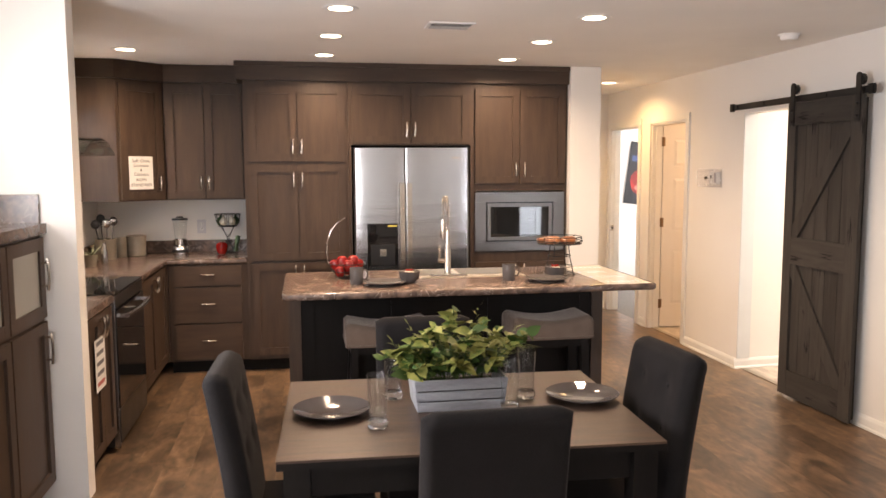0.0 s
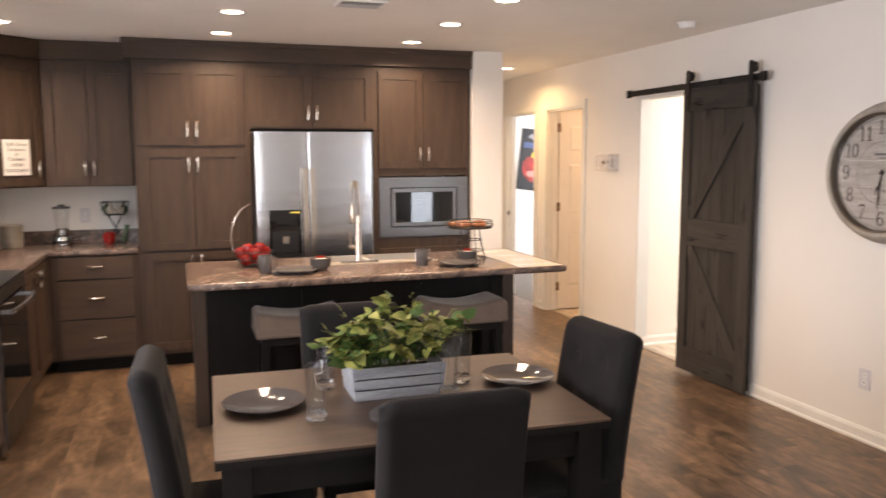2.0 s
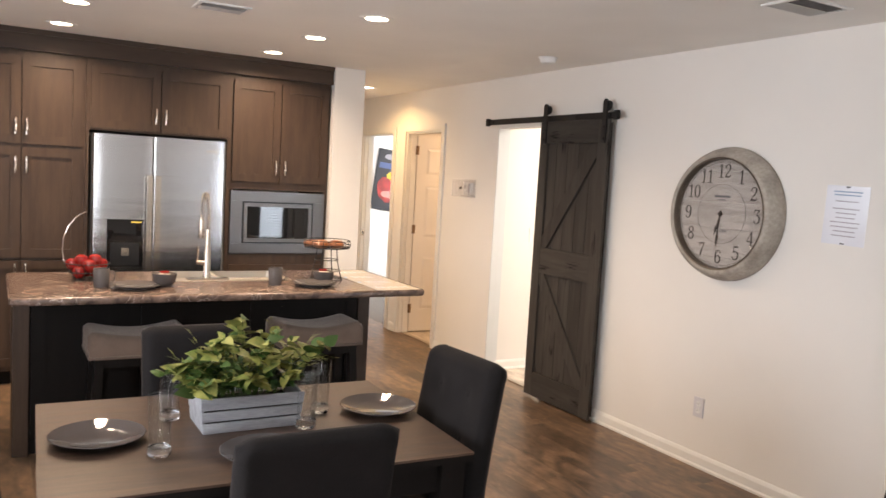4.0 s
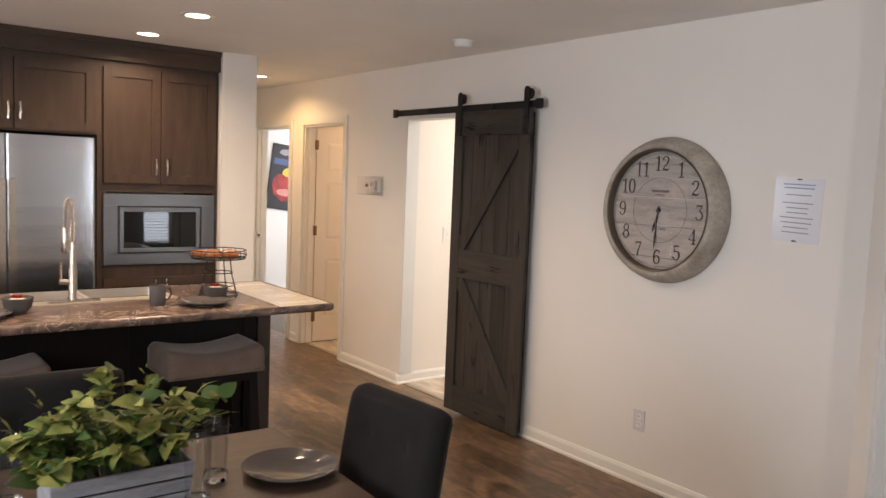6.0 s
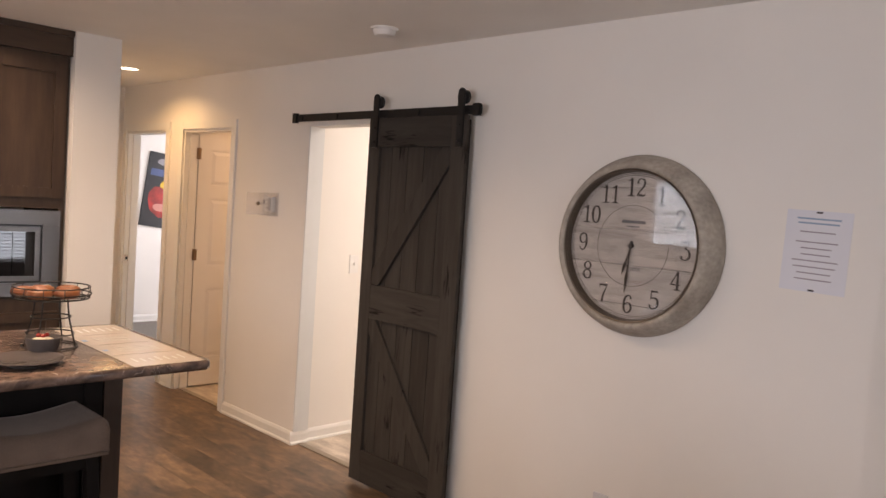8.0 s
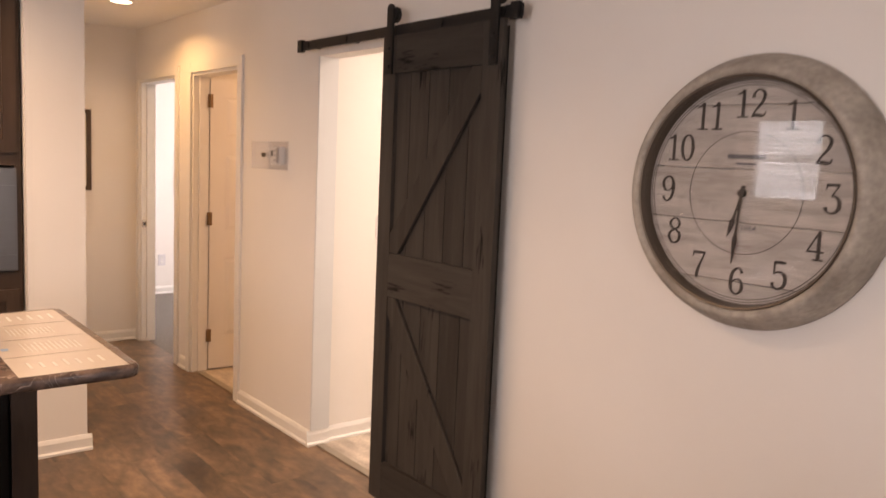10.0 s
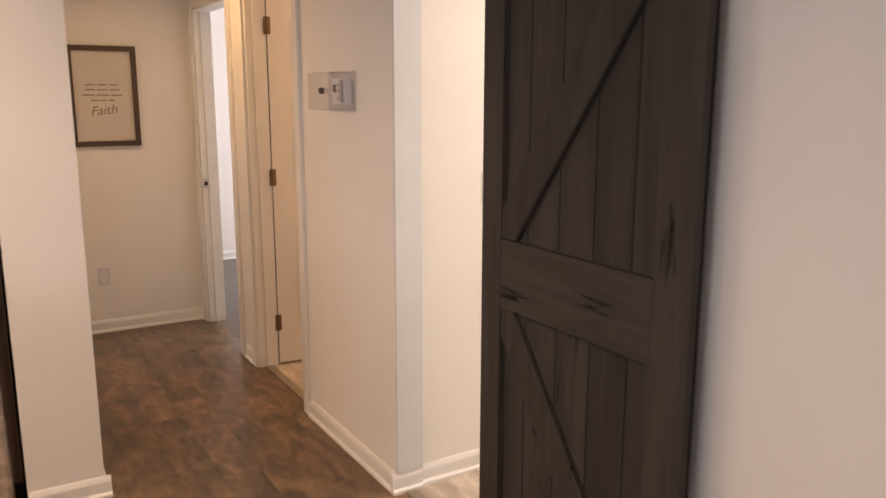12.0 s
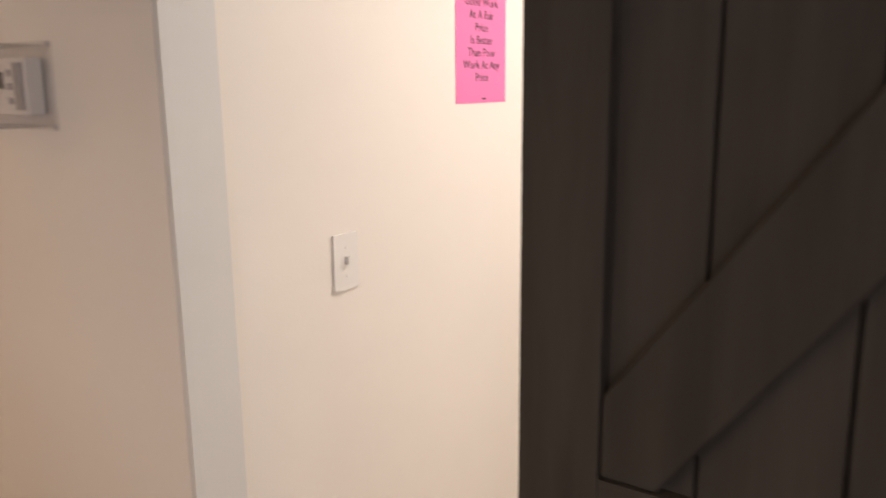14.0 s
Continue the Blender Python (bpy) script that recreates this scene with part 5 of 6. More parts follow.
# thermostat in a clear lock box
th = thing("thermostat", (0, 0, 0), "white thermostat inside a clear plastic lock box", "thermostat")
th.matrix_world = pose(EX, 6.388, 1.527, 0, 0, EAST)
SOFTGREY = material("soft_grey", (0.45, 0.44, 0.45), 0.5)
part("thermostat_body", boxes((-0.030, 0.085, -0.034, -0.0045, -0.050, 0.050), w=0.006), WHITEPLASTIC, th)
part("display", boxes((-0.022, 0.004, -0.0355, -0.0342, -0.004, 0.026)), material("lcd_grey", (0.12, 0.12, 0.11), 0.3), th)
part("slider_panel", boxes((0.050, 0.074, -0.040, -0.0342, -0.042, 0.042), w=0.003), SOFTGREY, th)
for z in (-0.026, 0.000, 0.024):
    part("button", boxes((0.020, 0.032, -0.037, -0.0342, z - 0.006, z + 0.006), w=0.002), SOFTGREY, th)
BOXCLEAR = glass("clear_plastic", (0.955, 0.95, 0.95), 0.03, 1.42, 0.6)
lb = bmesh.new()
for dim in ((-0.111, 0.111, -0.107, -0.104, -0.072, 0.072), (-0.111, 0.111, -0.1038, -0.005, -0.072, -0.069), (-0.111, 0.111, -0.1038, -0.005, 0.069, 0.072),
            (-0.111, -0.108, -0.1038, -0.005, -0.0688, 0.0688), (0.108, 0.111, -0.1038, -0.005, -0.0688, 0.0688)):
    addbox(lb, *dim)
lk = part("lock_box", bevel(lb, 0.0012, 1), BOXCLEAR, th, "clear plastic lock box")
lk.visible_shadow = False
part("corner_strip", boxes((0.104, 0.112, -0.1085, -0.1072, -0.070, 0.070), w=0.0005), SOFTGREY, th, "pale grey front edge of the box")
part("lock", moved(lathe([(0, 0.0), (0.012, 0.0), (0.012, 0.014), (0.008, 0.017), (0, 0.017)], 16), pose(0.050, -0.1073, 0.002, 90)), BRONZE, th, "small round key lock")
part("backplate", boxes((-0.118, 0.118, -0.0042, -0.0004, -0.079, 0.079), w=0.0015), BOXCLEAR, th)
for sx in (-0.112, 0.112):
    for sz in (-0.073, 0.073):
        part("screw", moved(lathe([(0, 0.007), (0.004, 0.0065), (0.005, 0.0043)], 12), pose(sx, 0, sz, 90)), SOFTGREY, th)

# hall picture
pc = thing("framed_picture", (0, 0, 0), "framed white print with brown script lettering", "picture")
pc.matrix_world = pose(3.198, HY, 1.500)
FRAMEWOOD = material("frame_walnut", (0.085, 0.055, 0.036), 0.5, vary=0.3, scale=6, stretch=(1, 1, 3))
for d in ((-0.200, 0.200, -0.025, -0.0005, 0.273, 0.305), (-0.200, 0.200, -0.025, -0.0005, -0.305, -0.273), (-0.200, -0.168, -0.0248, -0.0005, -0.2728, 0.2728), (0.168, 0.200, -0.0248, -0.0005, -0.2728, 0.2728)):
    part("frame_bar", boxes(d, w=0.003), FRAMEWOOD, pc)
part("print", boxes((-0.168, 0.168, -0.012, -0.002, -0.273, 0.273)), material("print_cream", (0.62, 0.56, 0.50), 0.5, vary=0.05), pc)
for z, hw in ((0.070, 0.10), (0.040, 0.105), (0.008, 0.12), (-0.024, 0.075)):
    for k in range(3):
        a = -hw + k * 2 * hw / 3
        part("script_line", boxes((a, a + 2 * hw / 3 - 0.012, -0.0127, -0.0121, z - 0.0035, z + 0.0035)), SCRIPT, pc)
word = letters("Faith", 0.080)
for v in word.verts:
    v.co.x += 0.35 * v.co.z
part("lettering", moved(word, pose(0.0, -0.0126, -0.085, 0, -6, 0)), SCRIPT, pc, "slanted brown script")

# bedroom poster
po = thing("wall_poster", (0, 0, 0), "dark poster with red and yellow shapes hung askew", "poster")
po.matrix_world = pose(5.08, 10.68, 1.52, 0, 7, 0)
part("board", boxes((-0.30, 0.30, -0.02, -0.0005, -0.43, 0.43), w=0.002), material("poster_black", (0.02, 0.018, 0.022), 0.4, vary=0.5, scale=5), po)
def blob(cx, cz, rx, rz, y, seed):
    bm = bmesh.new()
    random.seed(seed)
    pts = [(cx + rx * math.cos(a) * (0.85 + 0.3 * random.random()), cz + rz * math.sin(a) * (0.85 + 0.3 * random.random())) for a in [2 * math.pi * i / 14 for i in range(14)]]
    f = [bm.verts.new((x, y, z)) for x, z in pts]
    g = [bm.verts.new((x, y + 0.001, z)) for x, z in pts]
    bm.faces.new(f)
    for i in range(14):
        bm.faces.new((f[i], g[i], g[(i + 1) % 14], f[(i + 1) % 14]))
    return bm
part("shape", blob(-0.05, -0.12, 0.20, 0.20, -0.0215, 1), material("poster_red", (0.5, 0.03, 0.02), 0.4, vary=0.6, scale=8), po)
part("shape", blob(-0.02, 0.07, 0.10, 0.07, -0.0225, 2), material("poster_yellow", (0.75, 0.5, 0.04), 0.4), po)
part("shape", blob(-0.06, -0.20, 0.11, 0.05, -0.0225, 3), material("poster_pale", (0.6, 0.25, 0.2), 0.4), po)
part("shape", boxes((-0.26, 0.26, -0.0212, -0.0202, 0.16, 0.24)), material("poster_blue", (0.06, 0.09, 0.22), 0.4), po)
part("shape", blob(-0.12, 0.33, 0.08, 0.04, -0.0212, 4), material("poster_grey", (0.3, 0.28, 0.3), 0.4), po)


# ---- ceiling fixtures ----
def can_fixture(x, y):
    c = thing("recessed_light", (x, y, CEIL), "round white recessed ceiling light, switched on", "ceiling light", "recessed ceiling lights")
    part("trim_ring", lathe([(0.062, -0.0035), (0.078, -0.0055), (0.092, -0.003), (0.094, -0.0002)], 40), WHITEPLASTIC, c, "", True)
    part("lens", lathe([(0, -0.0042), (0.063, -0.0042), (0.063, -0.002)], 40), CANGLOW, c, "glowing warm white lens")


for cx, cy in CANS:
    can_fixture(cx, cy)


VENTGREY = material("vent_grey", (0.42, 0.40, 0.38), 0.5, vary=0.05)


def vent(x, y, w, d, n):
    v = thing("ceiling_vent", (x, y, CEIL), "white slatted ceiling air vent", "vent", "ceiling vents")
    part("frame", boxes((-w / 2, w / 2, -d / 2, -d / 2 + 0.018, -0.008, -0.0003), (-w / 2, w / 2, d / 2 - 0.018, d / 2, -0.008, -0.0003),
                        (-w / 2, -w / 2 + 0.018, -d / 2 + 0.018, d / 2 - 0.018, -0.008, -0.0003), (w / 2 - 0.018, w / 2, -d / 2 + 0.018, d / 2 - 0.018, -0.008, -0.0003)), WHITEPLASTIC, v)
    part("backing", boxes((-w / 2 + 0.018, w / 2 - 0.018, -d / 2 + 0.018, d / 2 - 0.018, -0.0015, -0.0003)), GREYINK, v)
    for i in range(n):
        yy = -d / 2 + 0.024 + (d - 0.048) * i / (n - 1)
        bm = bmesh.new()
        addbox(bm, -w / 2 + 0.018, w / 2 - 0.018, -0.006, 0.006, -0.0005, 0.0005, pose(0, yy, -0.006, 35 if i < n / 2 else -35))
        part("slat", bm, VENTGREY, v)


vent(1.19, 4.83, 0.27, 0.20, 9)
vent(3.235, 2.80, 0.33, 0.22, 10)
sd = thing("smoke_detector", (3.345, 4.82, CEIL), "round white ceiling smoke detector", "smoke detector")
part("base", lathe([(0, -0.008), (0.066, -0.008), (0.068, -0.0003)], 36), WHITEPLASTIC, sd, "", True)
part("cover", lathe([(0, -0.042), (0.028, -0.041), (0.046, -0.036), (0.054, -0.024), (0.056, -0.0085)], 36), WHITEPLASTIC, sd, "", True)

# ---- tall buffet beside the kitchen entry ----
HX = -0.888
hb = thing("buffet_cabinet", (HX, 3.20, 0), "tall dark brown buffet with frosted glass upper doors", "cabinet", rz=90)
part("body", boxes((0, 0.995, 0.0, HX - WX - 0.0, 0.10, 1.318)), CAB, hb)
part("toe_kick", boxes((0, 0.995, 0.06, 0.5, 0, 0.10)), DARKWOOD, hb)
FROST = material("frosted_glass", (0.30, 0.29, 0.26), 0.35, vary=0.15, scale=4)
for a, b, hx in ((0.045, 0.500, 0.095), (0.515, 0.975, 0.935)):
    for z0, z1, pm, hz in ((0.925, 1.300, FROST, 1.13), (0.125, 0.905, CAB, 0.78)):
        d = shaker("door", hb, a, b, z0, z1, CAB)
        if pm is FROST:
            part("glass_panel", boxes((a + 0.056, b - 0.056, -0.0105, -0.0072, z0 + 0.056, z1 - 0.056)), FROST, d, "frosted glass panel")
        part("handle", pull(0.15, pose(hx, -0.02, hz), 0.0065), NICKEL, d, "bowed satin nickel pull", True)
bt = tagged(make("buffet_worktop", boxes((WX, HX + 0.03, 3.17, 4.1985, 1.3185, 1.365), w=0.014, seg=4), GRANITE, True), "brown mottled laminate top on the buffet", "worktop")
part("backsplash", boxes((WX, HX + 0.005, 4.178, 4.1985, 1.3655, 1.500), w=0.003), GRANITE, bt)

# ---- range hood ----
hd = thing("range_hood", (WX, 5.245, 1.70), "glass canopy range hood over the stove", "range hood")
bm = bmesh.new()
n = 16
arc = [(-0.375 + 0.75 * i / n, 0.095 * (1 - (2 * i / n - 1) ** 2)) for i in range(n + 1)]
a0 = [bm.verts.new((0.001, y, z)) for y, z in arc]
b0 = [bm.verts.new((0.51, y, z)) for y, z in arc]
a1 = [bm.verts.new((0.001, y, z + 0.007)) for y, z in arc]
b1 = [bm.verts.new((0.51, y, z + 0.007)) for y, z in arc]
for i in range(n):
    bm.faces.new((a0[i], a0[i + 1], b0[i + 1], b0[i]))
    bm.faces.new((a1[i], b1[i], b1[i + 1], a1[i + 1]))
    bm.faces.new((b0[i], b0[i + 1], b1[i + 1], b1[i]))
    bm.faces.new((a0[i], a1[i], a1[i + 1], a0[i + 1]))
for k in (0, n):
    bm.faces.new((a0[k], b0[k], b1[k], a1[k]))
bmesh.ops.recalc_face_normals(bm, faces=bm.faces)
part("canopy", bm, glass("smoked_glass", (0.75, 0.78, 0.78)), hd, "curved glass canopy", True)
part("filter_box", boxes((0.001, 0.28, -0.26, 0.26, 0.03, 0.065), w=0.004), STEELH, hd)
part("chimney", boxes((0.001, 0.24, -0.13, 0.13, 0.1035, CEIL - 1.7005), w=0.003), STEEL, hd)


# ---- notices on the cabinets ----
cd = Matrix.Translation((UX, UY, 0)) @ pose(0, 0, 0, 0, 0, ang)
sheet("cabinet_notice", 0.205, 0.255, cd @ pose(cw / 2 - 0.02, -0.0202, 1.588), "white printed notice taped to the corner cabinet door",
      text=[("Soft Close", 0.036, 0, 0.092, INK), ("Drawers", 0.036, 0, 0.056, INK), ("&", 0.030, 0, 0.022, INK), ("Cabinets", 0.036, 0, -0.012, INK), ("NOW", 0.034, 0, -0.055, INK), ("STANDARD", 0.034, 0, -0.095, INK)])
sheet("cabinet_notice", 0.20, 0.275, pose(BX + 0.0202, 4.545, 0.602, 0, 0, 90), "white printed notice taped to the base cabinet",
      lines=[(-0.07, 0.07, 0.10 - 0.053 * i, 0.122 - 0.053 * i, GREYINK if i < 4 else REDINK) for i in range(5)])


# ---- worktop clutter in the kitchen corner ----
CROCK = material("stoneware_beige", (0.26, 0.23, 0.19), 0.4, vary=0.2, scale=14)
CT = 0.9152
ct = thing("canister", (-1.02, 6.97, CT), "beige stoneware canister with ribbed sides", "canister")
part("jar", lathe([(0, 0), (0.070, 0), (0.076, 0.006), (0.076, 0.04), (0.0775, 0.045), (0.076, 0.05), (0.076, 0.09), (0.0775, 0.095), (0.076, 0.10), (0.076, 0.148), (0, 0.150)], 36), CROCK, ct, "", True)
part("lid", lathe([(0.079, 0.1485), (0.080, 0.160), (0.074, 0.168), (0, 0.170)], 36), CROCK, ct, "", True)
uc = thing("utensil_crock", (-1.20, 6.74, CT), "beige stoneware crock holding metal and black utensils", "utensil holder")
part("crock", lathe([(0, 0), (0.072, 0), (0.078, 0.008), (0.078, 0.15), (0.082, 0.160), (0.074, 0.160), (0.070, 0.02), (0, 0.02)], 36), CROCK, uc, "", True)
for i, (ax, ay, ln) in enumerate(((0.10, 0.05, 0.27), (-0.08, 0.10, 0.29), (0.05, -0.12, 0.26), (-0.12, -0.04, 0.25))):
    mt = (STEEL, BLACK, STEEL, BLACK)[i]
    tip = Vector((ax * 0.55, ay * 0.55, ln))
    bm = tube([(ax * 0.2, ay * 0.2, 0.025), tip], 0.005)
    bmesh.ops.create_uvsphere(bm, u_segments=14, v_segments=8, radius=0.034, matrix=Matrix.Translation(tip + Vector((0, 0, 0.025))) @ Matrix.Diagonal((1, 0.45 if i % 2 else 0.8, 1.05, 1)))
    part("utensil", bm, mt, uc, ("steel ladle", "black spatula", "steel spoon", "black spoon")[i], True)
c2 = thing("canister", (-1.12, 6.89, CT), "short beige stoneware canister beside the crock", "canister")
part("jar", lathe([(0, 0), (0.040, 0), (0.044, 0.006), (0.044, 0.150), (0.040, 0.160), (0, 0.162)], 28), CROCK, c2, "", True)
ap = thing("potted_plant", (-1.20, 6.28, CT), "spiky pale green plant in a small beige pot", "plant")
part("pot", lathe([(0, 0), (0.038, 0), (0.050, 0.085), (0.046, 0.085), (0.042, 0.07), (0, 0.07)], 28), CROCK, ap, "", True)
SPIKE = material("pale_leaf", (0.22, 0.26, 0.16), 0.6, vary=0.3, scale=20)
random.seed(3)
for i in range(22):
    a, e, ln = random.random() * 6.28, 0.35 + 0.75 * random.random(), 0.10 + 0.06 * random.random()
    bm = bmesh.new()
    d = Vector((math.cos(a), math.sin(a), 0))
    s = Vector((-math.sin(a), math.cos(a), 0))
    prev = None
    for k in range(5):
        t = k / 4
        p = d * (ln * t * math.cos(e) + 0.006) + Vector((0, 0, 0.065 + ln * t * math.sin(e) - 0.03 * t * t))
        w = 0.006 * (1 - t) + 0.0006
        row = [bm.verts.new(p + s * w), bm.verts.new(p + Vector((0, 0, 0.002))), bm.verts.new(p - s * w)]
        if prev:
            bm.faces.new((prev[0], prev[1], row[1], row[0]))
            bm.faces.new((prev[1], prev[2], row[2], row[1]))
        prev = row
    part("leaf", bm, SPIKE, ap)
bo = thing("steel_bottle", (-1.115, 6.33, CT), "slim steel bottle beside the small plant", "bottle")
part("body", lathe([(0, 0), (0.022, 0), (0.024, 0.01), (0.022, 0.10), (0.012, 0.135), (0.011, 0.165), (0, 0.167)], 24), STEEL, bo, "", True)
bl = thing("blender", (-0.675, 6.98, CT), "small chrome blender with clear jar and black lid", "blender")
part("base", lathe([(0, 0), (0.066, 0), (0.068, 0.012), (0.060, 0.060), (0.052, 0.072), (0, 0.074)], 32), STEEL, bl, "chrome base", True)
part("collar", lathe([(0.044, 0.0745), (0.052, 0.08), (0.052, 0.128), (0.046, 0.135), (0, 0.136)], 32), STEEL, bl, "chrome collar", True)
part("control_band", lathe([(0.0662, 0.020), (0.0668, 0.022), (0.0640, 0.042), (0.0630, 0.043)], 32), BLACK, bl)
part("jar", lathe([(0.040, 0.1365), (0.046, 0.15), (0.060, 0.285), (0.057, 0.285), (0.043, 0.153), (0.037, 0.1395)], 32), CLEAR, bl, "clear glass jar", True)
part("lid", lathe([(0.0, 0.318), (0.026, 0.316), (0.030, 0.302), (0.062, 0.300), (0.064, 0.286), (0.0, 0.286)], 32), BLACK, bl, "black lid", True)

VEGRED = material("red_skin", (0.27, 0.012, 0.010), 0.2, vary=0.35, scale=9)
VEGGREEN = material("dark_green_skin", (0.030, 0.065, 0.016), 0.35, vary=0.4, scale=14)
GARLIC = material("garlic_white", (0.62, 0.55, 0.44), 0.5, vary=0.2, scale=16)


def pepper(name, loc, label, mat, r=0.04, h=0.09):
    p = thing(name, loc, label, "vegetable")
    prof = [(0.0, 0.004), (0.5, 0.0), (0.78, 0.12), (0.92, 0.35), (1.0, 0.65), (0.92, 0.88), (0.6, 1.0), (0.25, 0.95), (0.0, 0.90)]
    bm = lathe([(a * r, b * h) for a, b in prof], 24)
    for v in bm.verts:
        a = math.atan2(v.co.y, v.co.x)
        k = 1 + 0.07 * math.cos(4 * a)
        v.co.x *= k
        v.co.y *= k
    part("body", bm, mat, p, "", True)
    part("stem", tube([(0, 0, h * 0.90), (0.002, 0, h * 1.05), (0.008, 0, h * 1.22)], 0.005), VEGGREEN, p, "", True)


vb = thing("wire_vegetable_basket", (-0.30, 7.05, CT), "two-tier black wire basket stand with vegetables", "basket stand")
for z, r in ((0.325, 0.105), (0.225, 0.075), (0.008, 0.070)):
    part("ring", tube([(r * math.cos(a), r * math.sin(a), z) for a in [2 * math.pi * i / 28 for i in range(28)]], 0.003, 6, True), IRON, vb)
for i in range(18):
    a = 2 * math.pi * i / 18
    part("wire", tube([(0.105 * math.cos(a), 0.105 * math.sin(a), 0.325), (0.092 * math.cos(a), 0.092 * math.sin(a), 0.26), (0.075 * math.cos(a), 0.075 * math.sin(a), 0.225), (0.0, 0.0, 0.221)], 0.0018, 5), IRON, vb)
for i in range(4):
    a = math.pi / 4 + math.pi / 2 * i
    part("leg", tube([(0.07 * math.cos(a), 0.07 * math.sin(a), 0.008), (0.012 * math.cos(a + 2), 0.012 * math.sin(a + 2), 0.12), (0.075 * math.cos(a), 0.075 * math.sin(a), 0.225)], 0.003, 6), IRON, vb)
pepper("red_pepper", (-0.345, 6.965, CT), "shiny red bell pepper below the wire basket", VEGRED, 0.045, 0.095)
cu = thing("cucumber", (-0.235, 6.97, CT), "dark green cucumber leaning by the basket", "vegetable")
part("body", tube([(0.0, 0.0, 0.02), (0.006, 0, 0.06), (0.012, 0.01, 0.10), (0.022, 0.02, 0.145)], 0.019, 14), VEGGREEN, cu, "", 60)
for k, (gx, gy, gr, gm, nm) in enumerate(((-0.33, 7.03, 0.036, GARLIC, "garlic_bulb"), (-0.265, 7.045, 0.034, GARLIC, "garlic_bulb"), (-0.36, 7.085, 0.038, VEGGREEN, "avocado"), (-0.24, 7.10, 0.036, VEGGREEN, "avocado"))):
    g = thing(nm, (gx, gy, CT + 0.232), "white garlic bulb in the wire basket" if gm is GARLIC else "dark avocado in the wire basket", "vegetable")
    part("body", lathe([(0, 0), (gr * 0.6, 0.002), (gr, gr * 0.8), (gr * 0.8, gr * 1.4), (gr * 0.25, gr * 1.9), (gr * 0.15, gr * 2.4), (0, gr * 2.45)], 20), gm, g, "", True)

# ---- sink and tap ----
IT = 0.9142
sk = thing("sink", (SX0, SY0, IT), "double stainless steel sink set in the island", "sink")
sw_, sd_ = SX1 - SX0, SY1 - SY0
part("rim", boxes((-0.018, sw_ + 0.018, -0.105, 0.0, 0.0, 0.004), (-0.018, sw_ + 0.018, sd_, sd_ + 0.018, 0.0, 0.004), (-0.018, 0.0, 0.0, sd_, 0.0, 0.004), (sw_, sw_ + 0.018, 0.0, sd_, 0.0, 0.004)), SINKSTEEL, sk)
mid = 0.300
for x0, x1 in ((0.001, mid - 0.012), (mid + 0.012, sw_ - 0.001)):
    bm = bmesh.new()
    y0, y1, zb = 0.001, sd_ - 0.001, -0.17
    top = [bm.verts.new(p) for p in ((x0, y0, 0.0), (x1, y0, 0.0), (x1, y1, 0.0), (x0, y1, 0.0))]
    bot = [bm.verts.new((x + sx * 0.015, y + sy * 0.015, zb)) for (x, y, sx, sy) in ((x0, y0, 1, 1), (x1, y0, -1, 1), (x1, y1, -1, -1), (x0, y1, 1, -1))]
    for i in range(4):
        bm.faces.new((top[i], bot[i], bot[(i + 1) % 4], top[(i + 1) % 4]))
    bm.faces.new(bot)
    bmesh.ops.bevel(bm, geom=[e for e in bm.edges if len(e.link_faces) == 2], offset=0.02, segments=4, affect="EDGES", profile=0.5)
    bs = part("basin", bm, SINKSTEEL, sk, "", True)
    part("drain", moved(lathe([(0, 0.002), (0.018, 0.002), (0.020, 0.004), (0.042, 0.004), (0.044, 0.0)], 24), pose((x0 + x1) / 2, sd_ / 2, zb + 0.001)), SINKSTEEL, bs)
part("divider", boxes((mid - 0.0119, mid + 0.0119, 0.001, sd_ - 0.001, -0.02, 0.0035), w=0.003), SINKSTEEL, sk)
tp = thing("kitchen_tap", (1.245, 5.230, IT + 0.004), "tall spring-neck pull-down kitchen tap in satin nickel", "tap")
part("deck_plate", boxes((-0.115, 0.125, -0.030, 0.030, 0, 0.009), w=0.004), NICKEL, tp)
part("body", lathe([(0, 0.0095), (0.024, 0.0095), (0.024, 0.020), (0.020, 0.030), (0.020, 0.165), (0.016, 0.175), (0.012, 0.30), (0, 0.30)], 24), NICKEL, tp, "", True)
coil = []
path = [(0, 0, 0.30), (0, 0.0, 0.42)] + [(0, 0.085 - 0.085 * math.cos(a), 0.42 + 0.085 * math.sin(a)) for a in [math.pi * i / 10 for i in range(1, 11)]] + [(0, 0.17, 0.36)]
part("hose", tube(path, 0.0045, 10), GREYINK, tp, "", True)
pv = [Vector(p) for p in path]
seglen = [0.0]
for a, b in zip(pv, pv[1:]):
    seglen.append(seglen[-1] + (b - a).length)
turns = 24
for i in range(turns * 10 + 1):
    s = seglen[-1] * i / (turns * 10)
    k = max(j for j in range(len(seglen) - 1) if seglen[j] <= s + 1e-9)
    t = (s - seglen[k]) / (seglen[k + 1] - seglen[k])
    p = pv[k].lerp(pv[k + 1], min(t, 1))
    d = (pv[k + 1] - pv[k]).normalized()
    u = Vector((1, 0, 0))
    v = d.cross(u)
    a = 2 * math.pi * i / 10
    coil.append(p + 0.0125 * (math.cos(a) * u + math.sin(a) * v))
part("spring", tube(coil, 0.0026, 5), NICKEL, tp, "coiled spring neck", True)
part("spray_head", moved(lathe([(0, 0), (0.017, 0.0), (0.019, 0.01), (0.016, 0.10), (0.011, 0.13), (0, 0.132)], 20), pose(0, 0.17, 0.23)), NICKEL, tp, "", True)
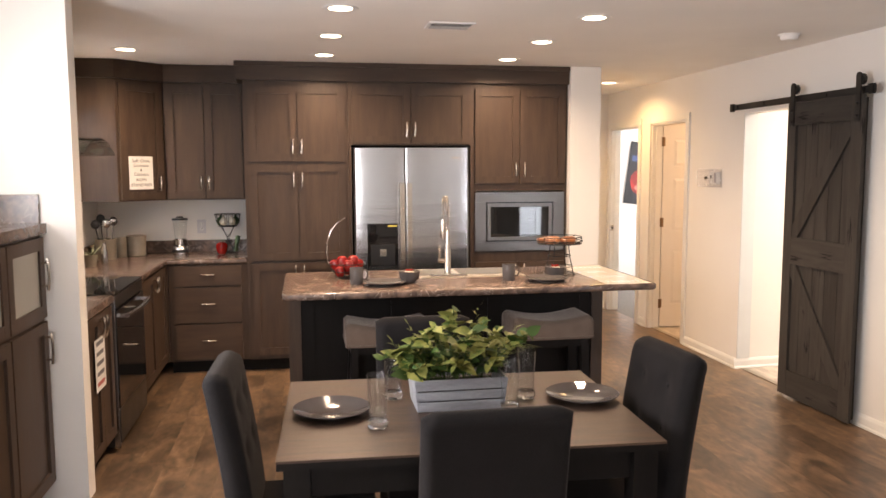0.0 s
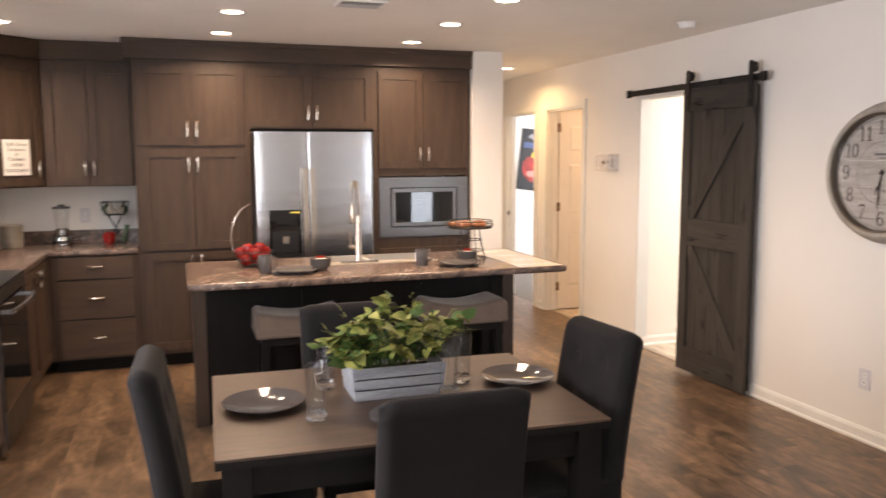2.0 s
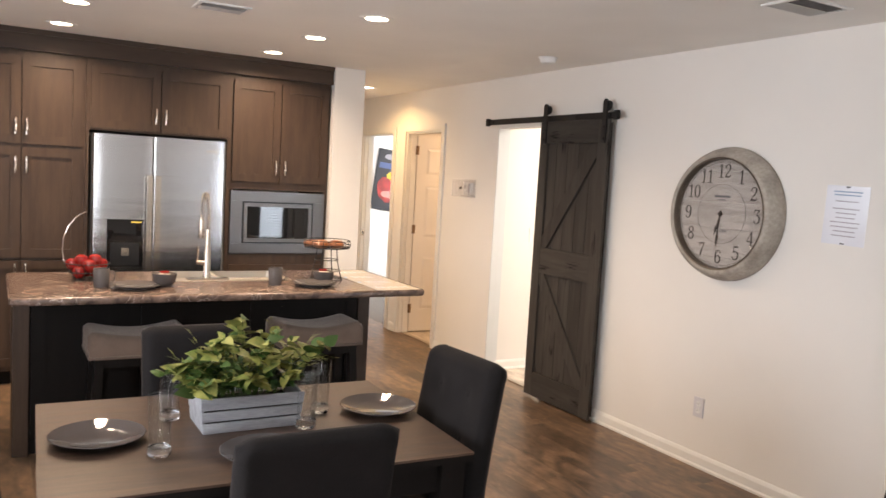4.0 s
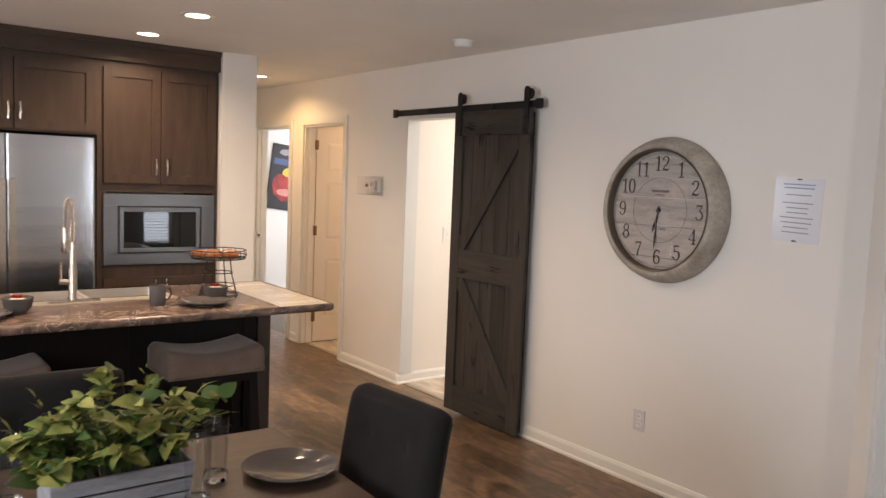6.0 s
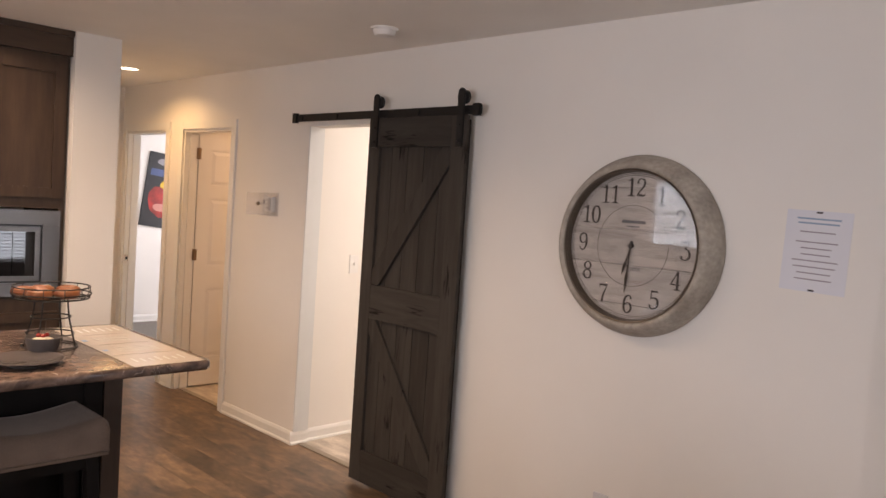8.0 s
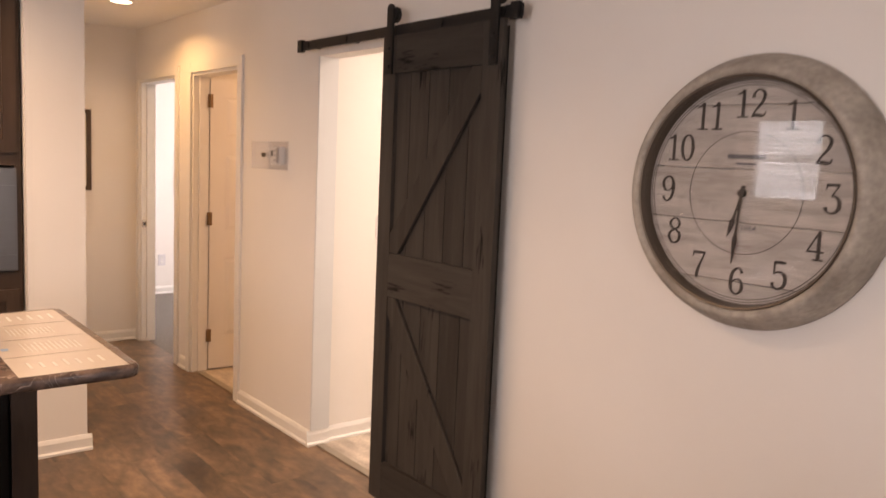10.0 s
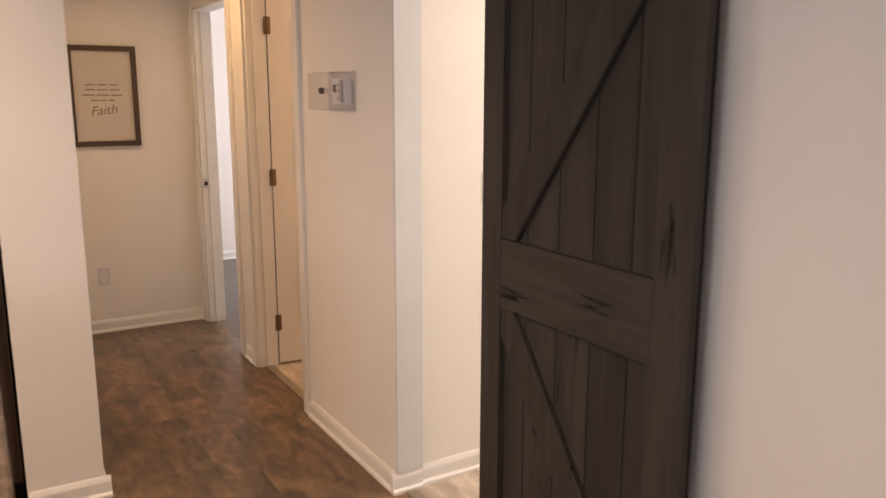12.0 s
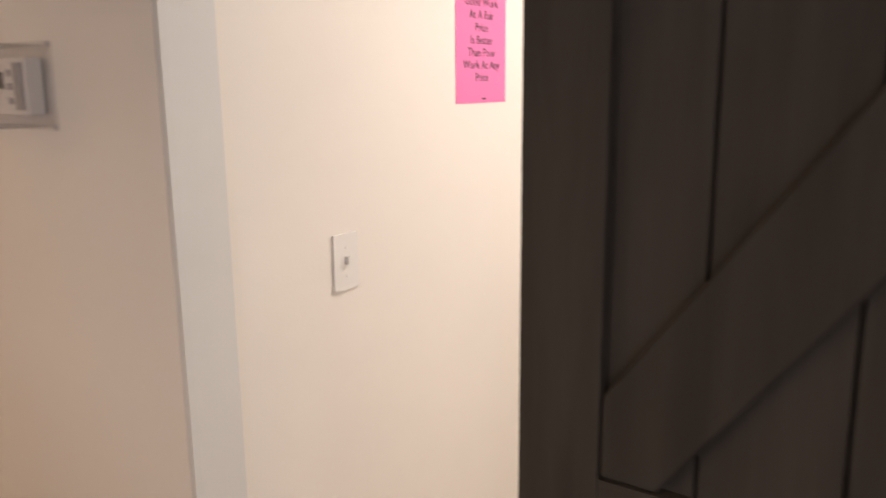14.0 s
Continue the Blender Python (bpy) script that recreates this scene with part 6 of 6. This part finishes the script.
part("arm", tube([(0, 0.0, 0.27), (0, 0.17, 0.285)], 0.006), NICKEL, tp, "", True)
part("lever", merged(tube([(-0.018, 0, 0.10), (-0.062, 0, 0.105)], 0.014, 14), tube([(-0.056, 0, 0.105), (-0.058, -0.01, 0.20)], 0.006)), NICKEL, tp, "", True)


# ---- crockery ----
def plate(x, y, z, label, r=0.135, group="grey dinner plates"):
    p = thing("plate", (x, y, z), label, "plate", group)
    part("dish", lathe([(0, 0.004), (r * 0.58, 0.004), (r * 0.66, 0.007), (r * 0.97, 0.021), (r, 0.024), (r * 0.985, 0.0255), (r * 0.66, 0.012), (r * 0.57, 0.0085), (0, 0.008)], 56), CERAMIC, p, "", True)
    part("foot_ring", lathe([(r * 0.5, 0.0), (r * 0.53, 0.0), (r * 0.53, 0.0045), (r * 0.5, 0.0045)], 40), CERAMIC, p)


TT = 0.7525
plate(0.420, 2.982, TT, "shiny grey dinner plate on the dining table", 0.137)
plate(1.352, 2.996, TT, "shiny grey dinner plate by the tufted chair", 0.137)
plate(0.850, 2.685, TT, "shiny grey dinner plate before the near chair", 0.137)
plate(0.803, 4.950, IT, "shiny grey dinner plate on the island", 0.132)
plate(1.812, 4.918, IT, "shiny grey dinner plate on the island near the wire stand", 0.132)


def mug(x, y, turn):
    m = thing("mug", (x, y, IT), "dark grey ceramic mug on the island", "mug", "grey mugs")
    m.matrix_world = pose(x, y, IT, 0, 0, turn)
    part("cup", lathe([(0, 0), (0.036, 0), (0.039, 0.006), (0.042, 0.10), (0.0405, 0.102), (0.038, 0.10), (0.036, 0.012), (0, 0.010)], 32), CERAMIC, m, "", True)
    part("handle", tube([(0.040, 0, 0.082), (0.058, 0, 0.086), (0.070, 0, 0.070), (0.070, 0, 0.045), (0.058, 0, 0.026), (0.039, 0, 0.028)], 0.0055, 10), CERAMIC, m, "", True)


mug(0.642, 5.015, 10)
mug(1.592, 4.995, 10)


def bowl(x, y):
    b = thing("bowl", (x, y, IT), "dark grey bowl on the island", "bowl", "grey bowls")
    part("dish", lathe([(0, 0), (0.036, 0), (0.040, 0.004), (0.060, 0.030), (0.067, 0.072), (0.065, 0.074), (0.062, 0.070), (0.054, 0.034), (0.036, 0.012), (0, 0.010)], 40), CERAMIC, b, "", True)
    f = thing("dessert_topping", (x, y, IT + 0.050), "white cream with red berries in a grey bowl", "food")
    part("cream", lathe([(0, 0.022), (0.030, 0.018), (0.050, 0.008), (0.0575, 0.0)], 24), GARLIC, f, "", True)
    for k, (bx, by) in enumerate(((0.0, 0.0), (0.018, 0.012), (-0.012, 0.016))):
        part("berry", moved(lathe([(0, 0), (0.008, 0.003), (0.010, 0.010), (0.006, 0.016), (0, 0.018)], 12), pose(bx, by, 0.018)), VEGRED, f, "", True)


bowl(0.965, 5.015)
bowl(1.915, 5.055)
# fruit bowl of wire with a curved hook
fb = thing("wire_fruit_bowl", (0.600, 5.320, IT), "black wire fruit bowl with a tall curved hook", "fruit bowl")
for r, z in ((0.060, 0.004), (0.095, 0.045), (0.118, 0.095)):
    part("ring", tube([(r * math.cos(a), r * math.sin(a), z) for a in [2 * math.pi * i / 32 for i in range(32)]], 0.0028, 6, True), IRON, fb)
for i in range(14):
    a = 2 * math.pi * i / 14
    part("wire", tube([(r * math.cos(a), r * math.sin(a), z) for r, z in ((0.06, 0.004), (0.080, 0.02), (0.095, 0.045), (0.118, 0.095))], 0.0018, 5), IRON, fb)
part("hook", tube([(-0.118, 0, 0.095), (-0.128, 0, 0.16), (-0.125, 0, 0.23), (-0.10, 0, 0.30), (-0.06, 0, 0.355), (-0.01, 0, 0.385)], 0.0035, 8), NICKEL, fb, "bent metal hook", True)
for k, (ax, ay, az) in enumerate(((-0.045, -0.035, 0.012), (0.045, -0.030, 0.012), (0.0, 0.05, 0.012), (-0.075, 0.02, 0.050), (0.075, 0.025, 0.050), (0.005, -0.062, 0.052), (-0.03, 0.0, 0.074), (0.042, 0.010, 0.076))):
    a = thing("red_apple", (0.600 + ax, 5.320 + ay, IT + az), "glossy red apple in the wire bowl", "apple", "apples in the bowl")
    r = 0.037
    part("fruit", lathe([(0, 0.006), (r * 0.4, 0.0), (r * 0.85, r * 0.4), (r, r * 1.0), (r * 0.85, r * 1.55), (r * 0.45, r * 1.8), (r * 0.12, r * 1.68), (0, r * 1.6)], 22), VEGRED, a, "", True)
    part("stem", tube([(0, 0, r * 1.6), (0.003, 0, r * 2.0)], 0.0015, 5), DARKWOOD, a)
# wire stand with pastries
ws = thing("wire_cake_stand", (1.995, 5.218, IT), "black wire stand with a ringed top tray", "cake stand")
for r, z in ((0.145, 0.250), (0.150, 0.222), (0.143, 0.205), (0.075, 0.125), (0.090, 0.055), (0.105, 0.004)):
    part("ring", tube([(r * math.cos(a), r * math.sin(a), z) for a in [2 * math.pi * i / 36 for i in range(36)]], 0.0032, 6, True), IRON, ws)
for i in range(4):
    a = 2 * math.pi * (i + 0.5) / 4
    part("leg", tube([(0.105 * math.cos(a), 0.105 * math.sin(a), 0.004), (0.075 * math.cos(a), 0.075 * math.sin(a), 0.125), (0.066 * math.cos(a), 0.066 * math.sin(a), 0.205)], 0.0035, 6), IRON, ws)
for i in range(7):
    o = -0.12 + 0.04 * i
    h = math.sqrt(0.143 ** 2 - o * o)
    part("wire", tube([(-h, o, 0.205), (h, o, 0.205)], 0.002, 5), IRON, ws)
for i in range(12):
    a = 2 * math.pi * i / 12
    part("upright", tube([(0.143 * math.cos(a), 0.143 * math.sin(a), 0.205), (0.15 * math.cos(a), 0.15 * math.sin(a), 0.222), (0.145 * math.cos(a), 0.145 * math.sin(a), 0.25)], 0.002, 5), IRON, ws)
PASTRY = material("baked_pastry", (0.27, 0.095, 0.028), 0.35, second=(0.12, 0.036, 0.012), scale=14, bump=0.3, bump_scale=60)
for k, (px, py) in enumerate(((-0.065, -0.055), (0.035, -0.070), (0.075, 0.03), (-0.02, 0.06), (-0.095, 0.04))):
    d = thing("doughnut", (1.995 + px, 5.218 + py, IT + 0.2075), "brown glazed doughnut on the wire stand", "doughnut", "doughnuts on the stand")
    part("ring", lathe([(0.016 + 0.0, 0.018), (0.019, 0.030), (0.032, 0.038), (0.046, 0.030), (0.050, 0.018), (0.044, 0.004), (0.032, 0.0), (0.020, 0.004), (0.016, 0.018)], 26), PASTRY, d, "", True)
# laminated sheets on the island end
BEIGEPAPER = material("laminated_beige_paper", (0.50, 0.45, 0.40), 0.16, vary=0.06, scale=8, rough_vary=0.03)
for i in range(4):
    y0 = 4.702 + i * 0.2275
    kinds = [[(-0.10 + 0.032 * k, -0.092 + 0.032 * k, -0.035, 0.035 - 0.01 * (k % 3), PALEINK) for k in range(7)],
             [(-0.13, -0.11, -0.02, 0.01, BLUEINK)] + [(-0.07 + 0.014 * k, -0.067 + 0.014 * k, -0.06, 0.06 - 0.012 * (k % 3), PALEINK) for k in range(12)],
             [(-0.13, -0.11, -0.02, 0.015, BLUEINK)] + [(-0.07 + 0.013 * k, -0.067 + 0.013 * k, -0.05, 0.05 - 0.01 * (k % 2), PALEINK) for k in range(11)],
             [(-0.10 + 0.034 * k, -0.091 + 0.034 * k, -0.04, 0.04 - 0.012 * (k % 2), PALEINK) for k in range(7)]][i]
    sheet("laminated_sheet", 0.288, 0.223, pose(2.272, y0 + 0.1115, IT, -90, 0, 0), "laminated printed sheet lying on the island end", kinds, BEIGEPAPER, category="paper sheet")


# ---- table setting ----
def tumbler(x, y):
    g = thing("drinking_glass", (x, y, TT), "tall clear drinking glass with heavy base", "glass", "tall glasses on the table")
    def fluted(profile):
        bm = lathe(profile, 48)
        for v in bm.verts:
            if v.co.z < 0.07:
                k = 1 + 0.07 * (1 - v.co.z / 0.07) * math.cos(6 * math.atan2(v.co.y, v.co.x) + 40 * v.co.z)
                v.co.x, v.co.y = v.co.x * k, v.co.y * k
        return bm
    part("bowl", fluted([(0.0308, 0.0262), (0.030, 0.03), (0.031, 0.08), (0.036, 0.180), (0.0355, 0.182), (0.0345, 0.180), (0.0295, 0.08), (0.0255, 0.036), (0.019, 0.0265)]), TUMBLER, g, "thin clear glass wall", True)
    part("heel", fluted([(0, 0.0), (0.029, 0.0), (0.032, 0.005), (0.0310, 0.026), (0.0185, 0.0262), (0, 0.022)]), HEEL, g, "heavy fluted glass base", 40)


for gx, gy in ((0.566, 2.800), (0.655, 3.130), (1.048, 2.905), (1.150, 3.048)):
    tumbler(gx, gy)

PW = material("whitewashed_slats", (0.42, 0.43, 0.46), 0.55, second=(0.28, 0.28, 0.30), scale=6, stretch=(0.7, 5, 5), fine=0.12, rand=0.06)
PX, PY = 0.877, 3.025
pb = thing("planter_box", (PX, PY, TT), "pale grey wooden slatted planter box", "planter")
fl = 0.10
def flared_slat(side, z0, z1):
    """A slat on one side of the flared box."""
    hw, hd = 0.158, 0.095
    bm = bmesh.new()
    t = 0.010
    def corner(u, z, inner):
        o = fl * z - (t if inner else 0)
        w, d = hw + o, hd + o
        return {"front": (u * (w + (t if inner else 0)), -d, z), "back": (u * (w + (t if inner else 0)), d, z), "left": (-w, u * (d - 0.0105 + (t if inner else 0)), z), "right": (w, u * (d - 0.0105 + (t if inner else 0)), z)}[side]
    vs = {}
    for u in (-1, 1):
        for z in (z0, z1):
            for inner in (0, 1):
                vs[u, z, inner] = bm.verts.new(corner(u, z, inner))
    for f in (((-1, z0, 0), (1, z0, 0), (1, z1, 0), (-1, z1, 0)), ((-1, z0, 1), (-1, z1, 1), (1, z1, 1), (1, z0, 1)), ((-1, z1, 0), (1, z1, 0), (1, z1, 1), (-1, z1, 1)),
              ((-1, z0, 0), (-1, z0, 1), (1, z0, 1), (1, z0, 0)), ((-1, z0, 0), (-1, z1, 0), (-1, z1, 1), (-1, z0, 1)), ((1, z0, 0), (1, z0, 1), (1, z1, 1), (1, z1, 0))):
        bm.faces.new([vs[k] for k in f])
    bmesh.ops.recalc_face_normals(bm, faces=bm.faces)
    return bevel(bm, 0.0015, 1)
for side in ("front", "back"):
    for z0, z1 in ((0.0, 0.034), (0.040, 0.072), (0.078, 0.116)):
        part("slat", flared_slat(side, z0, z1), PW, pb)
for side in ("left", "right"):
    part("end_board", flared_slat(side, 0.0, 0.116), PW, pb)
part("bottom", boxes((-0.146, 0.146, -0.083, 0.083, 0.002, 0.010)), PW, pb)
part("soil", boxes((-0.150, 0.150, -0.086, 0.086, 0.0102, 0.075)), material("soil", (0.03, 0.024, 0.018), 0.95, vary=0.4, scale=40), pb)

fo = thing("trailing_ivy", (PX, PY, TT + 0.07), "bushy variegated green ivy filling the planter", "plant")
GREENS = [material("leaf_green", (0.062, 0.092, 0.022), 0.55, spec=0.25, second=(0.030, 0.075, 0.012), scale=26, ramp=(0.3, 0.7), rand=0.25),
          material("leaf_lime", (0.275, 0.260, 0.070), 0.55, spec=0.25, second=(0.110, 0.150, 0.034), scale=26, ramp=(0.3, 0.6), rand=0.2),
          # shade inside the bush, put into the leaf colour
          material("leaf_shaded", (0.030, 0.075, 0.016), 0.40, second=(0.014, 0.036, 0.010), scale=26, rand=0.25)]


def leaf_mesh(w, ln, droop, mat):
    """A pointed heart-shaped leaf along +y with a folded midrib."""
    bm = bmesh.new()
    prof = [(0.0, 0.02), (0.06, 0.34), (0.22, 0.50), (0.45, 0.46), (0.70, 0.29), (0.88, 0.12), (1.0, 0.0)]
    rows = []
    for t, h in prof:
        z = -droop * ln * t * t
        y = ln * t
        if h == 0:
            rows.append([bm.verts.new((0, y, z))])
        else:
            rows.append([bm.verts.new((-h * w, y - 0.05 * ln * (t < 0.1), z + 0.18 * h * w)), bm.verts.new((0, y, z)), bm.verts.new((h * w, y - 0.05 * ln * (t < 0.1), z + 0.18 * h * w))])
    for a, b in zip(rows, rows[1:]):
        if len(b) == 1:
            bm.faces.new((a[0], a[1], b[0]))
            bm.faces.new((a[1], a[2], b[0]))
        else:
            bm.faces.new((a[0], a[1], b[1], b[0]))
            bm.faces.new((a[1], a[2], b[2], b[1]))
    for f in bm.faces:
        f.smooth = True
    me = bpy.data.meshes.new("leaf")
    bm.to_mesh(me)
    bm.free()
    me.materials.append(mat)
    return me


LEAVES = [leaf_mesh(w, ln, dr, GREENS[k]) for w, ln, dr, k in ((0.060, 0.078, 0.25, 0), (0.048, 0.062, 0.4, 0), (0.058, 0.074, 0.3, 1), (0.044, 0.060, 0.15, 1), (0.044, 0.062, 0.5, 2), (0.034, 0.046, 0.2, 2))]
random.seed(11)
single, inner = 0, [[] for k in LEAVES]
for i in range(56):
    u, v = random.uniform(-1, 1), random.uniform(-1, 1)
    root = Vector((u * 0.12, v * 0.06, 0.0))
    reach = Vector((u * random.uniform(0.10, 0.17), v * random.uniform(0.05, 0.10), random.uniform(0.08, 0.265) * (1 - 0.30 * abs(u))))
    if i == 0:
        root, reach = Vector((-0.11, -0.03, 0.03)), Vector((-0.17, -0.03, 0.09))
    if i == 1:
        root, reach = Vector((0.11, 0.0, 0.03)), Vector((0.16, -0.02, 0.15))
    if i == 2:
        root, reach = Vector((-0.12, -0.05, 0.04)), Vector((-0.07, -0.06, 0.03))
    pts = [root + reach * t + Vector((0, 0, 0.05 * math.sin(t * math.pi) * (1 - reach.z))) for t in (0, 0.25, 0.5, 0.75, 1.0)]
    part("stem", tube(pts, 0.0016, 5), GREENS[0], fo)
    n = 13
    for k in range(n):
        t = 0.15 + 0.85 * k / (n - 1)
        p = root + reach * t + Vector((0, 0, 0.05 * math.sin(t * math.pi) * (1 - reach.z)))
        # inner leaves take the darker greens as painted shade, outer ones the lime
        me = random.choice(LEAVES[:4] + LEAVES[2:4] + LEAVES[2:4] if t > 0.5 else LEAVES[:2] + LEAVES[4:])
        out = math.atan2(reach.y + random.uniform(-0.1, 0.1), reach.x + random.uniform(-0.1, 0.1))
        s = random.uniform(0.42, 0.95)
        m = Matrix.Translation(p) @ Euler((random.uniform(-0.35, 0.8), random.uniform(-0.7, 0.7), out - math.pi / 2 + random.uniform(-1.4, 1.4))).to_matrix().to_4x4() @ Matrix.Diagonal((s, s, s, 1))
        tip = m @ Vector((0, 0.06, -0.012))
        if min(tip.z, p.z) < 0.066:
            m = Matrix.Translation((0, 0, 0.066 - min(tip.z, p.z))) @ m
        if t > 0.55 and single < 300:
            ob = new("leaf", me)
            ob.parent = fo
            ob.matrix_basis = m
            single += 1
        else:
            inner[LEAVES.index(me)].append(m)
# feathery grass sprigs among the ivy
bm = bmesh.new()
for cx, cy, lean, rise in ((-0.13, -0.03, -0.10, 0.10), (0.13, 0.02, 0.10, 0.15), (0.11, -0.04, 0.13, 0.08), (-0.02, -0.05, 0.02, 0.12), (-0.10, 0.04, -0.07, 0.16), (0.04, 0.03, 0.05, 0.22)):
    for j in range(16):
        t = j / 15
        base = Vector((cx + lean * t, cy, 0.06 + rise * t))
        tip = base + Vector((lean * 0.35 + random.uniform(-0.035, 0.035), random.uniform(-0.045, 0.045), random.uniform(-0.005, 0.04)))
        side = (tip - base).cross(Vector((0, 0, 1))).normalized() * 0.0022
        mid = (base + tip) / 2 + Vector((0, 0, 0.006))
        a, b, c, d = (bm.verts.new(v) for v in (base, mid + side, tip, mid - side))
        bm.faces.new((a, b, c, d))
sprig = part("sprig_blades", bm, GREENS[1], fo)
sprig["kind"] = "stuff"
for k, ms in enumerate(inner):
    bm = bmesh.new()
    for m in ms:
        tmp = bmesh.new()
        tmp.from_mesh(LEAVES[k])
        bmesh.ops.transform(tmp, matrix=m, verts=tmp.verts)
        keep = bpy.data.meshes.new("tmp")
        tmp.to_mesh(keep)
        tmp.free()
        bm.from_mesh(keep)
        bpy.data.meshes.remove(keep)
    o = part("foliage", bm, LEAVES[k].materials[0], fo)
    o["kind"] = "stuff"

# thin black cord at the island foot
cr = thing("power_cord", (2.25, 5.2, 0.0), "thin black power cord by the island foot", "cable")
part("cord", tube([(0.0, 0.02, 0.10), (0.03, 0.0, 0.11), (0.05, -0.01, 0.06), (0.045, -0.015, 0.006), (0.09, -0.05, 0.006), (0.06, -0.12, 0.006)], 0.004, 6), BLACK, cr, "", True)
# metal strip under the sliding door opening
structure("threshold_trim", boxes((EX + 0.030, EX + 0.075, BARN_OPEN[0], BARN_OPEN[1] - 0.001, 0.0012, 0.006), w=0.002), material("threshold_metal", (0.35, 0.30, 0.24), 0.4, 0.6), "thin metal floor strip in the doorway", "trim")
structure("threshold_trim", boxes((EX + 0.030, EX + 0.075, DOOR1[0] + 0.02, DOOR1[1] - 0.02, 0.0012, 0.006), w=0.002), bpy.data.materials["threshold_metal"], "thin metal floor strip in the bath doorway", "trim")


# ---- floor planks ----
def floor_planks():
    random.seed(5)
    pw, pl = 0.152, 0.914
    x0, x1, y0, y1 = WX, EX + 0.055, SY, HY
    bm = boxes((0.0002, pw - 0.0002, 0.0002, pl - 0.0002, -0.006, 0.0))
    full = bpy.data.meshes.new("plank")
    bm.to_mesh(full)
    bm.free()
    full.materials.append(PLANK)
    root = tagged(new("floor"), "brown wood-look plank floor with dark knots", "floor", "", "structure")
    rest = bmesh.new()
    count = 0
    nx = int((x1 - x0) / pw)
    for i in range(nx + 1):
        x = x0 + i * pw
        y = y0 - random.random() * pl
        while y < y1:
            a, b = max(y, y0), min(y + pl, y1)
            w = min(pw, x1 - x)
            seen = -0.8 < x < 3.8 and 2.2 < y < 8.8
            if seen and count < 300 and b - a > pl - 0.01 and w > pw - 0.001:
                ob = new("plank", full)
                ob.parent = root
                ob.location = (x, y, 0)
                count += 1
            elif b - a > 0.01 and w > 0.01:
                addbox(rest, x + 0.0002, x + w - 0.0002, a + 0.0002, b - 0.0002, -0.006, 0.0)
            y += pl
    o = part("planks", rest, PLANK, root)
    o["kind"] = "stuff"


floor_planks()
